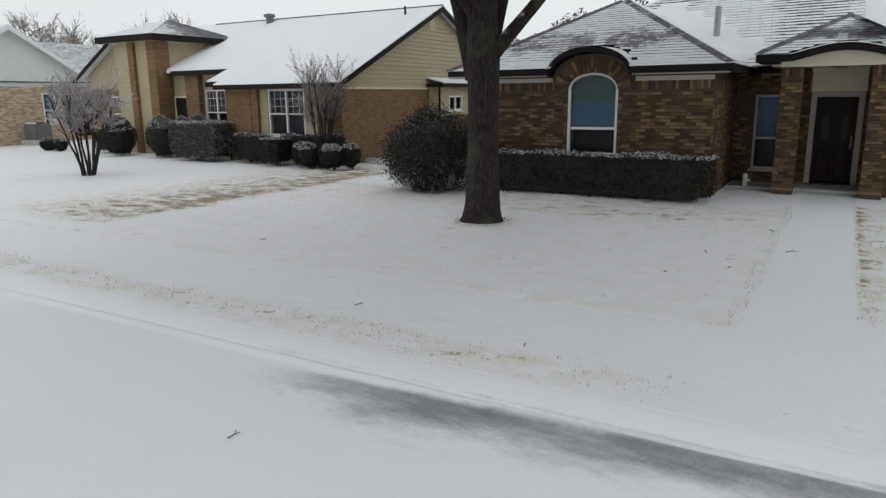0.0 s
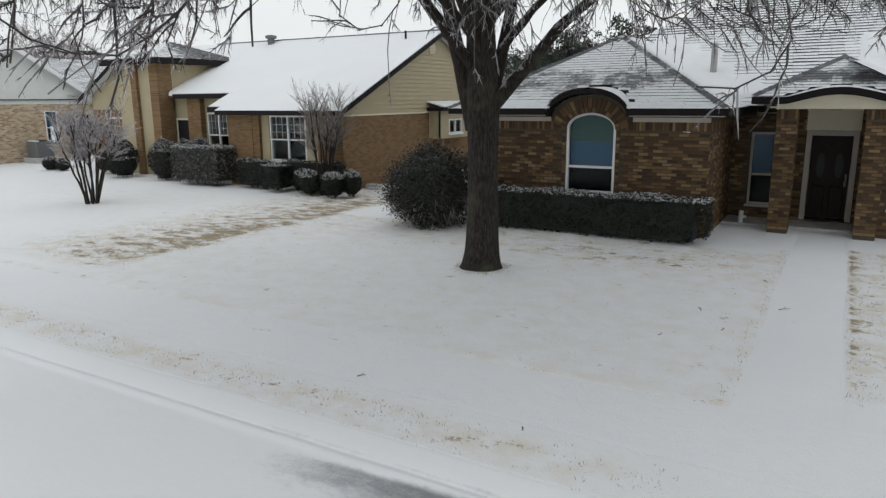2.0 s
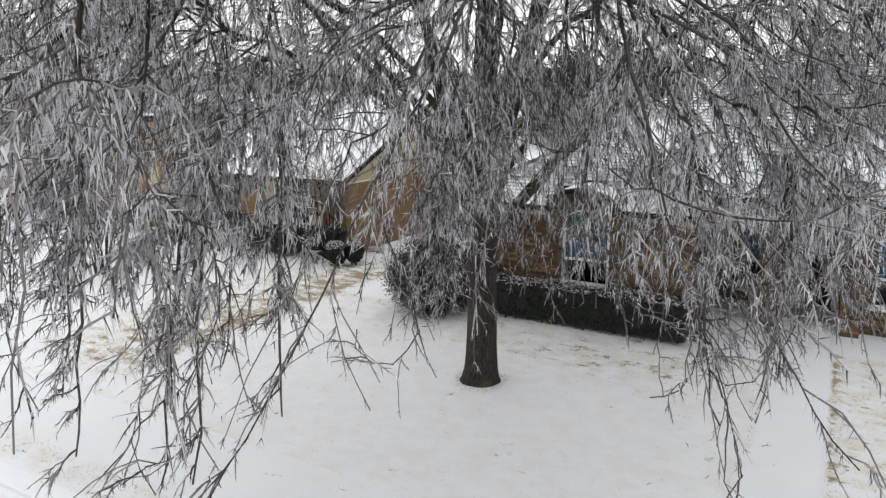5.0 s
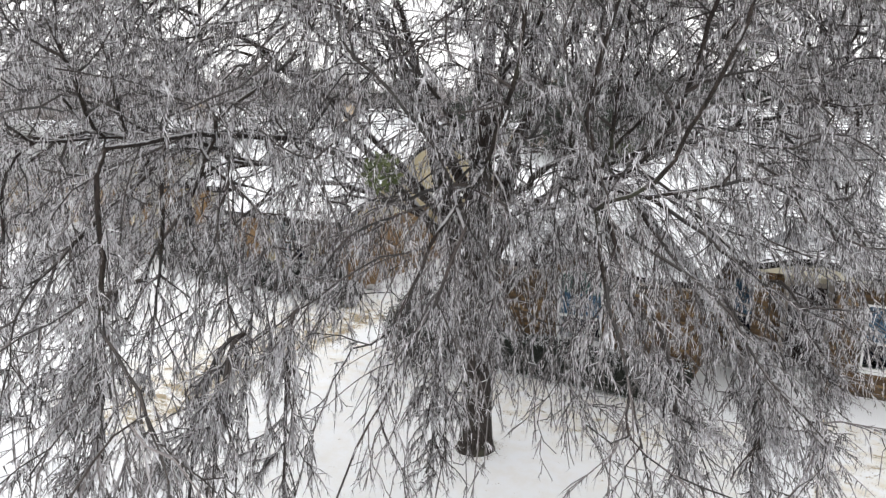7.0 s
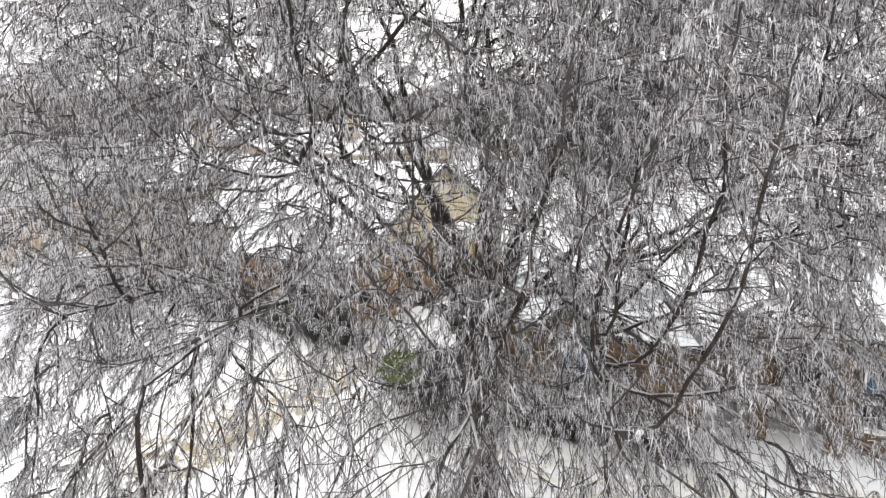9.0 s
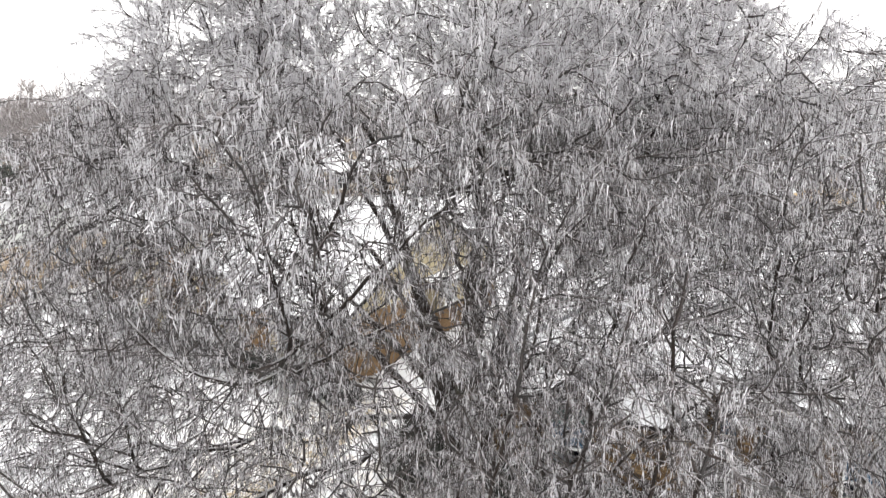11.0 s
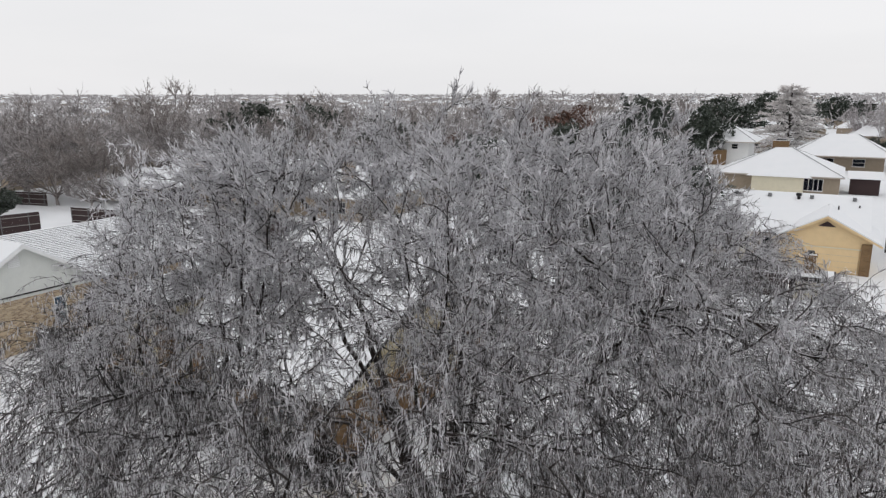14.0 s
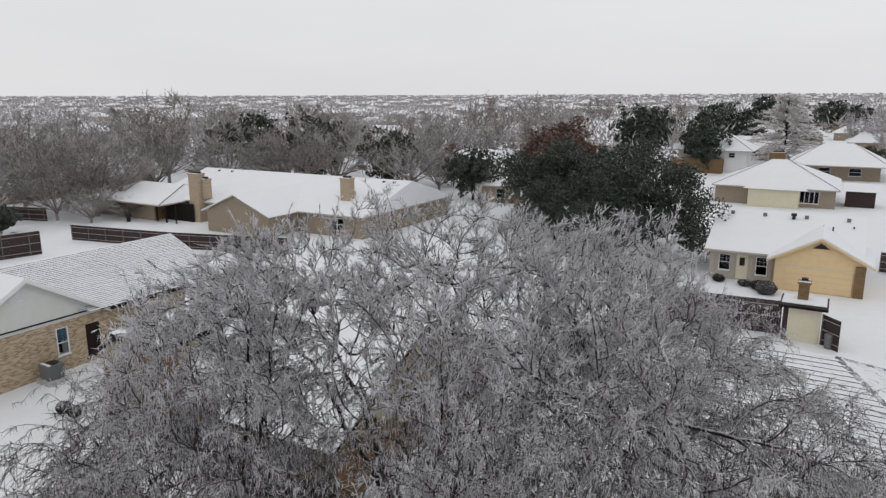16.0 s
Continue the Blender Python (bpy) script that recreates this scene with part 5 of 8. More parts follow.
for y0, z0 in ((24.7, 3.12), (15.3, 3.12)):
    a, b = (y0, PY) if y0 < PY else (PY, y0)
    za, zb = (z0, PZ) if y0 < PY else (PZ, z0)
    part("gable_roof", Geo().slab([(PX - 5, a, za), (PX + 0.4, a, za), (PX + 0.4, b, zb), (PX - 5, b, zb)], 0.10), SNOW, pale_house, "snow-covered gable roof")
    part("rake_board", Geo().add([(PX + 0.42, a, za - 0.26), (PX + 0.42, b, zb - 0.26), (PX + 0.42, b, zb - 0.06), (PX + 0.42, a, za - 0.06), (PX + 0.36, a, za - 0.26), (PX + 0.36, b, zb - 0.26), (PX + 0.36, b, zb - 0.06), (PX + 0.36, a, za - 0.06)],
                                 [(0, 1, 2, 3), (7, 6, 5, 4), (0, 4, 5, 1), (2, 6, 7, 3)]), WHITE, pale_house, "white rake board")
part("long_roof", Geo().add([(PX + 0.5, 24.0, 3.2), (PX + 0.5, 33.4, 3.2), (-41.6, 33.4, 5.6), (-41.6, 14, 5.6), (-46, 14, 3.2), (-46, 33.4, 3.2), (PX + 0.1, 14, 3.2), (PX + 0.1, 24, 3.2)], [(0, 1, 2, 3, 6, 7), (2, 5, 4, 3)]), FASCIA, pale_house, "roof deck")
shingles("shingles", pale_house, ROOF_BARE, (PX + 0.5, 23.4, 3.23), (PX + 0.5, 33.4, 3.23), (-41.6, 33.4, 5.63), (-41.6, 17, 5.63), thaw=lambda v: -0.16 + 0.16 * np.clip((v[:, 2] - 4) / 1, 0, 1), tab=0.3, course=0.2, lift=0.03)
part("fascia", Geo().box(PX + 0.46, PX + 0.52, 24.6, 33.4, 3.02, 3.2), FASCIA, pale_house)
rest = Geo()
wall(rest, "x", -46, PX, 33, 32.8, 0, 3.2)
wall(rest, "x", -46, PX, 14.0, 14.2, 0, 3.1)
part("brick_wall", rest, TAN_X, pale_house)

unit = thing("air_conditioner", (-35.9, 20.5, 0.1), "grey metal outdoor air conditioning unit beside the brick wall", "air conditioner")
part("casing", Geo().box(-36.35, -35.45, 20.05, 20.95, 0.32, 1.14, 0.03), GREYMETAL, unit)
slats = [Geo().box(-36.3 + 0.001, -35.43, 20.08, 20.92, 0.42 + i * 0.085, 0.47 + i * 0.085) for i in range(8)]
for s in slats:
    part("louvre", s, GREYMETAL, unit)
part("fan_cover", Geo().disc_stack(-35.9, 20.5, [(0.36, 1.14), (0.36, 1.18), (0.28, 1.19), (0.1, 1.2)], 18), BLACK, unit, "black round fan cover")
part("snow_cap", Geo().box(-36.3, -35.5, 20.1, 20.25, 1.14, 1.19, 0.02), SNOW, unit)
part("base_pad", Geo().box(-36.5, -35.3, 19.9, 21.1, 0.05, 0.32, 0.02), CONCRETE, unit)


# ---- growing things ----
def tubes(paths, radii, sides, phase=0.0):
    """Tapered tubes along many paths of equal length: arrays (n, k, 3) and (n, k)."""
    n, k, _ = paths.shape
    along = np.gradient(paths, axis=1)
    along /= np.linalg.norm(along, axis=2, keepdims=True) + 1e-9
    mean = paths[:, -1] - paths[:, 0]
    ref = np.where(np.abs(mean[:, 2:3]) > 0.8 * np.linalg.norm(mean, axis=1, keepdims=True), np.array([[1.0, 0.2, 0]]), np.array([[0.1, 0.0, 1.0]]))
    u = np.cross(along, ref[:, None, :])
    u /= np.linalg.norm(u, axis=2, keepdims=True) + 1e-9
    v = np.cross(along, u)
    a = np.arange(sides) * 2 * np.pi / sides + phase
    ring = u[:, :, None, :] * np.cos(a)[None, None, :, None] + v[:, :, None, :] * np.sin(a)[None, None, :, None]
    verts = (paths[:, :, None, :] + ring * radii[:, :, None, None]).reshape(-1, 3)
    i = (np.arange(n)[:, None, None] * k + np.arange(k - 1)[None, :, None]) * sides
    j = np.arange(sides)[None, None, :]
    j2 = (j + 1) % sides
    faces = np.stack([i + j, i + j2, i + sides + j2, i + sides + j], -1).reshape(-1, 4)
    return verts, faces


def spikes(root, tip, radius):
    """Small three-sided spikes from root to tip."""
    n = len(root)
    way = tip - root
    way /= np.linalg.norm(way, axis=1, keepdims=True) + 1e-9
    ref = np.where(np.abs(way[:, 2:3]) > 0.8, np.array([[1.0, 0, 0]]), np.array([[0, 0, 1.0]]))
    u = np.cross(way, ref)
    u /= np.linalg.norm(u, axis=1, keepdims=True)
    v = np.cross(way, u)
    r = radius[:, None]
    verts = np.stack([root + u * r, root - u * 0.5 * r + v * 0.866 * r, root - u * 0.5 * r - v * 0.866 * r, tip], 1).reshape(-1, 3)
    b = np.arange(n)[:, None] * 4
    faces = np.concatenate([b + np.array([[0, 1, 3]]), b + np.array([[1, 2, 3]]), b + np.array([[2, 0, 3]])])
    return verts, faces


def wisps(paths, radius):
    """Slim three-sided twigs with a bend and a pointed end: paths of three points."""
    n = len(paths)
    way = paths[:, 2] - paths[:, 0]
    way /= np.linalg.norm(way, axis=1, keepdims=True) + 1e-9
    ref = np.where(np.abs(way[:, 2:3]) > 0.8, np.array([[1.0, 0, 0]]), np.array([[0, 0, 1.0]]))
    u = np.cross(way, ref)
    u /= np.linalg.norm(u, axis=1, keepdims=True) + 1e-9
    v = np.cross(way, u)
    ring = np.stack([u, -0.5 * u + 0.866 * v, -0.5 * u - 0.866 * v], 1) * radius[:, None, None]
    verts = np.concatenate([paths[:, :1] + ring * 0.85, paths[:, 1:2] + ring, paths[:, 2:]], 1).reshape(-1, 3)
    b = np.arange(n)[:, None] * 7
    tris = ((0, 1, 4), (0, 4, 3), (1, 2, 5), (1, 5, 4), (2, 0, 3), (2, 3, 5), (3, 4, 6), (4, 5, 6), (5, 3, 6))
    return verts, np.concatenate([b + np.array([t]) for t in tris])


def grow(rng, start, way, length, k, droop, wander):
    """Paths that start out along way and bend down (droop) with a random wander."""
    n = len(start)
    out = np.empty((n, k, 3))
    out[:, 0] = start
    d = way / (np.linalg.norm(way, axis=1, keepdims=True) + 1e-9)
    step = (length / (k - 1))[:, None]
    droop = np.broadcast_to(np.asarray(droop, float), (n,))[:, None]
    for i in range(1, k):
        d = d + np.array([[0, 0, -1.0]]) * droop * step + rng.normal(0, wander, (n, 3))
        d /= np.linalg.norm(d, axis=1, keepdims=True) + 1e-9
        out[:, i] = out[:, i - 1] + d * step
    return out


def bezier(p0, p1, p2, p3, k):
    t = np.linspace(0, 1, k)[None, :, None]
    return (1 - t) ** 3 * p0[:, None] + 3 * (1 - t) ** 2 * t * p1[:, None] + 3 * (1 - t) * t ** 2 * p2[:, None] + t ** 3 * p3[:, None]


def on_paths(rng, paths, count, lo=0.3, hi=1.0):
    """count places per path: points, the paths' direction there, and the place's share of the length."""
    n, k, _ = paths.shape
    s = rng.uniform(lo, hi, (n, count))
    f = s * (k - 1)
    i = np.minimum(f.astype(int), k - 2)
    w = (f - i)[..., None]
    rows = np.arange(n)[:, None]
    point = paths[rows, i] * (1 - w) + paths[rows, i + 1] * w
    way = paths[rows, i + 1] - paths[rows, i]
    way /= np.linalg.norm(way, axis=2, keepdims=True) + 1e-9
    return point.reshape(-1, 3), way.reshape(-1, 3), s.ravel()


def taper(n, k, a, b, power=1.0):
    a = np.broadcast_to(np.asarray(a, float), (n,))[:, None]
    b = np.broadcast_to(np.asarray(b, float), (n,))[:, None]
    t = np.linspace(0, 1, k)[None, :] ** power
    return a * (1 - t) + b * t


def unit_random(rng, n):
    v = rng.normal(0, 1, (n, 3))
    return v / np.linalg.norm(v, axis=1, keepdims=True)


def bumpy(verts, centre, amount, freq):
    """Pushes a trunk's skin in and out."""
    d = verts - centre
    d[:, 2] = 0
    a = np.arctan2(d[:, 1], d[:, 0])
    push = np.sin(a * 5 + verts[:, 2] * 1.3) * 0.5 + np.sin(a * 9 - verts[:, 2] * freq) * 0.3 + np.sin(a * 14 + verts[:, 2] * freq * 2.1) * 0.25
    return verts + d * (push * amount)[:, None]


# ---- the great ice-laden elm ----
RIGHTWARD, DEEPWARD = np.array([0.866, 0.5, 0.0]), np.array([-0.5, 0.866, 0.0])
ROOT = np.array([-5.65, 11.12, 0.0])


def elm(seed=21):
    rng = np.random.default_rng(seed)
    tree = thing("elm_tree", tuple(ROOT), "large bare elm with drooping branches, every twig coated in ice", "tree")
    place = lambda s, d, z: ROOT + RIGHTWARD * s + DEEPWARD * d + np.array([0, 0, z])
    # trunk with a flared foot
    zs = np.array([-0.25, 0.02, 0.12, 0.3, 0.6, 1.0, 1.5, 2.0, 2.5, 2.9, 3.3, 3.9, 4.6, 5.4])
    rs = np.array([0.50, 0.42, 0.365, 0.325, 0.30, 0.288, 0.275, 0.27, 0.28, 0.295, 0.285, 0.265, 0.235, 0.18])
    lean = np.stack([0.035 * np.sin(zs * 0.9), 0.02 * zs, zs], 1)
    spine = ROOT[None, :] + lean[:, 0:1] * RIGHTWARD + lean[:, 1:2] * DEEPWARD * 0.3 + np.stack([0 * zs, 0 * zs, zs], 1)
    fine = np.linspace(0, len(zs) - 1, 70)
    spine_f = np.stack([np.interp(fine, np.arange(len(zs)), spine[:, i]) for i in range(3)], 1)[None]
    radius_f = np.interp(fine, np.arange(len(zs)), rs)[None]
    v, f = tubes(spine_f, radius_f, 40)
    v = bumpy(v, ROOT, 0.035, 3.0)
    smoothed(part("trunk", array_mesh("trunk", v, f, BARK, True), BARK, tree, "furrowed grey-brown trunk"))
    # main limbs: start height, lateral and depth of the end, height, arching, thickness
    plan = [(2.6, -2.9, 0.6, 11.4, 0.05, 0.165), (2.9, 2.6, 1.6, 10.2, 0.1, 0.14), (4.3, 1.2, -8.5, 6.4, 0.75, 0.11), (4.0, -2.2, -8.4, 6.2, 0.8, 0.11), (4.6, 0.3, 3.8, 9.6, 0.2, 0.12),
            (5.2, 0.1, 0.2, 11.6, 0.0, 0.13), (2.9, 5.9, -0.6, 6.9, 0.3, 0.135), (3.6, -6.3, -0.9, 8.2, 0.45, 0.11), (4.4, 3.3, 3.6, 8.9, 0.3, 0.10), (4.2, -3.7, 3.4, 9.4, 0.3, 0.10),
            (4.1, -4.4, -6.4, 5.9, 0.9, 0.10), (4.4, 4.6, -5.7, 6.7, 0.7, 0.10), (5.0, -3.6, -2.6, 9.6, 0.2, 0.10), (5.0, 3.5, -3.0, 10.4, 0.15, 0.10), (5.1, 1.8, 2.2, 11.2, 0.1, 0.10), (5.1, -4.0, 1.4, 11.2, 0.1, 0.10),
            (4.7, 0.1, -8.9, 6.3, 0.85, 0.095), (3.7, 6.3, 2.2, 7.2, 0.6, 0.09), (4.2, -6.4, 2.0, 8.0, 0.5, 0.09), (5.2, -0.2, -4.4, 9.6, 0.3, 0.10), (4.4, -2.6, -6.6, 7.2, 0.7, 0.09)]
    p0 = np.array([place(np.sign(s) * 0.12, np.sign(d) * 0.08, z) for z, s, d, ze, arch, r in plan])
    p3 = np.array([place(s, d, ze) for z, s, d, ze, arch, r in plan])
    p1 = np.array([place(s * 0.30, d * 0.30, z + (ze - z) * (0.34 + arch * 0.4)) for z, s, d, ze, arch, r in plan])
    p2 = np.array([place(s * (0.58 + arch * 0.1), d * (0.58 + arch * 0.1), z + (ze - z) * (0.80 + arch * 0.55)) for z, s, d, ze, arch, r in plan])
    k = 26
    limbs = bezier(p0, p1, p2, p3, k)
    limbs += np.cumsum(rng.normal(0, 0.085, limbs.shape), axis=1) * np.linspace(0, 1, k)[None, :, None]
    for i, row in enumerate(plan):
        v, f = tubes(limbs[i:i + 1], taper(1, k, row[5] * (0.72 if row[2] < -2 else 1.0), 0.012, 0.75), 14)
        v += np.sin(v * 13.7 + 2.0 * v[:, ::-1]) * 0.010
        part("limb", array_mesh("limb", v, f, LIMB, True), LIMB, tree, "thick limb with snow along its top")
    # the crown is a broad dome that hangs low on the street side
    def dome(z, az):
        """Reach of the crown at a height: a flat-topped upper tier set a little to one side of a wide lower one."""
        east = np.interp(z, [3, 5, 8, 9.2, 10.2, 10.7, 11.2, 12, 12.8, 13.2, 13.5], [7.2, 8.3, 8.1, 7.6, 7.5, 7.0, 5.6, 4.6, 4.2, 3.5, 1.0])
        west = np.interp(z, [3, 5, 8, 9.2, 10.0, 10.7, 11.2, 12, 12.6, 13.0, 13.4], [7.2, 8.4, 8.2, 7.3, 7.0, 6.2, 5.8, 5.5, 4.6, 3.2, 0.5])
        w = (1 + np.cos(az)) / 2
        return east * w + west * (1 - w)

    # see-through places in the front of the crown: across, depth, height, radius
    hollows = ((2.15, -5.3, 6.8, 0.9), (0.95, -8.3, 7.3, 0.55), (-0.5, -4.4, 7.0, 0.9), (-2.3, 0.6, 8.3, 1.4), (-1.97, -2.0, 9.05, 0.8), (-1.66, -4.5, 9.8, 0.5), (-1.8, 0.3, 11.0, 0.9), (-2.2, 2.5, 9.8, 1.2))

    def open_air(points):
        clear = np.ones(len(points), bool)
        for a, b, c, r in hollows:
            clear &= np.linalg.norm(points - place(a, b, c), axis=1) > r
        return clear

    def skirt(points):
        """Height of the crown's lowest fringe, which rises towards the trunk and beyond."""
        return 2.42 + 0.1415 * (points @ DEEPWARD)

    def settle(s_, d_, z):
        return ROOT[None] + RIGHTWARD[None] * s_[:, None] + DEEPWARD[None] * d_[:, None] + np.stack([0 * z, 0 * z, z], 1)

    n = 29500
    z = rng.uniform(3.2, 13.6, n)
    az = rng.uniform(0, 2 * np.pi, n)
    rr = 8.8 * np.sqrt(rng.uniform(0.0, 1.0, n))
    s_, d_ = rr * np.cos(az), rr * np.sin(az)
    share = rr / (dome(z, az) * (1 + 0.07 * np.maximum(0, -np.sin(az))) + 1e-6)
    ragged = 0.93 + 0.09 * np.sin(az * 5 + z * 1.1) + 0.06 * np.sin(az * 11 - z * 1.7)
    goal = settle(s_, d_, z)
    gap = 1.5 * np.exp(-((s_ + 1.9) / 1.1) ** 2) * (d_ > -7.5) + 0.3 * np.exp(-((s_ - 2.6) / 1.0) ** 2) * (d_ > -6)
    depth_low = z - skirt(goal) - 0.35 - gap
    keep = (share < ragged) & (depth_low > 0) & open_air(goal)
    keep &= rng.uniform(0, 1, n) < np.clip(0.18 + depth_low / 1.7, 0, 1) * np.clip(0.12 + 1.05 * share ** 1.2 + 0.45 * (z > 9), 0, 1) * np.where(d_ > 2.5, np.where(z < 8.5, 0.25, 0.7), 1.0) * np.where(z > 12.3, 0.55, 1.0)
    clumped_at = lambda g: np.sin(g[:, 0] * 1.9 + g[:, 2] * 0.8 + 1) * np.sin(g[:, 1] * 1.7 - g[:, 2] * 0.6) + 0.7 * np.sin(g[:, 0] * 1.1 - g[:, 1] * 1.4 + g[:, 2] * 1.5 + 2)
    clump = clumped_at(goal)
    keep &= rng.uniform(0, 1, n) < np.clip(0.58 + 1.0 * clump, 0.03, 1)
    goal = goal[keep]
    m = 9800
    z = rng.uniform(5.2, 10.0, m)
    az = -np.pi / 2 + rng.normal(0, 0.85, m)
    rr = dome(z, az) * np.sqrt(rng.uniform(0.35, 1.0, m))
    thicker = settle(rr * np.cos(az), rr * np.sin(az), z)
    goal = np.concatenate([goal, thicker[(z > skirt(thicker) + 1.0) & (rng.uniform(0, 1, m) < 0.75 + 0.7 * clumped_at(thicker))]])
    m = 7400
    z = rng.uniform(7.2, 12.6, m)
    az = rng.uniform(-np.pi * 0.55, np.pi * 0.3, m)
    rr = dome(z, az) * np.sqrt(rng.uniform(0.1, 0.85, m))
    thicker = settle(rr * np.cos(az), rr * np.sin(az), z)
    goal = np.concatenate([goal, thicker[rng.uniform(0, 1, m) < 0.45 + 0.55 * clumped_at(thicker)]])
    m = 6400
    z = rng.uniform(8.8, 12.6, m)
    az = rng.uniform(-np.pi, -np.pi * 0.5, m)
    rr = dome(z, az) * np.sqrt(rng.uniform(0.15, 0.9, m))
    thicker = settle(rr * np.cos(az), rr * np.sin(az), z)
    goal = np.concatenate([goal, thicker[rng.uniform(0, 1, m) < 0.32 + 0.5 * clumped_at(thicker)]])
    m = 1300
    goal = np.concatenate([goal, settle(rng.uniform(-0.4, 3.6, m), rng.uniform(-5.5, 1.0, m), rng.uniform(8.0, 11.4, m))])
    # pendulous sprays on the street side
    m = 430
    drops = [settle(rng.uniform(-0.9, 2.5, m), rng.uniform(-7.4, -4.6, m), rng.uniform(3.75, 5.6, m))]
    for a, b, top, foot, many in ((-2.15, -9.2, 5.6, 3.15, 64), (-2.6, -8.3, 5.8, 3.6, 54), (-3.2, -8.6, 5.6, 3.6, 44), (-4.1, -7.6, 5.8, 3.7, 24), (-1.5, -8.4, 5.6, 3.9, 16), (-1.8, -8.8, 5.9, 3.7, 36), (-2.8, -9.0, 5.9, 3.6, 40), (-3.7, -8.1, 5.9, 3.7, 40), (-2.3, -7.6, 6.0, 3.9, 36), (-3.2, -7.2, 6.0, 4.0, 36), (1.9, -7.9, 5.8, 3.9, 30), (-4.6, -7.2, 6.0, 3.8, 36), (3.4, -6.9, 5.8, 4.0, 20), (0.85, -9.1, 5.4, 3.3, 40), (1.3, -8.2, 5.6, 3.7, 32), (-3.5, -7.6, 6.0, 3.7, 24), (-4.9, -6.5, 6.0, 3.9, 24),
                                  (-5.9, -5.2, 6.0, 4.1, 22), (2.6, -7.4, 5.8, 3.9, 20), (4.4, -5.8, 6.0, 4.2, 22), (5.8, -4.2, 6.0, 4.4, 20), (-0.6, -7.9, 5.8, 4.1, 16), (-6.8, -3.2, 6.4, 4.5, 20), (6.9, -2.4, 6.4, 4.6, 20)):
        many = int(many * 0.68)
        f = rng.uniform(0, 1, many)
        wide = 0.16 + 0.46 * f
        drops.append(settle(a + rng.normal(0, 1, many) * wide, b + rng.normal(0, 1, many) * wide, foot + (top - foot) * f))
    goal = np.concatenate([goal] + drops)
    goal = goal[open_air(goal)]
    # boughs grow step by step towards the free places nearest to them
    place_of = [limbs[:, 4:].reshape(-1, 3)]
    parent = list(np.full(len(place_of[0]), -1))
    heading = [np.gradient(limbs, axis=1)[:, 4:].reshape(-1, 3)]
    heading[0] /= np.linalg.norm(heading[0], axis=1, keepdims=True)
    seeds = len(parent)
    near_d, near_i = np.full(len(goal), 1e9), np.zeros(len(goal), int)
    fresh, base = place_of[0], 0
    alive, stale = np.ones(len(goal), bool), np.zeros(len(goal), int)
    step = 0.17
    every, ways = place_of[0], heading[0]
    last = np.full((seeds, 3), 1e3)
    for turn in range(80):
        live = np.nonzero(alive)[0]
        if len(live) == 0 or len(fresh) == 0:
            break
        aim, new_ones = (goal[live] - ROOT).astype(np.float32), (fresh - ROOT).astype(np.float32)
        dist = (new_ones ** 2).sum(1)[None] - 2 * aim @ new_ones.T
        j = dist.argmin(1)
        dj = np.linalg.norm(goal[live] - fresh[j], axis=1)
        closer = dj < near_d[live]
        near_d[live[closer]], near_i[live[closer]] = dj[closer], base + j[closer]
        stale[live] = np.where(closer, 0, stale[live] + 1)
        alive &= (near_d > 0.21) & ~((stale > 3) & (near_d < 0.7)) & (stale < 25)
        live = np.nonzero(alive & (near_d < 3.2))[0]
        if len(live) == 0:
            break
        who, inverse = np.unique(near_i[live], return_inverse=True)
        pull = goal[live] - every[near_i[live]]
        pull /= np.linalg.norm(pull, axis=1, keepdims=True)
        total = np.zeros((len(who), 3))
        np.add.at(total, inverse, pull)
        total /= np.linalg.norm(total, axis=1, keepdims=True) + 1e-6
        here = every[who]
        out = np.hypot(*(here - ROOT)[:, :2].T)
        sag = np.where(here[:, 2] > 9.5, 0.12, -0.30 * np.clip(out / 4.5, 0, 1) * np.clip((9.5 - here[:, 2]) / 2.5, 0, 1) - 0.3 * np.clip((5.8 - here[:, 2]) / 1.5, 0, 1))
        d = total + 0.85 * ways[who] + rng.normal(0, 0.17, total.shape)
        d[:, 2] += sag
        d /= np.linalg.norm(d, axis=1, keepdims=True)
        fresh = here + d * step
        # no second shoot beside the last one
        apart = np.linalg.norm(fresh - last[who], axis=1) > 0.13
        alive[live[~apart[inverse]]] = False
        fresh, d, who = fresh[apart], d[apart], who[apart]
        last[who] = fresh
        last = np.concatenate([last, np.full((len(fresh), 3), 1e3)])
        base = len(every)
        every, ways = np.concatenate([every, fresh]), np.concatenate([ways, d])
        parent += list(who)
    parent = np.array(parent)
    count = len(every)
    # thickness: each bough carries the sum of what grows from it
    load = np.zeros(count)
    children = np.bincount(parent[parent >= 0], minlength=count)
    load[children == 0] = 1.0
    for i in range(count - 1, seeds - 1, -1):
        load[parent[i]] += load[i]
    radius = 0.0068 * np.maximum(load, 1) ** 0.475
    radius *= 1 - 0.38 * np.clip((-2.0 - (every - ROOT) @ DEEPWARD) / 2, 0, 1) * np.clip((radius - 0.012) / 0.02, 0, 1)
    radius *= 1 - 0.42 * np.clip((5.9 - every[:, 2]) / 1.2, 0, 1) * (radius < 0.03)
    grown = np.arange(count) >= seeds
    a_, b_ = parent[grown], np.nonzero(grown)[0]
    ra = np.where(a_ < seeds, np.minimum(radius[a_], radius[b_] * 1.15), radius[a_])
    for lo_r, hi_r, sides, key, words, stuff in ((0.014, 9, 6, "bough", "dark sinuous boughs with glazed upper sides", LIMB), (0, 0.014, 4, "branchlet", "thin dark drooping branchlets", BRANCH)):
        pick = (radius[b_] > lo_r) & (radius[b_] <= hi_r)
        way = (every[b_] - every[a_])[pick] * 0.06
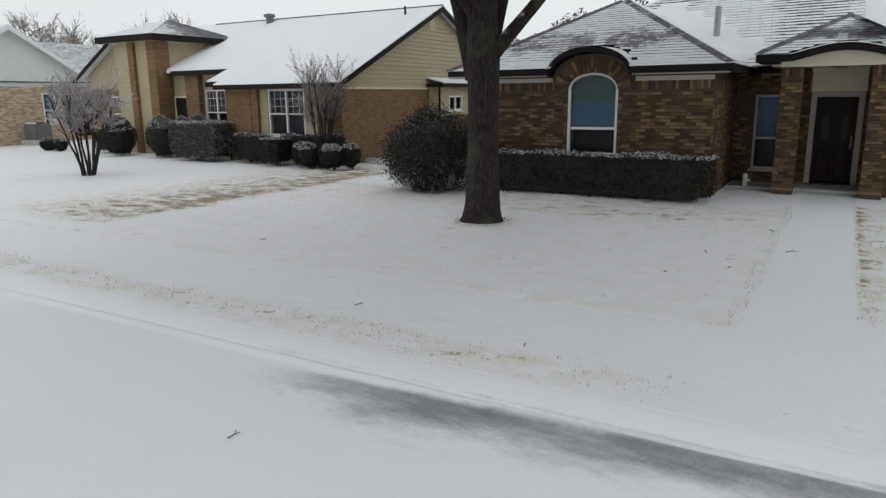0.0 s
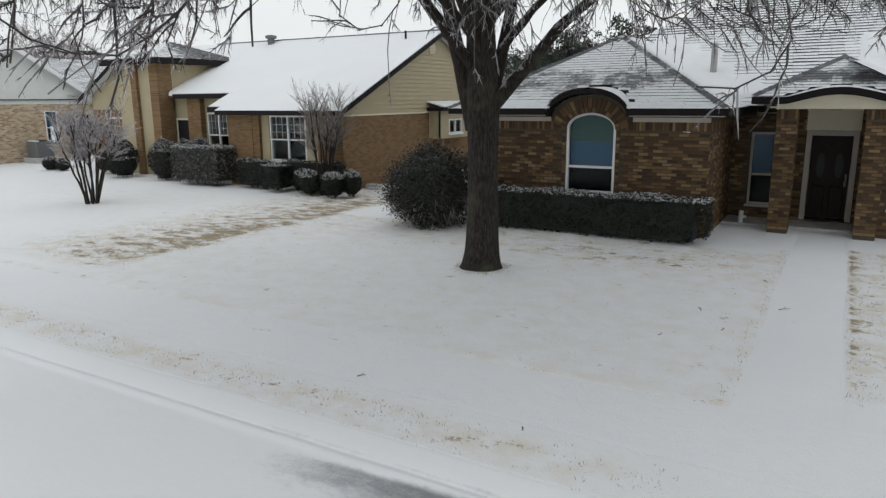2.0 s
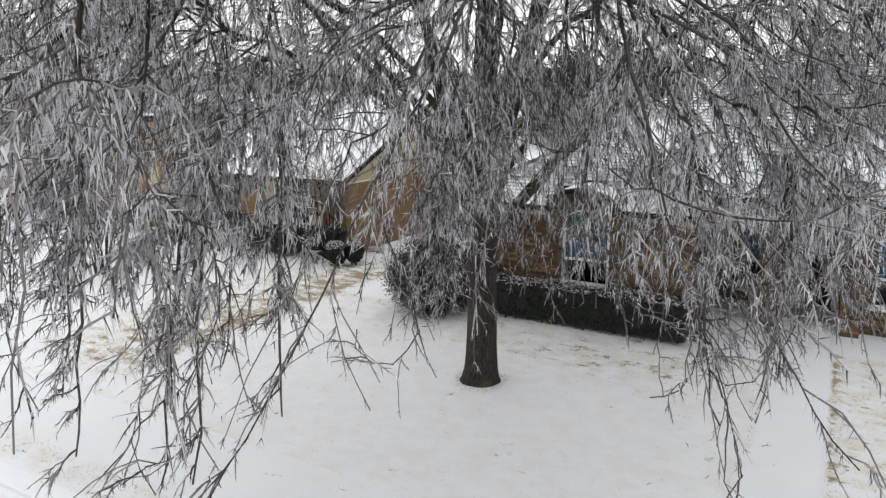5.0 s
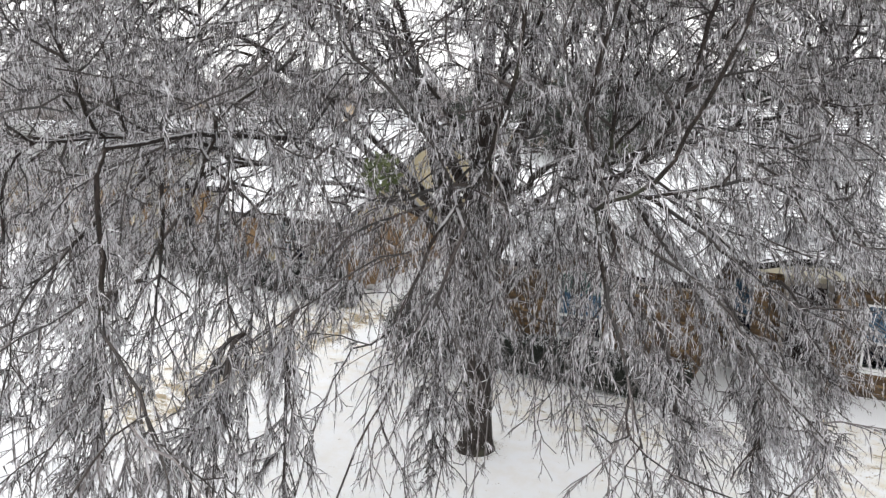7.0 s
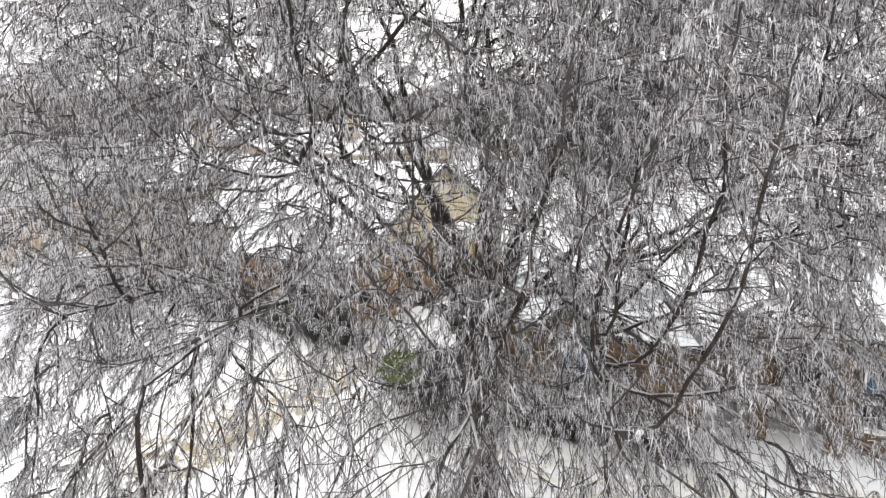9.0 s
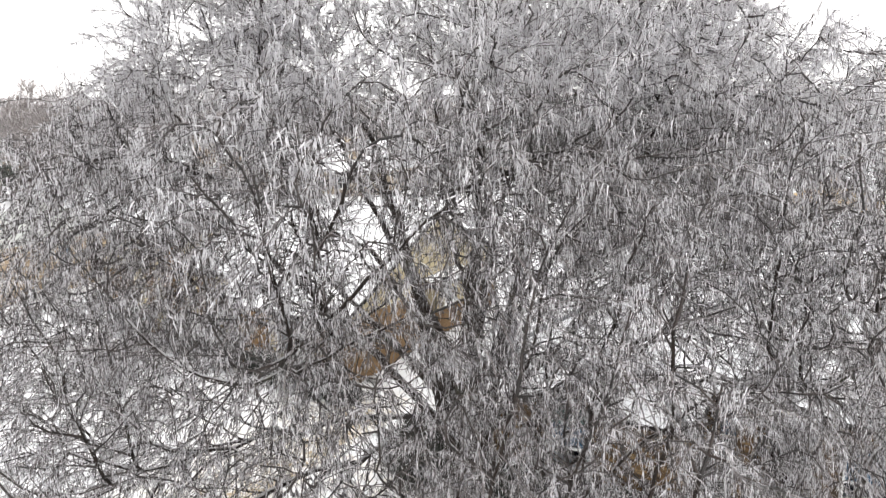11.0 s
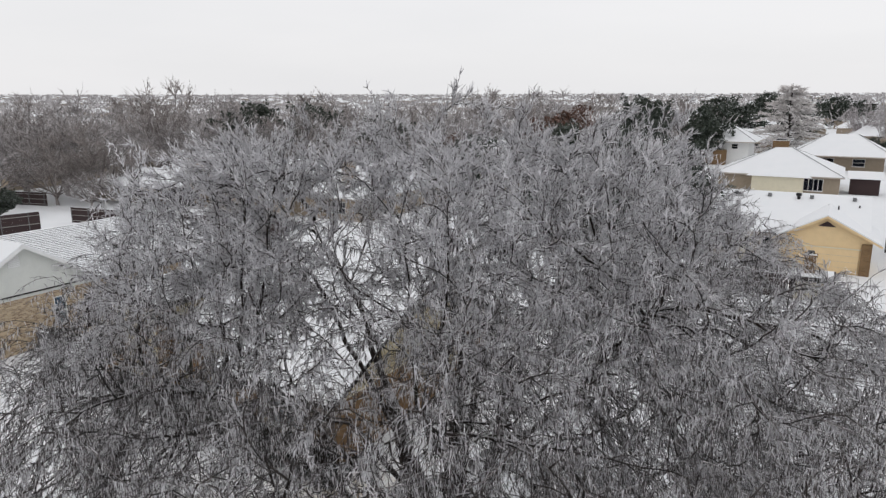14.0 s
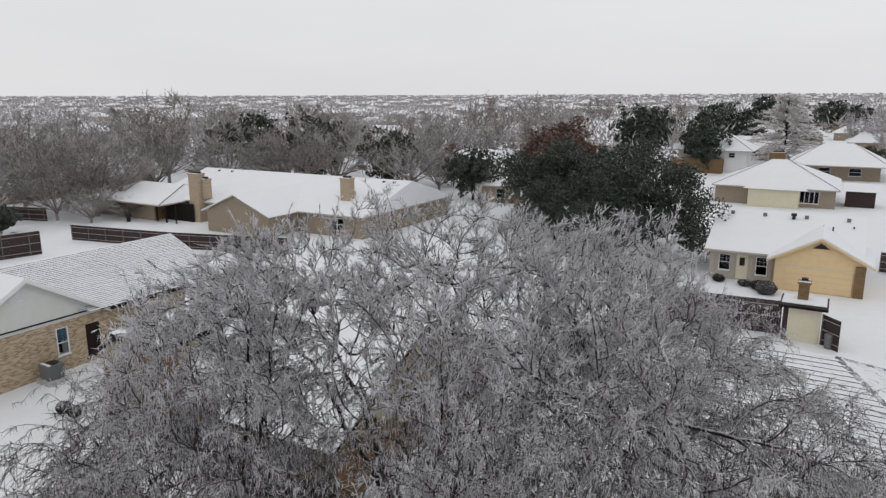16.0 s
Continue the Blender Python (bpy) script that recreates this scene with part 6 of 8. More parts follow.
        segs = np.stack([every[a_][pick] - way, every[b_][pick] + way], 1)
        v, f = tubes(segs, np.stack([np.minimum(ra, 0.09)[pick], np.minimum(radius[b_], 0.085)[pick]], 1), sides)
        part(key, array_mesh(key, v, f, stuff, sides > 3), stuff, tree, words)["kind"] = "stuff"
    # pendulous sprays: shoots that leave the boughs sideways and bend over under their ice
    high_of = lambda p: np.clip((p[:, 2] - 10.2) / 2.2, 0, 1)
    low_of = lambda p: np.clip((4.75 - p[:, 2]) / 1.3, 0, 1)
    plumb = np.array([[0, 0, 1.0]])

    def fans(paths, count, lo, hi, length, spread, along, lift, k, droop, wander, below=0.0):
        """Side shoots along paths: alternate sides, each bending down more the lower it hangs."""
        pt, way, share = on_paths(rng, paths, count, lo, hi)
        m = len(pt)
        high, low = high_of(pt), low_of(pt)
        side = np.cross(way, unit_random(rng, m))
        side /= np.linalg.norm(side, axis=1, keepdims=True) + 1e-9
        outward = (pt - ROOT) * np.array([[1, 1, 0]])
        outward /= np.linalg.norm(outward, axis=1, keepdims=True) + 0.5
        d = way * along + side * spread + outward * 0.55 + plumb * (lift * (0.25 + 1.6 * high))[:, None]
        size = length[0] + (length[1] - length[0]) * rng.uniform(0, 1, m) ** 1.4
        out = grow(rng, pt, d, size * (1.15 - 0.45 * share) * (1 - 0.35 * high) * (1 - 0.35 * low), k, droop * (1 - 0.93 * high), wander)
        fits = (out[:, -1, 2] > skirt(out[:, -1]) - below) & open_air(out[:, -1])
        hidden = ((pt - ROOT) @ DEEPWARD > 1.5) & (pt[:, 2] < 11)
        return out[fits & (rng.uniform(0, 1, m) > np.where(hidden, 0.45, 0.45 * low))]

    thin = np.nonzero(grown & (radius < 0.030))[0]
    bare = np.stack([every[parent[thin]], every[thin]], 1)
    # long single sprays that hang down in front, against the lawn
    hung = np.array([(-2.15, -9.15, 5.4, 3.22), (-2.55, -8.95, 5.5, 3.15), (-1.75, -8.7, 5.5, 3.35), (-2.95, -8.6, 5.6, 3.3), (-3.5, -8.0, 5.6, 3.5), (-4.2, -7.4, 5.7, 3.6), (1.45, -8.5, 5.2, 3.72), (0.9, -8.75, 5.2, 3.5), (1.9, -7.9, 5.4, 3.75),
                     (2.7, -7.3, 5.6, 3.8), (-5.2, -6.4, 5.9, 3.8), (-0.8, -7.9, 5.6, 4.0), (3.6, -6.8, 5.7, 3.9), (-2.3, -7.8, 5.6, 3.6)])
    tip_at, top_at = settle(hung[:, 0], hung[:, 1], hung[:, 3]), settle(hung[:, 0] * 0.9, hung[:, 1] * 0.93, hung[:, 2])
    hold = every[np.linalg.norm(every[None] - top_at[:, None], axis=2).argmin(1)]
    swing = (tip_at - hold) * np.array([[1, 1, 0]])
    stems = bezier(hold, hold + swing * 0.55 + plumb * 0.12, tip_at - swing * 0.3 + plumb * 0.55, tip_at, 14)
    stems += np.cumsum(rng.normal(0, 0.022, stems.shape), axis=1) * np.linspace(0, 1, 14)[None, :, None]
    v, f = tubes(stems, taper(len(stems), 14, 0.017, 0.0055), 6)
    part("hanging_stem", array_mesh("hanging_stem", v, f, BRANCH, True), BRANCH, tree, "dark sinuous hanging stems")["kind"] = "stuff"
    side = fans(stems, 17, 0.1, 1.0, (0.18, 0.6), 0.75, 0.75, 0.1, 6, 1.3, 0.2, 0.6)
    v, f = tubes(side, taper(len(side), 6, 0.008, 0.004), 4)
    part("side_branchlet", array_mesh("side_branchlet", v, f, BRANCH), BRANCH, tree, "short dark side branchlets")["kind"] = "stuff"
    hanging = np.concatenate([stems.reshape(-1, 14, 3)[:, i:i + 6] for i in (0, 4, 8)] + [side])
    shoots = fans(bare[rng.uniform(0, 1, len(bare)) < 0.8], 1, 0.0, 1.0, (0.35, 1.25), 0.5, 0.85, 0.28, 6, 1.5, 0.20)
    upper = bare[(rng.uniform(0, 1, len(bare)) < 0.4) & (bare[:, 1, 2] > 9.6) & ((bare[:, 1] - ROOT) @ DEEPWARD < 4)]
    shoots = np.concatenate([shoots, fans(upper, 1, 0.0, 1.0, (0.3, 0.9), 0.45, 1.0, 0.3, 6, 1.3, 0.20)])
    shoots = np.concatenate([shoots, fans(hanging, 3, 0.1, 1.0, (0.10, 0.32), 0.7, 0.8, 0.1, 6, 1.6, 0.2, 0.6)])
    sprigs = fans(shoots, 4, 0.05, 1.0, (0.12, 0.42), 0.7, 0.9, 0.12, 3, 2.2, 0.14, 0.5)
    m = len(shoots)
    v, f = tubes(shoots, taper(m, 6, rng.uniform(0.0046, 0.0072, m), 0.0034), 3)
    part("iced_shoot", array_mesh("iced_shoot", v, f, SHOOT), SHOOT, tree, "thin dark hanging shoots in clear ice")["kind"] = "stuff"
    m = len(sprigs)
    v, f = wisps(sprigs, rng.uniform(0.0040, 0.0062, m))
    part("iced_twig", array_mesh("iced_twig", v, f, TWIG), TWIG, tree, "grey twigs sheathed in clear ice")["kind"] = "stuff"
    # a fur of icicles and icy spurs on every twig, thinner on the lowest fringe
    roots, tips, girths = [], [], []
    near_of = lambda p: np.clip((-3 - (p - ROOT) @ DEEPWARD) / 3, 0, 1) * np.clip((10 - p[:, 2]) / 1.5, 0, 1)
    front_sprigs = sprigs[near_of(sprigs[:, 0]) > 0.5]
    crest = shoots[(shoots[:, 0, 2] > 10.4) & ((shoots[:, 0] - ROOT) @ DEEPWARD < 2.5)]
    fringe = bare[(bare[:, 1, 2] < 5.6) & (near_of(bare[:, 1]) > 0.2)]
    for paths, many in ((sprigs, 4), (shoots, 9), (bare, 1), (front_sprigs, 3), (fringe, 5), (crest, 6), (hanging, 14)):
        pt, way, share = on_paths(rng, paths, many, 0.0, 1.0)
        m = len(pt)
        high, low = high_of(pt), low_of(pt)
        down = (rng.uniform(0, 1, m) < 0.78 - 0.66 * high - 0.35 * low)[:, None]
        d = np.where(down, -plumb + unit_random(rng, m) * 0.3, way * 0.9 + unit_random(rng, m) * 0.75 + plumb * 0.3 * high[:, None])
        d /= np.linalg.norm(d, axis=1, keepdims=True)
        roots.append(pt)
        close = near_of(pt)
        tips.append(pt + d * ((1 - 0.5 * low) * (1 - 0.28 * close) * rng.uniform(0.045, 0.17, m))[:, None])
        girths.append((1 - 0.45 * low) * (1 - 0.3 * close) * (1 + 0.6 * high) * rng.uniform(0.0040, 0.0080, m))
    roots, tips, girths = np.concatenate(roots), np.concatenate(tips), np.concatenate(girths)
    m = len(roots)
    # dark spurs below the top: bare wood, with the crown's self-shade put in
    dark_spur = rng.uniform(0, 1, m) < np.clip(low_of(roots), np.interp(roots[:, 2], [6.5, 8.0, 9.6, 10.8], [0.22, 0.34, 0.30, 0.05]), 0.45)
    # the inner crown gets less pale ice, which puts its deep shade into the shape
    inner = np.hypot(*(roots - ROOT)[:, :2].T) / np.interp(roots[:, 2], [4, 8, 10, 11.5], [5.2, 5.4, 4.4, 1.0])
    shade_thinning = np.interp(roots[:, 2], [6.0, 7.2, 9.4, 10.4], [0, 1, 1, 0]) * np.clip(((roots - ROOT) @ DEEPWARD + 5.5) / 2, 0, 1)
    fits = (tips[:, 2] > skirt(tips) - 0.5) & open_air(tips) & (rng.uniform(0, 1, m) < np.clip(0.15 + 1.6 * (inner - 0.45), 0.15, 1) * (1 - 0.5 * shade_thinning))
    for pick, key, stuff, words in ((fits & dark_spur, "woody_fur", BRANCH, "short dark spurs for bare wood and the crown's self-shade"), (fits & ~dark_spur, "ice_fur", SPUR, "short icicles and icy spurs")):
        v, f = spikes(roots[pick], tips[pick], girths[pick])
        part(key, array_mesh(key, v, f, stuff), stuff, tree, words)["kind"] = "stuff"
    # a few green mistletoe tufts on the branches
    for s, dd, zz in ((-1.1, -7.5, 6.35), (1.9, -3.0, 6.2), (4.4, -1.0, 7.6)):
        c = place(s, dd, zz)
        tuft, faces = leaf_cloud(rng, np.array([c]), np.array([0.15]), 150, 0.035)
        part("mistletoe", array_mesh("mistletoe", tuft, faces, MISTLETOE), MISTLETOE, tree, "small green mistletoe tuft")
    return tree


def leaf_cloud(rng, centres, radii, per, size, flat=1.0):
    """Leaves, each a bent pair of triangles, scattered round centres."""
    n = len(centres) * per
    c = np.repeat(centres, per, axis=0)
    r = np.repeat(radii, per)
    off = unit_random(rng, n) * (rng.uniform(0.35, 1.0, n) ** 0.6 * r)[:, None]
    off[:, 2] *= flat
    p = c + off
    a = unit_random(rng, n)
    b = np.cross(a, unit_random(rng, n))
    b /= np.linalg.norm(b, axis=1, keepdims=True) + 1e-9
    s = (size * rng.uniform(0.6, 1.3, n))[:, None]
    verts = np.stack([p - a * s, p + b * s * 0.5, p + a * s, p - b * s * 0.5], 1).reshape(-1, 3)
    return verts, np.arange(4 * n).reshape(-1, 4)


def lumpy_centres(rng, n, rx, ry, rz, lumps=7, z0=0.0):
    """Places inside an uneven crown."""
    lobes = unit_random(rng, lumps) * rng.uniform(0.2, 0.9, lumps)[:, None]
    lobes[:, 2] = lobes[:, 2] * 0.75 + 0.12
    size = rng.uniform(0.2, 0.5, lumps)
    pick = rng.integers(0, lumps, n)
    p = lobes[pick] + unit_random(rng, n) * (size[pick] * rng.uniform(0.2, 1, n) ** 0.4)[:, None]
    return p * np.array([[rx, ry, rz]]) + np.array([[0, 0, z0]])


def bare_tree(name, seed, height, spread, bark, twig_mat, label, density=1.0, weep=0.0, twig_r=0.013):
    """A leafless tree: trunk, upswept limbs, boughs and a haze of twigs."""
    rng = np.random.default_rng(seed)
    tree = thing(name, (0, 0, 0), label, "tree")
    fork = height * rng.uniform(0.08, 0.14)
    k = 10
    trunk = np.stack([np.linspace(0, 0.15, k), np.linspace(0, 0.1, k), np.linspace(-0.3, fork * 1.9, k)], 1)[None]
    v, f = tubes(trunk, taper(1, k, height * 0.024, height * 0.011), 9)
    smoothed(part("trunk", array_mesh("trunk", v, f, bark, True), bark, tree))
    n = int(15 + rng.integers(0, 4))
    az = np.arange(n) * 2.4 + rng.uniform(0, 0.6, n)
    rr = spread * np.sqrt(rng.uniform(0.05, 1.0, n))
    top = height * (0.90 - 0.46 * (rr / spread) ** 2)
    p0 = np.stack([0 * az, 0 * az, fork * rng.uniform(0.8, 1.8, n)], 1)
    p3 = np.stack([rr * np.cos(az), rr * np.sin(az), top], 1)
    p1, p2 = p0 + (p3 - p0) * np.array([[0.42, 0.42, 0.26]]), p0 + (p3 - p0) * np.array([[0.86, 0.86, 0.62]])
    limbs = bezier(p0, p1, p2, p3, 10)
    limbs += np.cumsum(rng.normal(0, height * 0.004, limbs.shape), 1) * np.linspace(0, 1, 10)[None, :, None]
    v1, f1 = tubes(limbs, taper(n, 10, height * 0.009, height * 0.0018), 5)
    pt, way, s = on_paths(rng, limbs, int(10 * density), 0.22, 1)
    m = len(pt)
    d = way + unit_random(rng, m) * 0.8 + np.array([[0, 0, 0.1]])
    boughs = grow(rng, pt, d, height * rng.uniform(0.12, 0.26, m) * (1.15 - 0.5 * s), 5, weep * 0.12 - 0.02, 0.10)
    v2, f2 = tubes(boughs, taper(m, 5, height * 0.0028, height * 0.001), 3)
    part("bough", array_mesh("bough", np.concatenate([v1, v2]), np.concatenate([f1, f2 + len(v1)]), bark), bark, tree)["kind"] = "stuff"
    pt, way, s = on_paths(rng, np.concatenate([boughs, limbs[:, 4:9]]), int(11 * density), 0.1, 1)
    tip = pt + (way + unit_random(rng, len(pt)) * 0.8 + np.array([[0, 0, 0.1]])) * (height * rng.uniform(0.045, 0.115, len(pt)))[:, None]
    v, f = spikes(pt, tip, np.full(len(pt), twig_r))
    part("twig", array_mesh("twig", v, f, twig_mat), twig_mat, tree)["kind"] = "stuff"
    pt, way, s = on_paths(rng, np.stack([pt, tip], 1), 4, 0.1, 1)
    tip = pt + (way + unit_random(rng, len(pt)) * 0.75) * (height * rng.uniform(0.02, 0.055, len(pt)))[:, None]
    vs, fs = spikes(pt, tip, np.full(len(pt), twig_r * 0.75))
    part("fine_twig", array_mesh("fine_twig", vs, fs, twig_mat), twig_mat, tree)["kind"] = "stuff"
    return tree


def leafy_tree(name, seed, height, rx, ry, leaf, label, clumps=260, per=46, size=0.2, trunk_h=0.3):
    """An evergreen tree: trunk, limbs and a crown of leaf clumps with gaps."""
    rng = np.random.default_rng(seed)
    tree = thing(name, (0, 0, 0), label, "tree")
    centre_z = height * (0.42 + trunk_h * 0.25)
    k = 8
    trunk = np.stack([np.linspace(0, 0.3, k), np.linspace(0, -0.2, k), np.linspace(-0.3, centre_z, k)], 1)[None]
    v, f = tubes(trunk, taper(1, k, height * 0.035, height * 0.018), 9)
    part("trunk", array_mesh("trunk", v, f, BARK, True), BARK, tree)
    centres = lumpy_centres(rng, clumps, rx, ry, height * 0.56, 22, centre_z * 0.82)
    centres[:, 2] = np.clip(centres[:, 2], 0.6, height)
    base = np.tile([[0.1, 0, height * 0.3]], (40, 1)) + rng.normal(0, 0.1, (40, 3))
    ends = centres[rng.integers(0, clumps, 40)]
    v, f = tubes(bezier(base, base * 0.6 + ends * 0.4 + [[0, 0, 0.4]], base * 0.3 + ends * 0.7, ends, 6), taper(40, 6, 0.09, 0.02), 4)
    part("limb", array_mesh("limb", v, f, BARK), BARK, tree)
    v, f = leaf_cloud(rng, centres, rng.uniform(0.5, 1.15, clumps) * height / 10, per, size, 0.75)
    part("crown", array_mesh("crown", v, f, leaf), leaf, tree)
    return tree


def conifer(name, seed, height, radius, leaf, label):
    """A tiered tree with level, feathery boughs."""
    rng = np.random.default_rng(seed)
    tree = thing(name, (0, 0, 0), label, "tree")
    trunk = np.stack([np.zeros(9), np.zeros(9), np.linspace(-0.3, height * 0.97, 9)], 1)[None]
    v, f = tubes(trunk, taper(1, 9, height * 0.025, 0.03), 8)
    part("trunk", array_mesh("trunk", v, f, BARK, True), BARK, tree)
    n = 190
    z = height * (0.06 + 0.86 * rng.uniform(0, 1, n) ** 0.9)
    az = rng.uniform(0, 2 * np.pi, n)
    reach = radius * (1.02 - z / height) ** 0.75 * rng.uniform(0.75, 1.1, n)
    start = np.stack([0 * z, 0 * z, z], 1)
    d = np.stack([np.cos(az), np.sin(az), 0.22 + 0 * az], 1)
    boughs = grow(rng, start, d, reach, 7, 0.05, 0.06)
    v, f = tubes(boughs, taper(n, 7, 0.06, 0.015), 4)
    part("bough", array_mesh("bough", v, f, BARK), BARK, tree)
    pt, way, s = on_paths(rng, boughs, 52, 0.12, 1)
    tip = pt + (way * 0.8 + unit_random(rng, len(pt)) * 0.6 + np.array([[0, 0, -0.05]])) * rng.uniform(0.35, 0.95, len(pt))[:, None] * height / 14
    v, f = spikes(pt, tip, rng.uniform(0.05, 0.13, len(pt)) * height / 14)
    part("needles", array_mesh("needles", v, f, leaf), leaf, tree)
    return tree


elm()


# ---- shrubs and small trees round the houses ----
def shrub(name, x, y, z, rx, ry, h, leaf, label, category="shrub", box=False, snow=0.0, seed=1, per=1.0, size=0.035, group="", loose=0.02):
    """A clipped or loose shrub: stems, a dark heart and a skin of leaves; snow lies on it in patches."""
    rng = np.random.default_rng(seed)
    ob = thing(name, (x, y, z), label, category, group)
    n = int(1900 * per * max(0.35, rx * ry + (rx + ry) * h))
    if box:
        face = rng.choice(5, n, p=np.array([ry * h, ry * h, rx * h, rx * h, rx * ry * 1.4]) / (2 * ry * h + 2 * rx * h + rx * ry * 1.4))
        a, b = rng.uniform(-1, 1, n), rng.uniform(-1, 1, n)
        p = np.empty((n, 3))
        p[:, 0] = np.select([face == 0, face == 1], [-rx, rx], a * rx)
        p[:, 1] = np.select([face == 2, face == 3, face < 2], [-ry, ry, a * ry], b * ry)
        p[:, 2] = np.where(face == 4, h, (b + 1) / 2 * (h - 0.06) + 0.06)
        p[:, :2] *= 1 - 0.12 * (p[:, 2:3] < h * 0.18) + 0.03 * np.sin(p[:, :2] * 4.1 + seed)
        p[:, 2] += 0.03 * np.sin(p[:, 0] * 3.3 + seed) * (face == 4)
        p += rng.normal(0, 0.022, p.shape)
        core = Geo().box(x - rx * 0.93, x + rx * 0.93, y - ry * 0.9, y + ry * 0.9, z + h * 0.1, z + h * 0.95, min(rx, ry) * 0.15)
    else:
        u = unit_random(rng, n)
        wob = 1 + (0.07 + 0.6 * loose) * np.sin(u[:, 0] * 5 + seed) * np.cos(u[:, 1] * 4 + 2 * seed) + rng.normal(0, 0.035 + 0.4 * loose, n)
        p = u * np.array([[rx, ry, h / 2]]) * wob[:, None] + np.array([[0, 0, h / 2]])
        p[:, 2] = np.maximum(p[:, 2], 0.03)
        core = Geo().disc_stack(x, y, [(min(rx, ry) * 0.3, z + 0.02), (min(rx, ry) * 0.8, z + h * 0.22), (min(rx, ry) * 0.92, z + h * 0.5), (min(rx, ry) * 0.72, z + h * 0.8), (min(rx, ry) * 0.2, z + h * 0.94)], 12)
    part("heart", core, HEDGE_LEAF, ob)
    v, f = leaf_cloud(rng, p + np.array([[x, y, z]]), np.full(n, loose), 2, size)
    part("foliage", array_mesh("foliage", v, f, leaf), leaf, ob)
    stems = np.array([[x + rng.uniform(-rx, rx) * 0.5, y + rng.uniform(-ry, ry) * 0.5, z - 0.05] for _ in range(7)])
    tops = stems + np.column_stack([rng.uniform(-0.1, 0.1, 7), rng.uniform(-0.1, 0.1, 7), np.full(7, h * 0.5)])
    v, f = tubes(bezier(stems, stems * 0.7 + tops * 0.3, stems * 0.3 + tops * 0.7, tops, 4), taper(7, 4, 0.02, 0.01), 4)
    part("stems", array_mesh("stems", v, f, BARK), BARK, ob)["kind"] = "stuff"
    if snow:
        top = p[:, 2] > h * (0.96 if box else 0.72)
        spots = p[top][: int(top.sum() * snow)] + np.array([[x, y, z + 0.015]])
        v, f = leaf_cloud(rng, spots, np.full(len(spots), 0.03), 4, 0.018, 0.2)
        part("snow", array_mesh("snow", v, f, SNOW), SNOW, ob, "patchy snow on top")["kind"] = "stuff"
    return ob


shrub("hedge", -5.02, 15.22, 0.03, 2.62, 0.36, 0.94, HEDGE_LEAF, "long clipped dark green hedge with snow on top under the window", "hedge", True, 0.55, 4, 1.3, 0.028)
shrub("round_bush", -8.85, 14.75, 0.0, 1.05, 0.95, 1.80, SHRUB_LEAF, "large loose dark bush with frosted lower twigs", "bush", False, 0.0, 7, 1.7, 0.03, "", 0.2)
bush = bpy.data.objects["round_bush"]
rng = np.random.default_rng(17)
pt = np.array([[-8.85, 14.75, 0.55]]) + unit_random(rng, 420) * np.array([[0.95, 0.85, 0.45]])
out = pt - np.array([[-8.85, 14.75, 0.8]])
out /= np.linalg.norm(out, axis=1, keepdims=True)
sprigs = grow(rng, pt, out + unit_random(rng, 420) * 0.5 + np.array([[0, 0, -0.15]]), rng.uniform(0.15, 0.42, 420), 4, 0.8, 0.15)
sprigs[:, :, 2] = np.maximum(sprigs[:, :, 2], 0.04)
v, f = tubes(sprigs, taper(420, 4, 0.007, 0.004), 3)
part("sprigs", array_mesh("sprigs", v, f, GREY_TWIG), GREY_TWIG, bush, "loose frosted twigs low on the bush")["kind"] = "stuff"
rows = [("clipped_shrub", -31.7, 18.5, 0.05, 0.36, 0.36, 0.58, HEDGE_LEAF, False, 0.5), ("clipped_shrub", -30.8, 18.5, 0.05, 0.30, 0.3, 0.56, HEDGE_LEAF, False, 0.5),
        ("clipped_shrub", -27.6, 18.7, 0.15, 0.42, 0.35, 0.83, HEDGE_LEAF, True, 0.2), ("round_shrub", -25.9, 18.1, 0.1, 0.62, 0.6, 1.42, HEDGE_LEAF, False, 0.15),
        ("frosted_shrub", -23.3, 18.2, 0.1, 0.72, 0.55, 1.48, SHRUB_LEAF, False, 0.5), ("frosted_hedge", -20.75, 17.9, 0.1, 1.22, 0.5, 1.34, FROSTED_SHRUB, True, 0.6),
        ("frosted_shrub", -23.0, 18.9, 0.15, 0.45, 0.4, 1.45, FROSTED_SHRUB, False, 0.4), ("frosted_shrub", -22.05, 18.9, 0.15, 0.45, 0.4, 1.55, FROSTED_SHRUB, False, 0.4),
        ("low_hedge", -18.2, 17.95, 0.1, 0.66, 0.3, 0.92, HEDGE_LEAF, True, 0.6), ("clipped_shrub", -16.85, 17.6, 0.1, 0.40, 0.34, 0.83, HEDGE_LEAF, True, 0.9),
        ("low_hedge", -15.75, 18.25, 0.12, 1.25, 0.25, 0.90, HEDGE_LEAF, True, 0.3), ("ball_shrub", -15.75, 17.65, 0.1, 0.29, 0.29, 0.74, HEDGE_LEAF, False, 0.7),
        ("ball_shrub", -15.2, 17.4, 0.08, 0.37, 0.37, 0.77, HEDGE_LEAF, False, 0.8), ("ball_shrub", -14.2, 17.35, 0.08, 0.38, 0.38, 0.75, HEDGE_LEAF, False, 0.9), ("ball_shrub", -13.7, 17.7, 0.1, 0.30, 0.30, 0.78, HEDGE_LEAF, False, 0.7)]
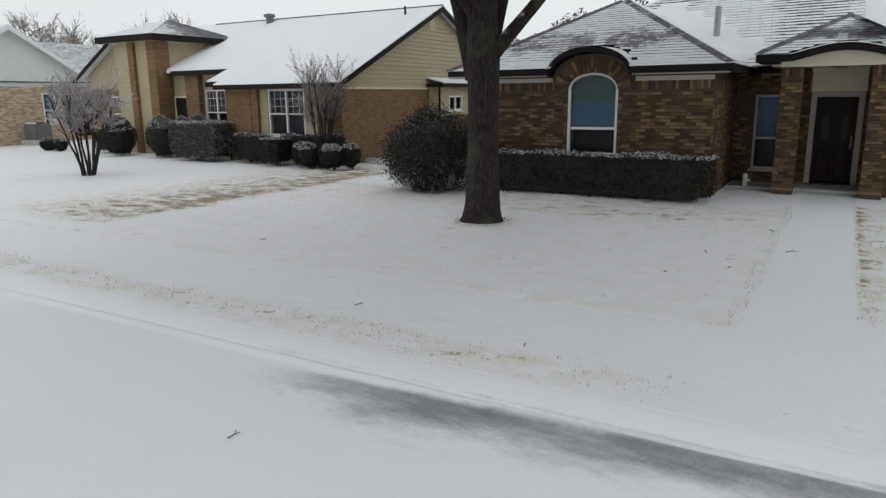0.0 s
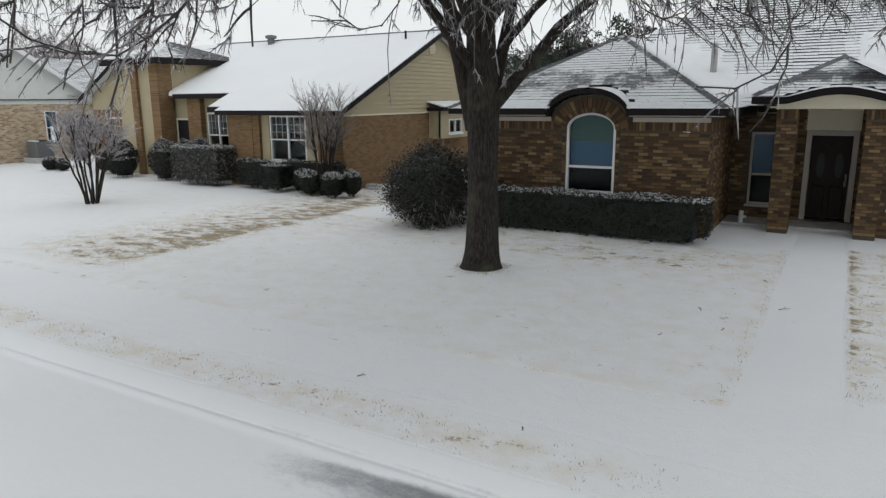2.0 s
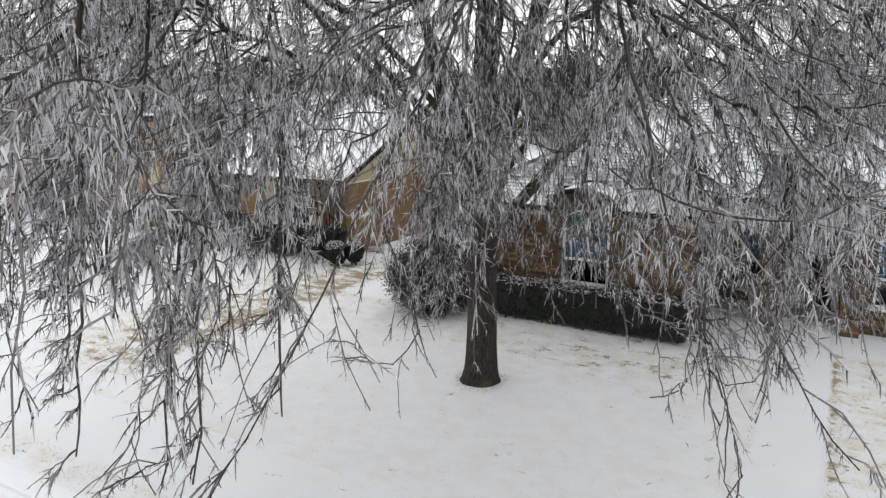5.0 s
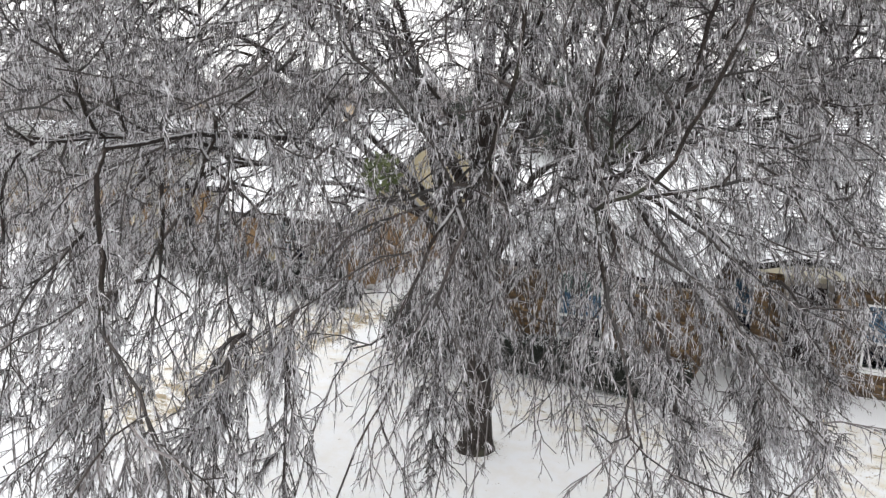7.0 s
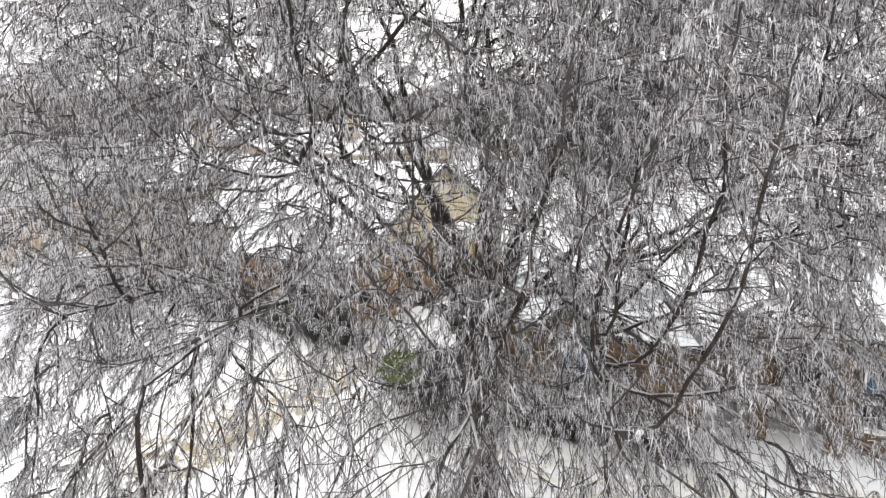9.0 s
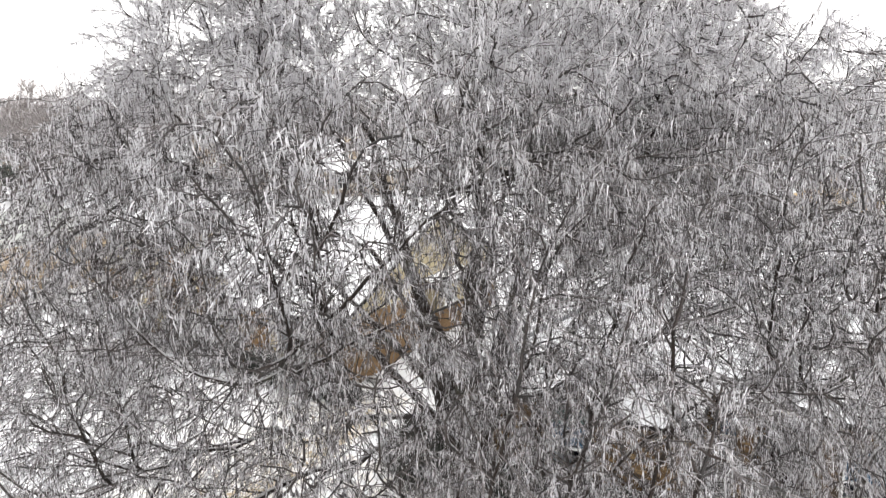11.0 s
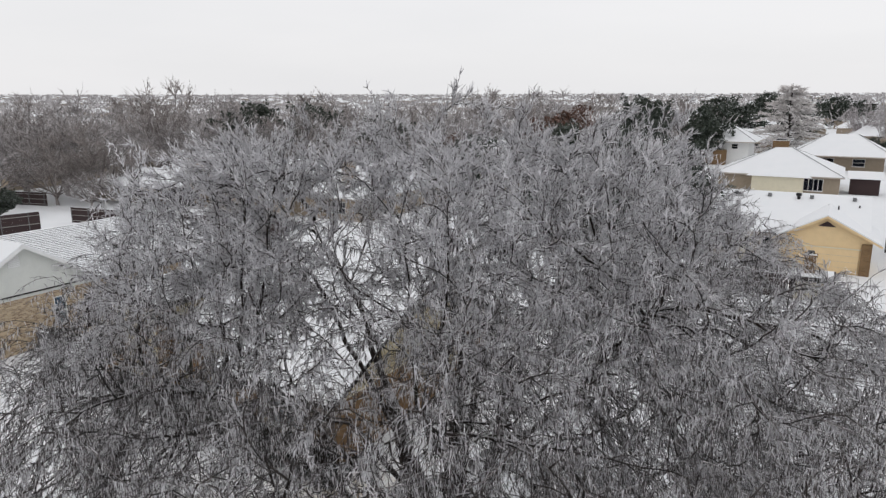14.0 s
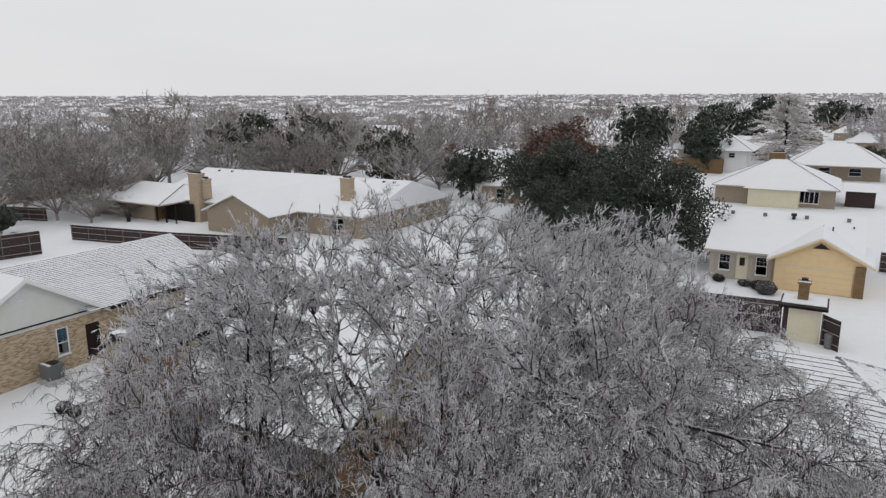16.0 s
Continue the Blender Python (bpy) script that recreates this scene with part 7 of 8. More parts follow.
for i, (nm, x, y, z, rx, ry, h, leaf, box, sn) in enumerate(rows):
    look_words = {"clipped_shrub": "small clipped dark shrub capped with snow", "round_shrub": "rounded dark evergreen shrub by the tower", "frosted_shrub": "evergreen shrub with a frosted crown",
                  "frosted_hedge": "square brownish shrub thick with frost", "low_hedge": "low clipped dark hedge dusted with snow", "ball_shrub": "ball-clipped dark shrub with a snow cap"}[nm]
    shrub(nm, x, y, z, rx, ry, h, leaf, look_words, "shrub", box, sn, 20 + i, 1.0, 0.032, "shrubs along the tan house")


def crape_myrtle(name, x, y, z, height, spread, seed, twig, label, many=13, open_=0.5, fuzz=16, tip_size=0.009):
    """A small tree of many bare stems that fan out into a head of fine twigs."""
    rng = np.random.default_rng(seed)
    ob = thing(name, (x, y, z), label, "tree")
    az = np.arange(many) * 2.4
    base = np.stack([x + 0.17 * np.cos(az), y + 0.17 * np.sin(az), np.full(many, z - 0.05)], 1)
    r = spread * rng.uniform(0.15, open_, many)
    end = np.stack([x + r * np.cos(az), y + r * np.sin(az), z + height * rng.uniform(0.62, 0.80, many)], 1)
    stems = bezier(base, base * 0.8 + end * 0.2 + [[0, 0, 0.25]], base * 0.35 + end * 0.65 + [[0, 0, 0.05]], end, 10)
    stems += np.cumsum(rng.normal(0, 0.014, stems.shape), 1)
    for i in range(many):
        v, f = tubes(stems[i:i + 1], taper(1, 10, 0.040, 0.015), 7)
        part("stem", array_mesh("stem", v, f, BARK, True), BARK, ob)
    pt, way, s = on_paths(rng, stems, 9, 0.45, 1.0)
    m = len(pt)
    forks = grow(rng, pt, way * 0.9 + unit_random(rng, m) * 0.6 + np.array([[0, 0, 0.1]]), height * rng.uniform(0.12, 0.26, m), 5, 0.0, 0.12)
    v, f = tubes(forks, taper(m, 5, 0.012, 0.006), 4)
    part("fork", array_mesh("fork", v, f, BARK), BARK, ob, "thin dark forked branches")["kind"] = "stuff"
    pt, way, s = on_paths(rng, np.concatenate([forks, stems[:, 5:]]), 5, 0.35, 1.0)
    m = len(pt)
    shoots = grow(rng, pt, way * 0.8 + unit_random(rng, m) * 0.6 + np.array([[0, 0, 0.2]]), height * rng.uniform(0.08, 0.22, m), 4, 0.0, 0.1)
    v, f = tubes(shoots, taper(m, 4, 0.007, 0.004), 3)
    part("shoot", array_mesh("shoot", v, f, twig), twig, ob)["kind"] = "stuff"
    pt, way, s = on_paths(rng, shoots, fuzz, 0.15, 1.0)
    tip = pt + (way * 0.6 + unit_random(rng, len(pt)) * 0.7) * rng.uniform(0.04, 0.15, len(pt))[:, None]
    v, f = spikes(pt, tip, np.full(len(pt), tip_size))
    part("frosted_tip", array_mesh("frosted_tip", v, f, twig), twig, ob)["kind"] = "stuff"
    return ob


crape_myrtle("crape_myrtle", -20.2, 12.93, 0.03, 3.05, 2.3, 3, WHITE_TWIG, "multi-stemmed bare small tree with an icy pale head", 11, 0.50, 15, 0.011)
crape_myrtle("crape_myrtle", -14.85, 17.75, 0.08, 3.55, 2.2, 5, BROWN_TWIG, "multi-stemmed bare small tree with thin upright shoots", 12, 0.44, 3)

# fallen twigs on the snow
fallen = []
for x, y, turn, size in ((-0.6, 11.0, 0.4, 0.16), (-1.6, 10.4, 2.0, 0.12), (-1.2, 9.6, 1.1, 0.08), (-4.6, 5.9, 0.7, 0.10), (-2.4, 5.6, 1.9, 0.06), (-8.2, 8.1, 0.2, 0.08), (-3.6, 3.1, 1.3, 0.10), (-1.9, 9.0, 0.9, 0.06), (-0.9, 12.6, 2.5, 0.1)):
    zz = 0.0 if y > KERB_Y else -0.08
    a = np.array([[x, y, zz + 0.008]])
    b = a + size * np.array([[math.cos(turn), math.sin(turn), 0.12]])
    mid1, mid2 = a * 0.6 + b * 0.4 + [[0.01, 0.015, 0.01]], a * 0.3 + b * 0.7 - [[0.01, 0.012, 0]]
    v1, f1 = tubes(bezier(a, mid1, mid2, b, 6), taper(1, 6, 0.006, 0.003), 5)
    side = mid1 + 0.45 * size * np.array([[math.cos(turn + 0.9), math.sin(turn + 0.9), 0.25]])
    v2, f2 = tubes(bezier(mid1, mid1 * 0.6 + side * 0.4, mid1 * 0.3 + side * 0.7, side, 6), taper(1, 6, 0.004, 0.002), 5)
    single("fallen_twig", array_mesh("fallen_twig", np.concatenate([v1, v2]), np.concatenate([f1, f2 + len(v1)]), BRANCH), BRANCH, "small dark broken twig lying on the snow", "twig", "fallen twigs")


# ---- houses, fences and trees behind ----
def roof_on(parent, x0, x1, y0, y1, eave, ridge, along="x", hip=0.0, over=0.5, material=None, thick=0.14):
    """A gable or hip roof of two or four slopes, laid as one snowy slab."""
    a, b, c, d = x0 - over, x1 + over, y0 - over, y1 + over
    if along == "x":
        m = (c + d) / 2
        r0, r1 = (a + hip, m, ridge), (b - hip, m, ridge)
    else:
        m = (a + b) / 2
        r0, r1 = (m, c + hip, ridge), (m, d - hip, ridge)
    p = [(a, c, eave), (b, c, eave), (b, d, eave), (a, d, eave), r0, r1]
    faces = [(0, 1, 5, 4), (1, 2, 5), (2, 3, 4, 5), (3, 0, 4)] if along == "x" else [(0, 1, 4), (1, 2, 5, 4), (2, 3, 5), (3, 0, 4, 5)]
    geo = Geo().add(p, faces)
    part("roof", geo, material or SNOW, parent, "snow-covered roof")
    part("soffit", Geo().box(a + 0.02, b - 0.02, c + 0.02, d - 0.02, eave - thick, eave - 0.01), TAUPE, parent)
    edge = [Geo().box(a, b, c, c + 0.04, eave - thick - 0.04, eave - 0.005), Geo().box(b - 0.04, b, c + 0.04, d, eave - thick - 0.04, eave - 0.005), Geo().box(a, a + 0.04, c + 0.04, d, eave - thick - 0.04, eave - 0.005)]
    for g in edge:
        part("fascia", g, TAUPE, parent)
    for q, w in ((4, 0), (4, 3), (5, 1), (5, 2)) if hip else ():
        ends = (Vector(p[w]), Vector(p[q]))
        line = Geo()
        side = (ends[1] - ends[0]).cross(Vector((0, 0, 1))).normalized() * 0.09
        line.add([ends[0] - side + Vector((0, 0, 0.01)), ends[0] + side + Vector((0, 0, 0.01)), ends[1] + side + Vector((0, 0, 0.03)), ends[1] - side + Vector((0, 0, 0.03))], [(0, 1, 2, 3)])
        part("hip_cap", line, GREYMETAL, parent)


def house_body(parent, x0, x1, y0, y1, h, front, material, holes=()):
    """Four walls; holes go through the one that faces the street."""
    part("front_wall", wall(Geo(), "x", x0, x1, y0, y0 + 0.2, 0, h, holes), front, parent)
    part("side_wall", wall(Geo(), "y", y0 + 0.2, y1, x0, x0 + 0.2, 0, h), material, parent)
    part("side_wall", wall(Geo(), "y", y0 + 0.2, y1, x1, x1 - 0.2, 0, h), material, parent)
    part("back_wall", wall(Geo(), "x", x0 + 0.2, x1 - 0.2, y1, y1 - 0.2, 0, h), material, parent)


def roof_vent(parent, x, y, z, size=0.3):
    g = Geo().box(x - size / 2, x + size / 2, y - size / 2, y + size / 2, z - 0.15, z + 0.16, 0.03)
    part("roof_vent", g, GREYMETAL, parent, "low grey roof vent")
    part("vent_snow", Geo().box(x - size * 0.4, x + size * 0.4, y - size * 0.4, y + size * 0.4, z + 0.16, z + 0.2, 0.02), SNOW, parent)


def chimney(parent, x, y, z0, z1, w, d, material):
    g = Geo().box(x - w / 2, x + w / 2, y - d / 2, y + d / 2, z0, z1 - 0.25).box(x - w / 2 - 0.08, x + w / 2 + 0.08, y - d / 2 - 0.08, y + d / 2 + 0.08, z1 - 0.25, z1 - 0.12)
    ob = part("chimney", g, material, parent, "tan chimney")
    part("chimney_cap", Geo().box(x - w * 0.3, x + w * 0.3, y - d * 0.3, y + d * 0.3, z1 - 0.12, z1 + 0.1), BLACK, ob)
    part("chimney_snow", Geo().box(x - w / 2 - 0.05, x + w / 2 + 0.05, y - d / 2 - 0.05, y - d * 0.31, z1 - 0.12, z1 - 0.06, 0.02), SNOW, ob)


# the house with the peach garage
garage_house = thing("garage_house", (-2, 66, 0), "single-storey house with a peach garage front and a smooth white roof", "house")
porch_holes = [(-7.75, -6.85, 0.75, 2.15), (-6.35, -5.45, 0.1, 2.2), (-4.85, -3.95, 0.6, 2.15)]
house_body(garage_house, -8.4, 2.4, 62.2, 75.0, 2.55, TAUPE, TAUPE, porch_holes)
window(garage_house, "x", -7.75, -6.85, 62.2, 1, 0.75, 2.15, 0.5, 3, 2)
window(garage_house, "x", -4.85, -3.95, 62.2, 1, 0.6, 2.15, 0.5, 3, 2)
gdoor = part("door", Geo().box(-6.35, -5.45, 62.22, 62.28, 0.1, 2.2), CREAM, garage_house, "cream door with a glazed upper half")
part("door_light", Geo().box(-6.1, -5.7, 62.19, 62.22, 1.25, 1.95), BLACK, gdoor)
for u in (-8.3, -6.72, -5.2, -3.75):
    part("wall_panel", Geo().box(u - 0.18, u + 0.18, 62.14, 62.19, 0.1, 2.5), TAUPE, garage_house)
roof_on(garage_house, -8.4, 2.4, 61.9, 75.2, 2.62, 5.15, "x")
ga = Geo().add([(-3.3, 60.6, 0), (3.0, 60.6, 0), (3.0, 60.6, 2.62), (-0.15, 60.6, 4.35), (-3.3, 60.6, 2.62), (-3.3, 66, 0), (3.0, 66, 0), (3.0, 66, 2.62), (-0.15, 66, 4.35), (-3.3, 66, 2.62)], [(0, 1, 2, 3, 4), (0, 4, 9, 5), (1, 6, 7, 2), (9, 8, 7, 6, 5)])
part("garage_front", ga, PEACH, garage_house, "smooth peach garage gable")
gd = part("garage_door", Geo().box(-2.5, 2.2, 60.54, 60.59, 0.06, 1.95), PEACH, garage_house, "closed peach garage door")
for i in range(3):
    part("door_seam", Geo().box(-2.48, 2.18, 60.535, 60.54, 0.5 + i * 0.47, 0.515 + i * 0.47), TAUPE, gd)
part("lintel_trim", Geo().box(-3.3, 2.95, 60.52, 60.59, 1.97, 2.05), CREAM, garage_house)
part("corner_pier", Geo().box(2.3, 3.0, 60.40, 60.58, 0, 2.5), TAN_X, garage_house, "tan brick corner pier")
part("gable_vent", Geo().add([(-0.75, 60.58, 3.62), (0.45, 60.58, 3.62), (-0.15, 60.58, 4.05), (-0.75, 60.55, 3.62), (0.45, 60.55, 3.62), (-0.15, 60.55, 4.05)], [(3, 4, 5), (0, 3, 5, 2), (1, 2, 5, 4), (0, 1, 4, 3)]), FENCE, garage_house, "brown triangular gable vent")
for s in (-1, 1):
    g = Geo().add([(-0.15, 60.1, 4.62), (-0.15 + s * 3.75, 60.1, 2.62), (-0.15 + s * 3.75, 67, 2.62), (-0.15, 69, 4.62), (-0.15, 60.1, 4.5), (-0.15 + s * 3.75, 60.1, 2.5), (-0.15 + s * 3.75, 67, 2.5), (-0.15, 69, 4.5)], [(0, 1, 2, 3), (4, 7, 6, 5), (0, 4, 5, 1), (1, 5, 6, 2)])
    part("garage_roof", g, SNOW, garage_house, "snow on the garage roof")
    e0 = Geo().add([(-0.15, 60.08, 4.5), (-0.15 + s * 3.78, 60.08, 2.48), (-0.15 + s * 3.78, 60.08, 2.32), (-0.15, 60.08, 4.34), (-0.15, 60.13, 4.5), (-0.15 + s * 3.78, 60.13, 2.48), (-0.15 + s * 3.78, 60.13, 2.32), (-0.15, 60.13, 4.34)], [(0, 1, 2, 3), (4, 7, 6, 5), (3, 2, 6, 7)])
    part("rake_board", e0, PEACH, garage_house)
for x in (-7.6, -4.9, -1.6, 1.6):
    roof_vent(garage_house, x, 67.6, 4.95)
part("roof_vent", Geo().disc_stack(-2.6, 67.4, [(0.14, 4.7), (0.14, 5.0), (0.26, 5.05), (0.2, 5.25)], 10), BLACK, garage_house, "dark turbine vent")
part("roof_vent", Geo().disc_stack(-0.5, 64.6, [(0.2, 3.5), (0.22, 3.85), (0.3, 4.0), (0.1, 4.1)], 10), BLACK, garage_house, "dark turbine vent")
for x, y in ((-0.2, 66.0), (0.5, 65.6), (2.0, 66.5)):
    part("vent_pipe", Geo().disc_stack(x, y, [(0.06, 3.7), (0.06, 4.6)], 8), BLACK, garage_house, "thin dark vent pipe")
for x, y, r, h, leaf in ((-4.3, 59.8, 0.6, 0.7, SHRUB_LEAF), (-3.6, 58.6, 0.75, 1.0, FROSTED_SHRUB), (-5.4, 60.4, 0.5, 0.5, FROSTED_SHRUB), (-7.5, 60.9, 0.45, 0.6, SHRUB_LEAF)):
    shrub("garden_shrub", x, y, 0, r, r, h, leaf, "low snow-dusted garden shrub", "shrub", False, 0.5, int(x * 10) % 97, 0.6, 0.06, "shrubs before the porch")
single("garage_drive", Geo().box(-3.0, 12, 40, 60.5, -0.1, 0.03, 0.02), PACKED, "wide snow-covered driveway behind the houses", "driveway", kind="structure")

BOARD = Geo().box(0, 0.135, -0.012, 0.012, 0.03, 1.8).mesh("board", FENCE)
LONG_RAIL = {}


def fence(p, q, height=1.8, cap=True, rails_out=-1, label="dark stained board fence with pale rails along a snowy yard"):
    """A board fence from p to q: posts, rails and boards, each a part."""
    p, q = Vector((*p, 0)), Vector((*q, 0))
    way = q - p
    length = way.length
    turn = math.atan2(way.y, way.x)
    ob = thing("board_fence", tuple(p), label, "fence", "back yard fences")
    ob.rotation_euler = (0, 0, turn)

    def under(name, me, loc, scale=(1, 1, 1)):
        o = new(name, me)
        o.parent = ob
        o.location, o.scale = loc, scale
        return o

    n = int(length / 0.142)
    for i in range(n):
        under("board", BOARD, (i * 0.142, 0, 0), (1, 1, height / 1.8 * (1 + 0.012 * math.sin(i * 1.7))))
    post = Geo().box(-0.035, 0.035, -0.035, 0.035, -0.1, height + 0.05, 0.01).mesh("post", GREYMETAL)
    for i in range(int(length / 2.4) + 1):
        under("post", post, (min(length, i * 2.4), rails_out * 0.07, 0))
    rail = Geo().box(0, length, -0.02, 0.02, -0.022, 0.022).mesh("rail", GALV)
    for z in (0.35, 0.95, 1.55):
        under("rail", rail, (0, rails_out * 0.045, z * height / 1.8))
    if cap:
        snow = Geo().box(0, length, -0.03, 0.03, 0, 0.035, 0.012).mesh("snow_line", SNOW)
        under("snow_line", snow, (0, 0, height))
    return ob


fence((-10.5, 48.0), (-1.8, 48.6), 2.3)
fence((0.55, 47.75), (1.55, 46.6), 2.0)
fence((4.4, 71.0), (16.0, 72.0))
fence((-72.0, 44.5), (-59.0, 46.8))
fence((-69.2, 33.0), (-67.9, 38.7), 2.5)
fence((-98.0, 47.0), (-86.0, 50.0))
fence((-59.0, 46.8), (-46.0, 50.5))
fence((-78, 30.5), (-69.2, 33.0), 2.5)

hut = thing("garden_shed", (-0.6, 48.5, 0), "small cream shed with a flat snowy roof and tan chimney", "shed")
part("wall", Geo().box(-1.45, 0.42, 47.7, 49.6, 0, 2.25), CREAM, hut, "cream shed wall")
part("dark_corner", Geo().box(-1.75, -1.46, 47.7, 49.5, 0, 2.3), FENCE, hut)
part("flat_roof", Geo().box(-2.0, 0.75, 47.3, 50.2, 2.26, 2.42, 0.02), FASCIA, hut, "dark flat roof edge")
part("roof_snow", Geo().box(-1.9, 0.65, 47.9, 50.1, 2.42, 2.47, 0.02), SNOW, hut)
chimney(hut, -0.75, 49.2, 2.42, 3.75, 0.62, 0.6, TAN_X)
tagged(new("rubbish_bin", Geo().disc_stack(0.95, 47.2, [(0.22, 0), (0.27, 0.85), (0.29, 0.88), (0.2, 0.98)], 14).mesh("rubbish_bin", GREYMETAL)), "grey rubbish bin behind the fence", "bin")

# the long low house with two chimneys
long_house = thing("long_house", (-60, 68, 0), "long low tan house with white roofs and two tan chimneys", "house")
house_body(long_house, -78.0, -44.0, 60.0, 79.0, 2.6, BEIGE_X, BEIGE_X, [(-74, -72.2, 0.8, 2.2), (-57, -55, 0.8, 2.2), (-48.5, -46.5, 0.8, 2.2)])
for a, b in ((-74, -72.2), (-57, -55), (-48.5, -46.5)):
    window(long_house, "x", a, b, 60.0, 1, 0.8, 2.2, 0.5, 1, 0, 2)
roof_on(long_house, -78.0, -44.0, 60.0, 79.0, 2.65, 5.6, "x")
wing2 = Geo().add([(-63, 55.5, 0), (-53.5, 55.5, 0), (-53.5, 55.5, 2.6), (-58.2, 55.5, 4.6), (-63, 55.5, 2.6), (-63, 62, 0), (-53.5, 62, 0), (-53.5, 62, 2.6), (-58.2, 62, 4.6), (-63, 62, 2.6)], [(0, 1, 2, 3, 4), (0, 4, 9, 5), (1, 6, 7, 2)])
part("wing", wing2, BEIGE_X, long_house, "tan gabled wing")
for s in (-1, 1):
    part("wing_roof", Geo().slab([(-58.2, 55.0, 4.78), (-58.2 + s * 5.3, 55.0, 2.62), (-58.2 + s * 5.3, 64, 2.62), (-58.2, 68, 4.78)][::s], 0.12), SNOW, long_house, "snow on the wing roof")
house_low = thing("patio_wing", (-80, 57, 0), "low wing with a covered patio and snowy roof", "house")
house_body(house_low, -86.0, -74.5, 57.0, 66.0, 2.3, BEIGE_X, TAN_Y)
roof_on(house_low, -86.0, -72.0, 56.0, 68.0, 2.5, 4.2, "x", 3.0)
for x in (-73.5, -71.8, -70.0):
    part("patio_post", Geo().box(x - 0.08, x + 0.08, 56.6, 56.76, 0, 2.3), FASCIA, house_low)
# dark sheet painted as the shade below the patio roof
part("patio_shade", Geo().box(-74.3, -69, 58.5, 58.6, 0, 2.4), FASCIA, house_low)
chimney(long_house, -69.0, 59.4, 0.0, 6.3, 1.6, 1.2, CHIMNEY_BRICK)
chimney(long_house, -68.2, 60.0, 3.0, 5.6, 0.9, 1.2, CHIMNEY_BRICK)
chimney(long_house, -48.6, 63.5, 3.5, 6.4, 1.3, 1.0, CHIMNEY_BRICK)
for x in (-75, -72.5, -47, -45.5):
    roof_vent(long_house, x, 68.6, 5.35)
tagged(new("grill", Geo().disc_stack(-76.6, 54.8, [(0.25, 0), (0.25, 0.7), (0.4, 0.85), (0.35, 1.1), (0.1, 1.2)], 12).mesh("grill", BLACK)), "round black patio grill on the snow", "grill")

# hip-roofed houses up the lane
hip_house = thing("hip_house", (-7.5, 112, 0), "tan house with a broad snowy hip roof", "house")
house_body(hip_house, -15.2, 0.4, 108.5, 122, 2.6, BEIGE_X, BEIGE_X, [(-6.6, -5.2, 0.6, 2.2), (-4.6, -1.6, 0.6, 2.3)])
window(hip_house, "x", -6.6, -5.2, 108.5, 1, 0.6, 2.2, 0.5, 1, 0, 2)
window(hip_house, "x", -4.6, -1.6, 108.5, 1, 0.6, 2.3, 0, 1, 0, 5)
roof_on(hip_house, -15.2, 0.4, 108.5, 124, 2.65, 6.0, "x", 7.2)
part("front_wing", Geo().box(-10.5, -4.0, 106.5, 108.6, 0, 2.5), CREAM, hip_house)
part("front_wing_roof", Geo().add([(-11.2, 105.9, 2.6), (-2.9, 105.9, 2.6), (-7.2, 112.5, 5.2)], [(0, 1, 2)]), SNOW, hip_house, "snow on the front hip")
chimney(hip_house, -8.0, 118.0, 5.0, 7.0, 2.2, 1.2, TAN_X)
white_house = thing("two_storey_house", (-22, 152, 0), "two-storey white house with a snowy hip roof", "house")
house_body(white_house, -29, -16, 150, 160, 4.6, WHITE, WHITE, [(-19.2, -18, 3.2, 4.2)])
window(white_house, "x", -19.2, -18.0, 150, 1, 3.2, 4.2, 0.5)
roof_on(white_house, -31, -15, 149, 162, 4.7, 8.0, "x", 6)
part("low_wing", Geo().box(-30, -20, 147.5, 150.1, 0, 3.0), TAN_X, white_house)
chimney(white_house, -25.5, 156, 6.5, 9.2, 1.2, 1.0, TAN_X)
far_house = thing("far_hip_house", (0, 150, 0), "broad single-storey house under a smooth snowy hip roof", "house")
house_body(far_house, -6, 7, 148, 162, 2.7, BEIGE_X, BEIGE_X, [(-3, -1, 0.8, 2.2), (2, 4, 0.8, 2.2)])
window(far_house, "x", -3, -1, 148, 1, 0.8, 2.2, 0.5)
window(far_house, "x", 2, 4, 148, 1, 0.8, 2.2, 0.5)
roof_on(far_house, -8, 8, 146, 164, 2.8, 6.4, "x", 6)
barn = thing("dark_red_shed", (3, 113, 0), "dark red wooden shed with a snowy roof", "shed")
part("wall", Geo().box(1.6, 5.2, 112, 115, 0, 2.2), FENCE, barn)
part("roof", Geo().slab([(1.2, 111.6, 2.3), (5.6, 111.6, 2.3), (5.6, 113.5, 3.2), (1.2, 113.5, 3.2)], 0.08).slab([(1.2, 113.5, 3.2), (5.6, 113.5, 3.2), (5.6, 115.4, 2.3), (1.2, 115.4, 2.3)], 0.08), SNOW, barn)
pole = thing("utility_pole", (7.0, 300, 0), "wooden utility pole with two cross-arms", "utility pole")
part("post", Geo().disc_stack(7.0, 300, [(0.2, -0.5), (0.13, 11.5)], 8), BARK, pole)
part("cross_arm", Geo().box(4.6, 9.4, 299.9, 300.1, 10.4, 10.65), BARK, pole)
part("cross_arm", Geo().box(5.2, 8.8, 299.9, 300.1, 9.3, 9.5), BARK, pole)
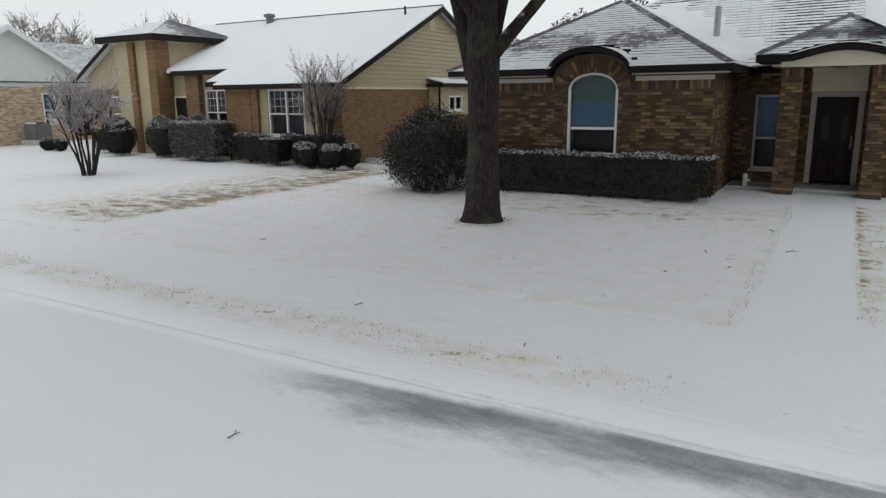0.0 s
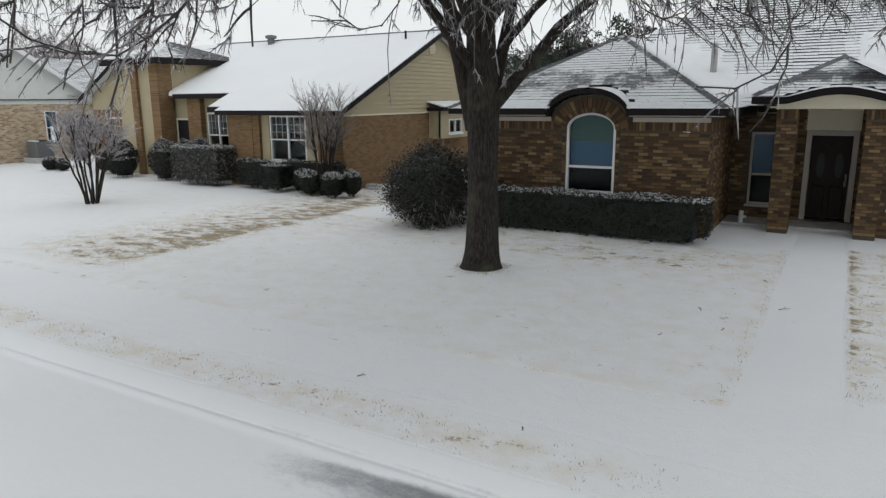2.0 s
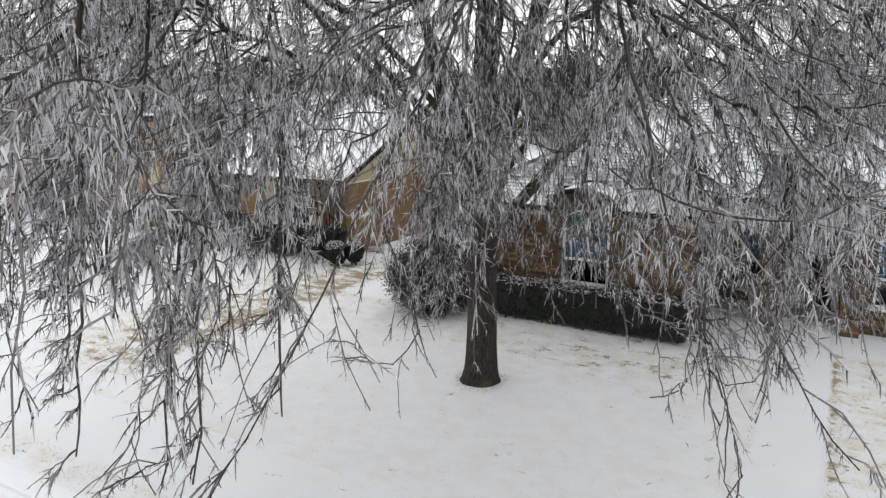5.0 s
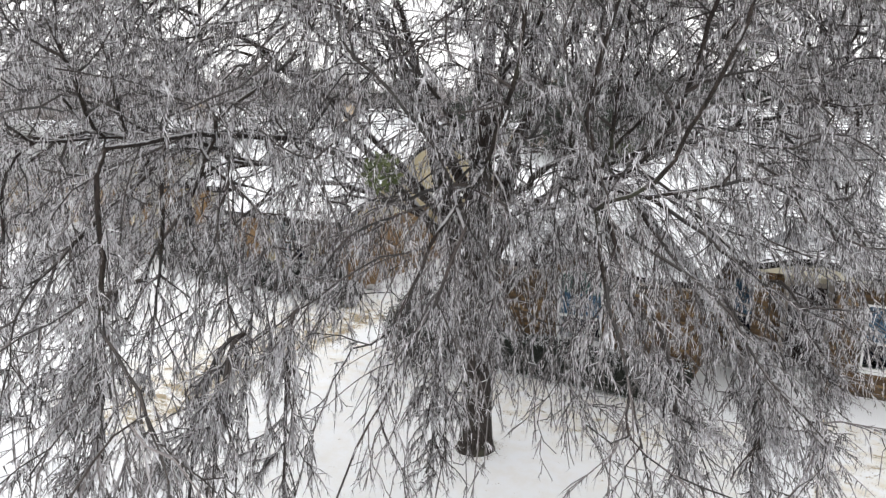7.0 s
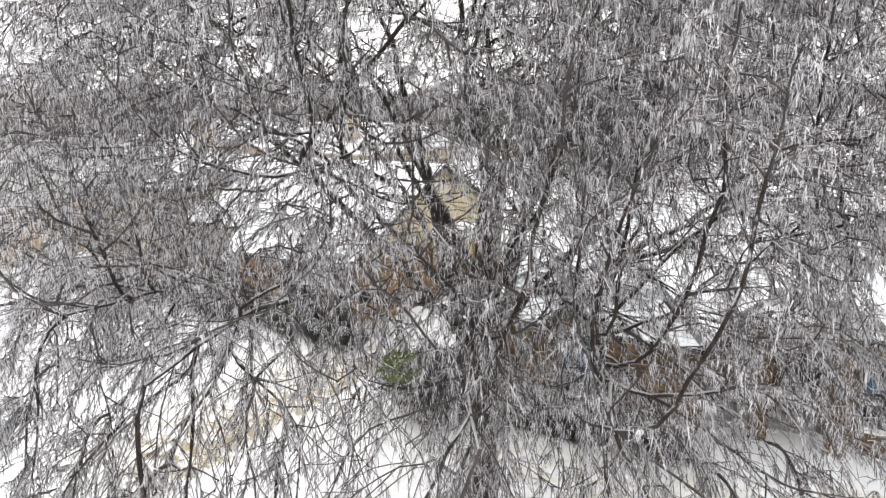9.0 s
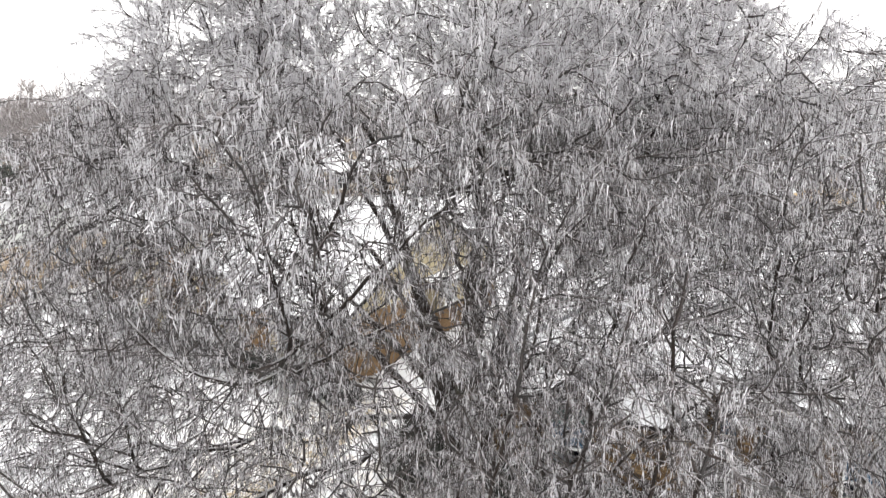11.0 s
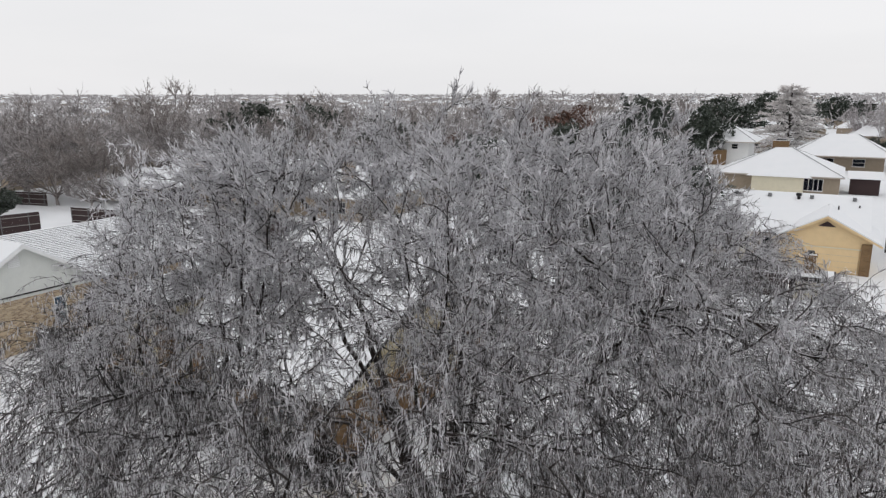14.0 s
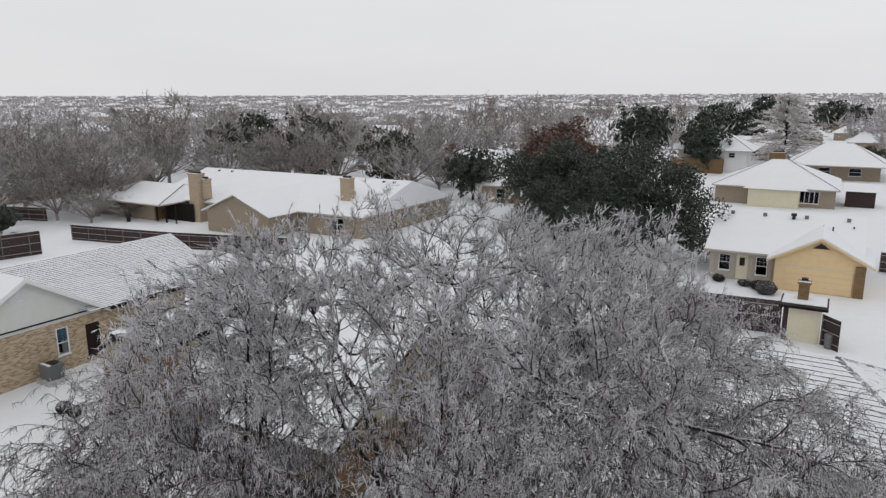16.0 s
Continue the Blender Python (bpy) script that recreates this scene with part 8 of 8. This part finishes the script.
for i, (x, y, w, d, h, ax) in enumerate(((-112, 74, 16, 12, 5.2, "x"), (-96, 92, 14, 11, 5.4, "y"), (-60, 122, 16, 12, 5.4, "x"), (-40, 96, 12, 9, 4.6, "x"), (-120, 130, 16, 12, 5.4, "x"), (-20, 190, 18, 12, 5.6, "x"), (-75, 150, 18, 12, 5.6, "y"), (-110, 60, 10, 9, 4.8, "y"), (-55, 190, 16, 12, 5.4, "x"))):
    h_ob = thing("neighbour_house", (x, y, 0), "low brick house half hidden by trees under a snowy roof", "house", "houses among the trees")
    house_body(h_ob, x - w / 2, x + w / 2, y - d / 2, y + d / 2, 2.6, BEIGE_X, BEIGE_X, [(x - 3, x - 1.5, 0.8, 2.2), (x + 1.5, x + 3, 0.8, 2.2)])
    window(h_ob, "x", x - 3, x - 1.5, y - d / 2, 1, 0.8, 2.2, 0.5)
    window(h_ob, "x", x + 1.5, x + 3, y - d / 2, 1, 0.8, 2.2, 0.5)
    roof_on(h_ob, x - w / 2, x + w / 2, y - d / 2, y + d / 2, 2.65, h, ax, 0.0 if i % 2 else 4.0)

# trees behind the houses
OAKS = [(-15.0, 68.5, 12.4, 7.2), (-29.8, 77.9, 12.6, 7.5), (-22.5, 82.0, 12.4, 7.0), (-37.1, 150.1, 14.3, 7.9), (-30.9, 225.7, 14.2, 12.9), (-2.3, 342.3, 14.3, 13.3), (-35.2, 414.4, 16.5, 13.7), (-94.3, 94.2, 13.2, 8.4),
        (-82.2, 97.7, 12.8, 8.0), (-68.1, 100.6, 10.5, 7.4), (-21.5, 74.0, 8.6, 5.0), (6.1, 172.9, 5.3, 3.6), (-81.0, 41.0, 4.0, 3.8), (-24, 150, 12.5, 7.0), (-12, 236, 13.5, 9), (-47, 92, 8.5, 5.0), (-25.5, 70, 8.8, 5.4), (-18.5, 63, 7.4, 4.6), (-33, 86, 9.5, 6), (-48, 205, 13, 9)]
BARES = [(-101.8, 56.5, 13.8, 6.2), (-107.5, 67.0, 14.5, 6.5), (-92.7, 63.3, 8.7, 7.1), (-102.8, 82.0, 16.5, 7.6), (-113.3, 109.9, 15.3, 7.5), (-98.9, 117.5, 14.9, 9.0), (-141.1, 208.0, 11.6, 10),
         (-88.5, 176.3, 16.4, 7.2), (-106.1, 267.0, 18.0, 14), (-146.5, 107.4, 14.2, 8.2), (-160.6, 84.9, 11.7, 6.3), (-111.7, 190.3, 12.0, 8.1), 
         (-165.6, 149.2, 14.8, 10.4), (-92.5, 299.1, 15.8, 11.1), (-79.1, 56.4, 3.0, 2.6), (-57, 99, 8, 5), (-125, 85, 13, 7), (-72, 112, 12, 7), (-50, 240, 14, 10), (-120, 160, 13, 8), (-118, 66, 12, 7), (-96, 74, 12, 6.5), (-128, 100, 13, 7.5), (-86, 108, 12.5, 7),
         (-110, 140, 13, 8), (-135, 130, 13, 8), (-66, 132, 12, 7), (-52, 130, 12.5, 7), (-80, 140, 13, 8), (-100, 215, 13, 9), (-64, 170, 13, 8), (-130, 62, 12, 6.5), (-91, 45, 10, 5.5), (-96, 53, 12.5, 6.5), (-85.5, 51, 8.5, 4.6), (-90, 84, 12, 7), (-84, 90, 12, 6.5), (-84, 55.5, 10.5, 6.0), (-93, 57, 13.5, 7.0), (-80, 52, 5.0, 3.4), (-77, 86, 11.5, 6.5), (-60, 95, 10.5, 6.5), (-73, 92, 12, 7)]


def spread_out(kinds, spots, base_h, base_r, group, seed):
    rng = np.random.default_rng(seed)
    for i, (x, y, h, r) in enumerate(spots):
        source = kinds[i % len(kinds)]
        m = Matrix.LocRotScale((x, y, float(ground_height(np.array([x]), np.array([y]))[0])), Euler((0, 0, rng.uniform(0, 6.28))), (r / base_r, r / base_r, h / base_h))
        if i < len(kinds):
            source.matrix_basis = m
            tagged(source, group=group)
        else:
            made = copy_thing(source, pose(0, 0, 0))
            made.matrix_basis = m


far_off = lambda spot: math.hypot(spot[0], spot[1]) > 140
oaks = [leafy_tree("live_oak", 31 + i, 10.0, 7.0, 6.6, EVERGREEN, "broad dark evergreen tree lightly dusted with ice", 300, 78, 0.135) for i in range(2)]
close_by = lambda spot: spot[1] < 90 and spot[0] > -40
spread_out(oaks, [o for o in OAKS if close_by(o)], 10.0, 7.0, "evergreens behind the houses", 2)
oaks = [leafy_tree("live_oak", 35, 10.0, 7.0, 6.6, EVERGREEN, "dark evergreen tree far behind the roofs", 230, 34, 0.29)]
spread_out(oaks, [o for o in OAKS if not close_by(o)], 10.0, 7.0, "evergreens behind the houses", 6)
rusts = [leafy_tree("brown_leaved_oak", 51, 12.0, 7.0, 6.6, RUST_LEAF, "oak still holding rust-brown leaves", 220, 34, 0.28)]
spread_out(rusts, [(-38.8, 112.0, 13.4, 7.2), (-58.0, 106.1, 8.0, 4.7), (-47, 118, 11, 5)], 12.0, 7.0, "brown oaks", 3)
bares = [bare_tree("bare_tree", 61 + i, 13.0, 7.0, BROWN_TWIG, m, lab, 0.66, 0.0, 0.05) for i, (m, lab) in enumerate(((BROWN_TWIG, "tall bare tree with fine brown-grey twigs"), (GREY_TWIG, "tall bare tree with frosted grey twigs"), (GREY_TWIG, "bare spreading tree whitened by ice")))]
spread_out(bares, [b for b in BARES if not far_off(b)], 13.0, 6.3, "bare trees behind the houses", 4)
bares = [bare_tree("bare_tree", 67 + i, 13.0, 7.0, BROWN_TWIG, m, "bare frosted tree far behind the roofs", 0.5, 0.0, 0.075) for i, m in enumerate((GREY_TWIG, BROWN_TWIG))]
spread_out(bares, [b for b in BARES if far_off(b)], 13.0, 6.3, "bare trees behind the houses", 7)
pale = [bare_tree("ice_white_tree", 71, 12.0, 7.0, GREY_TWIG, WHITE_TWIG, "bare tree turned white with ice", 0.9, 0.0, 0.045)]
spread_out(pale, [(6.0, 224.8, 12.5, 7.8), (-9.5, 33.5, 5.5, 3.2), (12, 200, 11, 7)], 12.0, 7.6, "white trees", 5)
cedar = conifer("icy_conifer", 81, 15.0, 9.6, FROST_LEAF, "tall conifer with level boughs whitened by ice")
cedar.matrix_basis = Matrix.LocRotScale((-10.9, 175.4, 0), Euler((0, 0, 0)), (1.15, 1.15, 1.12))

# far woods and roofs out to the horizon
rng = np.random.default_rng(91)
n = 11500
dist = 150 + 2700 * rng.uniform(0, 1, n) ** 1.7
ang = radians(30) + rng.uniform(-0.75, 0.72, n)
fx, fy = -dist * np.sin(ang), dist * np.cos(ang)
in_lane = ((fx > -26) & (fy < 250)) | ((fx > -92) & (fy < 92)) | ((fx > -20) & (fy < 330) & (rng.uniform(0, 1, n) < 0.7))
fx, fy, dist = fx[~in_lane], fy[~in_lane], dist[~in_lane]
n = len(fx)
fz = ground_height(fx, fy)
per = 9
root = np.repeat(np.column_stack([fx, fy, fz]), per, axis=0)
spread_r = np.repeat(rng.uniform(3.5, 8.5, n), per)
tall = np.repeat(rng.uniform(6, 10.5, n) * np.interp(dist, [150, 260, 600, 2000], [1.0, 0.95, 0.72, 0.6]), per)
inside = unit_random(rng, n * per) * (rng.uniform(0.1, 1, n * per) ** 0.5)[:, None]
start = root + np.column_stack([inside[:, 0] * spread_r, inside[:, 1] * spread_r, tall * (0.52 + 0.46 * inside[:, 2])])
way = unit_random(rng, n * per) * 0.6 + inside * 0.8 + np.array([[0, 0, 0.35]])
tip = start + way * (rng.uniform(0.9, 2.6, n * per))[:, None]
v, f = spikes(start, tip, np.repeat(0.085 + dist * 0.0006, per) * rng.uniform(0.6, 1.6, n * per))
tagged(new("far_woods", array_mesh("far_woods", v, f, HAZY_FAR_WOOD)), "far grey woods, frosted and paled for haze, stretching to the horizon", "trees", kind="stuff")
m = 420
dist = 210 + 2300 * rng.uniform(0, 1, m) ** 1.3
ang = radians(30) + rng.uniform(-0.75, 0.72, m)
hx, hy = -dist * np.sin(ang), dist * np.cos(ang)
hz = ground_height(hx, hy)
w, d, h = rng.uniform(6, 10, m), rng.uniform(5, 8, m), rng.uniform(2.4, 3.6, m)
verts, faces = [], []
corners = np.array([[-1, -1], [1, -1], [1, 1], [-1, 1]])
for i in range(m):
    k = len(verts)
    for c in corners:
        verts.append((hx[i] + c[0] * w[i], hy[i] + c[1] * d[i], hz[i] + h[i]))
    verts += [(hx[i] - w[i] * 0.5, hy[i], hz[i] + h[i] + 2.8), (hx[i] + w[i] * 0.5, hy[i], hz[i] + h[i] + 2.8)]
    faces += [(k, k + 1, k + 5, k + 4), (k + 2, k + 3, k + 4, k + 5), (k + 1, k + 2, k + 5, k + 5), (k + 3, k, k + 4, k + 4)]
far_roofs = Geo()
far_roofs.v, far_roofs.f = verts, [tuple(dict.fromkeys(q)) for q in faces]
tagged(new("far_roofs", far_roofs.mesh("far_roofs", SNOW)), "far snow-white roofs among the woods", "roofs", kind="stuff")
far_walls = Geo()
for i in range(m):
    far_walls.box(hx[i] - w[i] * 0.93, hx[i] + w[i] * 0.93, hy[i] - d[i] * 0.93, hy[i] + d[i] * 0.93, hz[i] - 0.5, hz[i] + h[i])
tagged(new("far_walls", far_walls.mesh("far_walls", BEIGE_X)), "far tan house walls among the woods", "walls", kind="stuff")


# ---- bricks of the brown house, laid last ----
bay_holes = [(ARCH[0] - 0.10, ARCH[1] + 0.10, ARCH[2] - 0.09, 2.9)]
joined = Geo()
made = 0
brick_meshes = {}
for u, zz, length, height in brick_spots(BAY_L, BAY_R, 0.08, 2.60, bay_holes):
    if u > -4.15 and zz > 0.85 and made < 300:
        key = (round(length, 2), round(height, 2))
        if key not in brick_meshes:
            g = Geo()
            brick_geo(g, "x", 0, 0, 0, key[0], key[1], -1)
            brick_meshes[key] = g.mesh("brick", BRICK_ONE)
        ob = new("brick", brick_meshes[key])
        ob.parent = bay_wall
        ob.location = (u, BAY_Y - 0.001, zz)
        made += 1
    else:
        brick_geo(joined, "x", u, BAY_Y - 0.001, zz, length, height, -1)
# soldier bricks round the arch, and headers up its sides
for i in range(23):
    a = math.pi * (i + 0.5) / 23
    for r0, r1 in ((0.005, 0.10),):
        c, s = math.cos(a), math.sin(a)
        width = 0.035
        inner_p = (mid_u - (half_u + r0) * c, 2.42 + (0.36 + r0) * s)
        outer_p = (mid_u - (half_u + r1) * c, 2.42 + (0.36 + r1) * s)
        tx, tz = s * width, c * width
        q = [(inner_p[0] - tx, inner_p[1] - tz), (inner_p[0] + tx, inner_p[1] + tz), (outer_p[0] + tx, outer_p[1] + tz), (outer_p[0] - tx, outer_p[1] - tz)]
        joined.add([(x, BAY_Y - 0.115, z) for x, z in q] + [(x, BAY_Y - 0.09, z) for x, z in q], [(0, 1, 2, 3), (0, 4, 5, 1), (1, 5, 6, 2), (2, 6, 7, 3), (3, 7, 4, 0)])
    c, s = math.cos(a), math.sin(a)
    inner_p, outer_p = (mid_u - (half_u + 0.115) * c, 2.42 + 0.475 * s), (mid_u - (half_u + 0.30) * c, 2.46 + 0.66 * s)
    tx, tz = s * 0.036, c * 0.036
    q = [(inner_p[0] - tx, inner_p[1] - tz), (inner_p[0] + tx, inner_p[1] + tz), (outer_p[0] + tx * 1.35, outer_p[1] + tz * 1.35), (outer_p[0] - tx * 1.35, outer_p[1] - tz * 1.35)]
    joined.add([(x, BAY_Y - 0.118, z) for x, z in q] + [(x, BAY_Y - 0.09, z) for x, z in q], [(0, 1, 2, 3), (0, 4, 5, 1), (1, 5, 6, 2), (2, 6, 7, 3), (3, 7, 4, 0)])
for side_u in (ARCH[0] - 0.095, ARCH[1] + 0.005):
    zz = ARCH[2] - 0.05
    while zz < 2.44:
        brick_geo(joined, "x", side_u, BAY_Y - 0.001, zz, 0.09, 0.062, -1, 0.016)
        zz += 0.073
for u, zz, length, height in brick_spots(BAY_Y + 0.0, IN_Y, 0.08, 2.60):
    brick_geo(joined, "y", u, BAY_R + 0.001, zz, length, height, 1)
for u, zz, length, height in brick_spots(BAY_R, -0.83, 0.08, 2.82, [(SIDE[0] - 0.03, SIDE[1] + 0.03, SIDE[2] - 0.07, SIDE[3] + 0.03)], soldier=False):
    brick_geo(joined, "x", u, IN_Y - 0.001, zz, length, height, -1)
for u, zz, length, height in brick_spots(0.31, 0.80, 0.08, 2.82, soldier=False):
    brick_geo(joined, "x", u, IN_Y - 0.001, zz, length, height, -1)
for u, zz, length, height in brick_spots(17.90, IN_Y, 0.08, 2.82, soldier=False):
    brick_geo(joined, "y", u, 0.799, zz, length, height, -1)
for u, zz, length, height in brick_spots(0.80, 4.0, 0.08, 2.70, [(RIGHT[0] - 0.03, RIGHT[1] + 0.03, RIGHT[2] - 0.07, RIGHT[3] + 0.03)]):
    brick_geo(joined, "x", u, 17.849, zz, length, height, -1)
part("bricks", joined, BRICK, brick_house, "proud brown and tan bricks")["kind"] = "stuff"
for ob, u in zip(pillar_obs, (-1.38, 0.36)):
    faces = Geo()
    for uu, zz, length, height in brick_spots(u, u + 0.42, 0.1, 2.83):
        brick_geo(faces, "x", uu, 17.449, zz, length, height, -1)
    for uu, zz, length, height in brick_spots(17.45, 17.87, 0.1, 2.83):
        brick_geo(faces, "y", uu, u - 0.001, zz, length, height, -1)
        brick_geo(faces, "y", uu, u + 0.421, zz, length, height, 1)
    part("bricks", faces, BRICK, ob)["kind"] = "stuff"
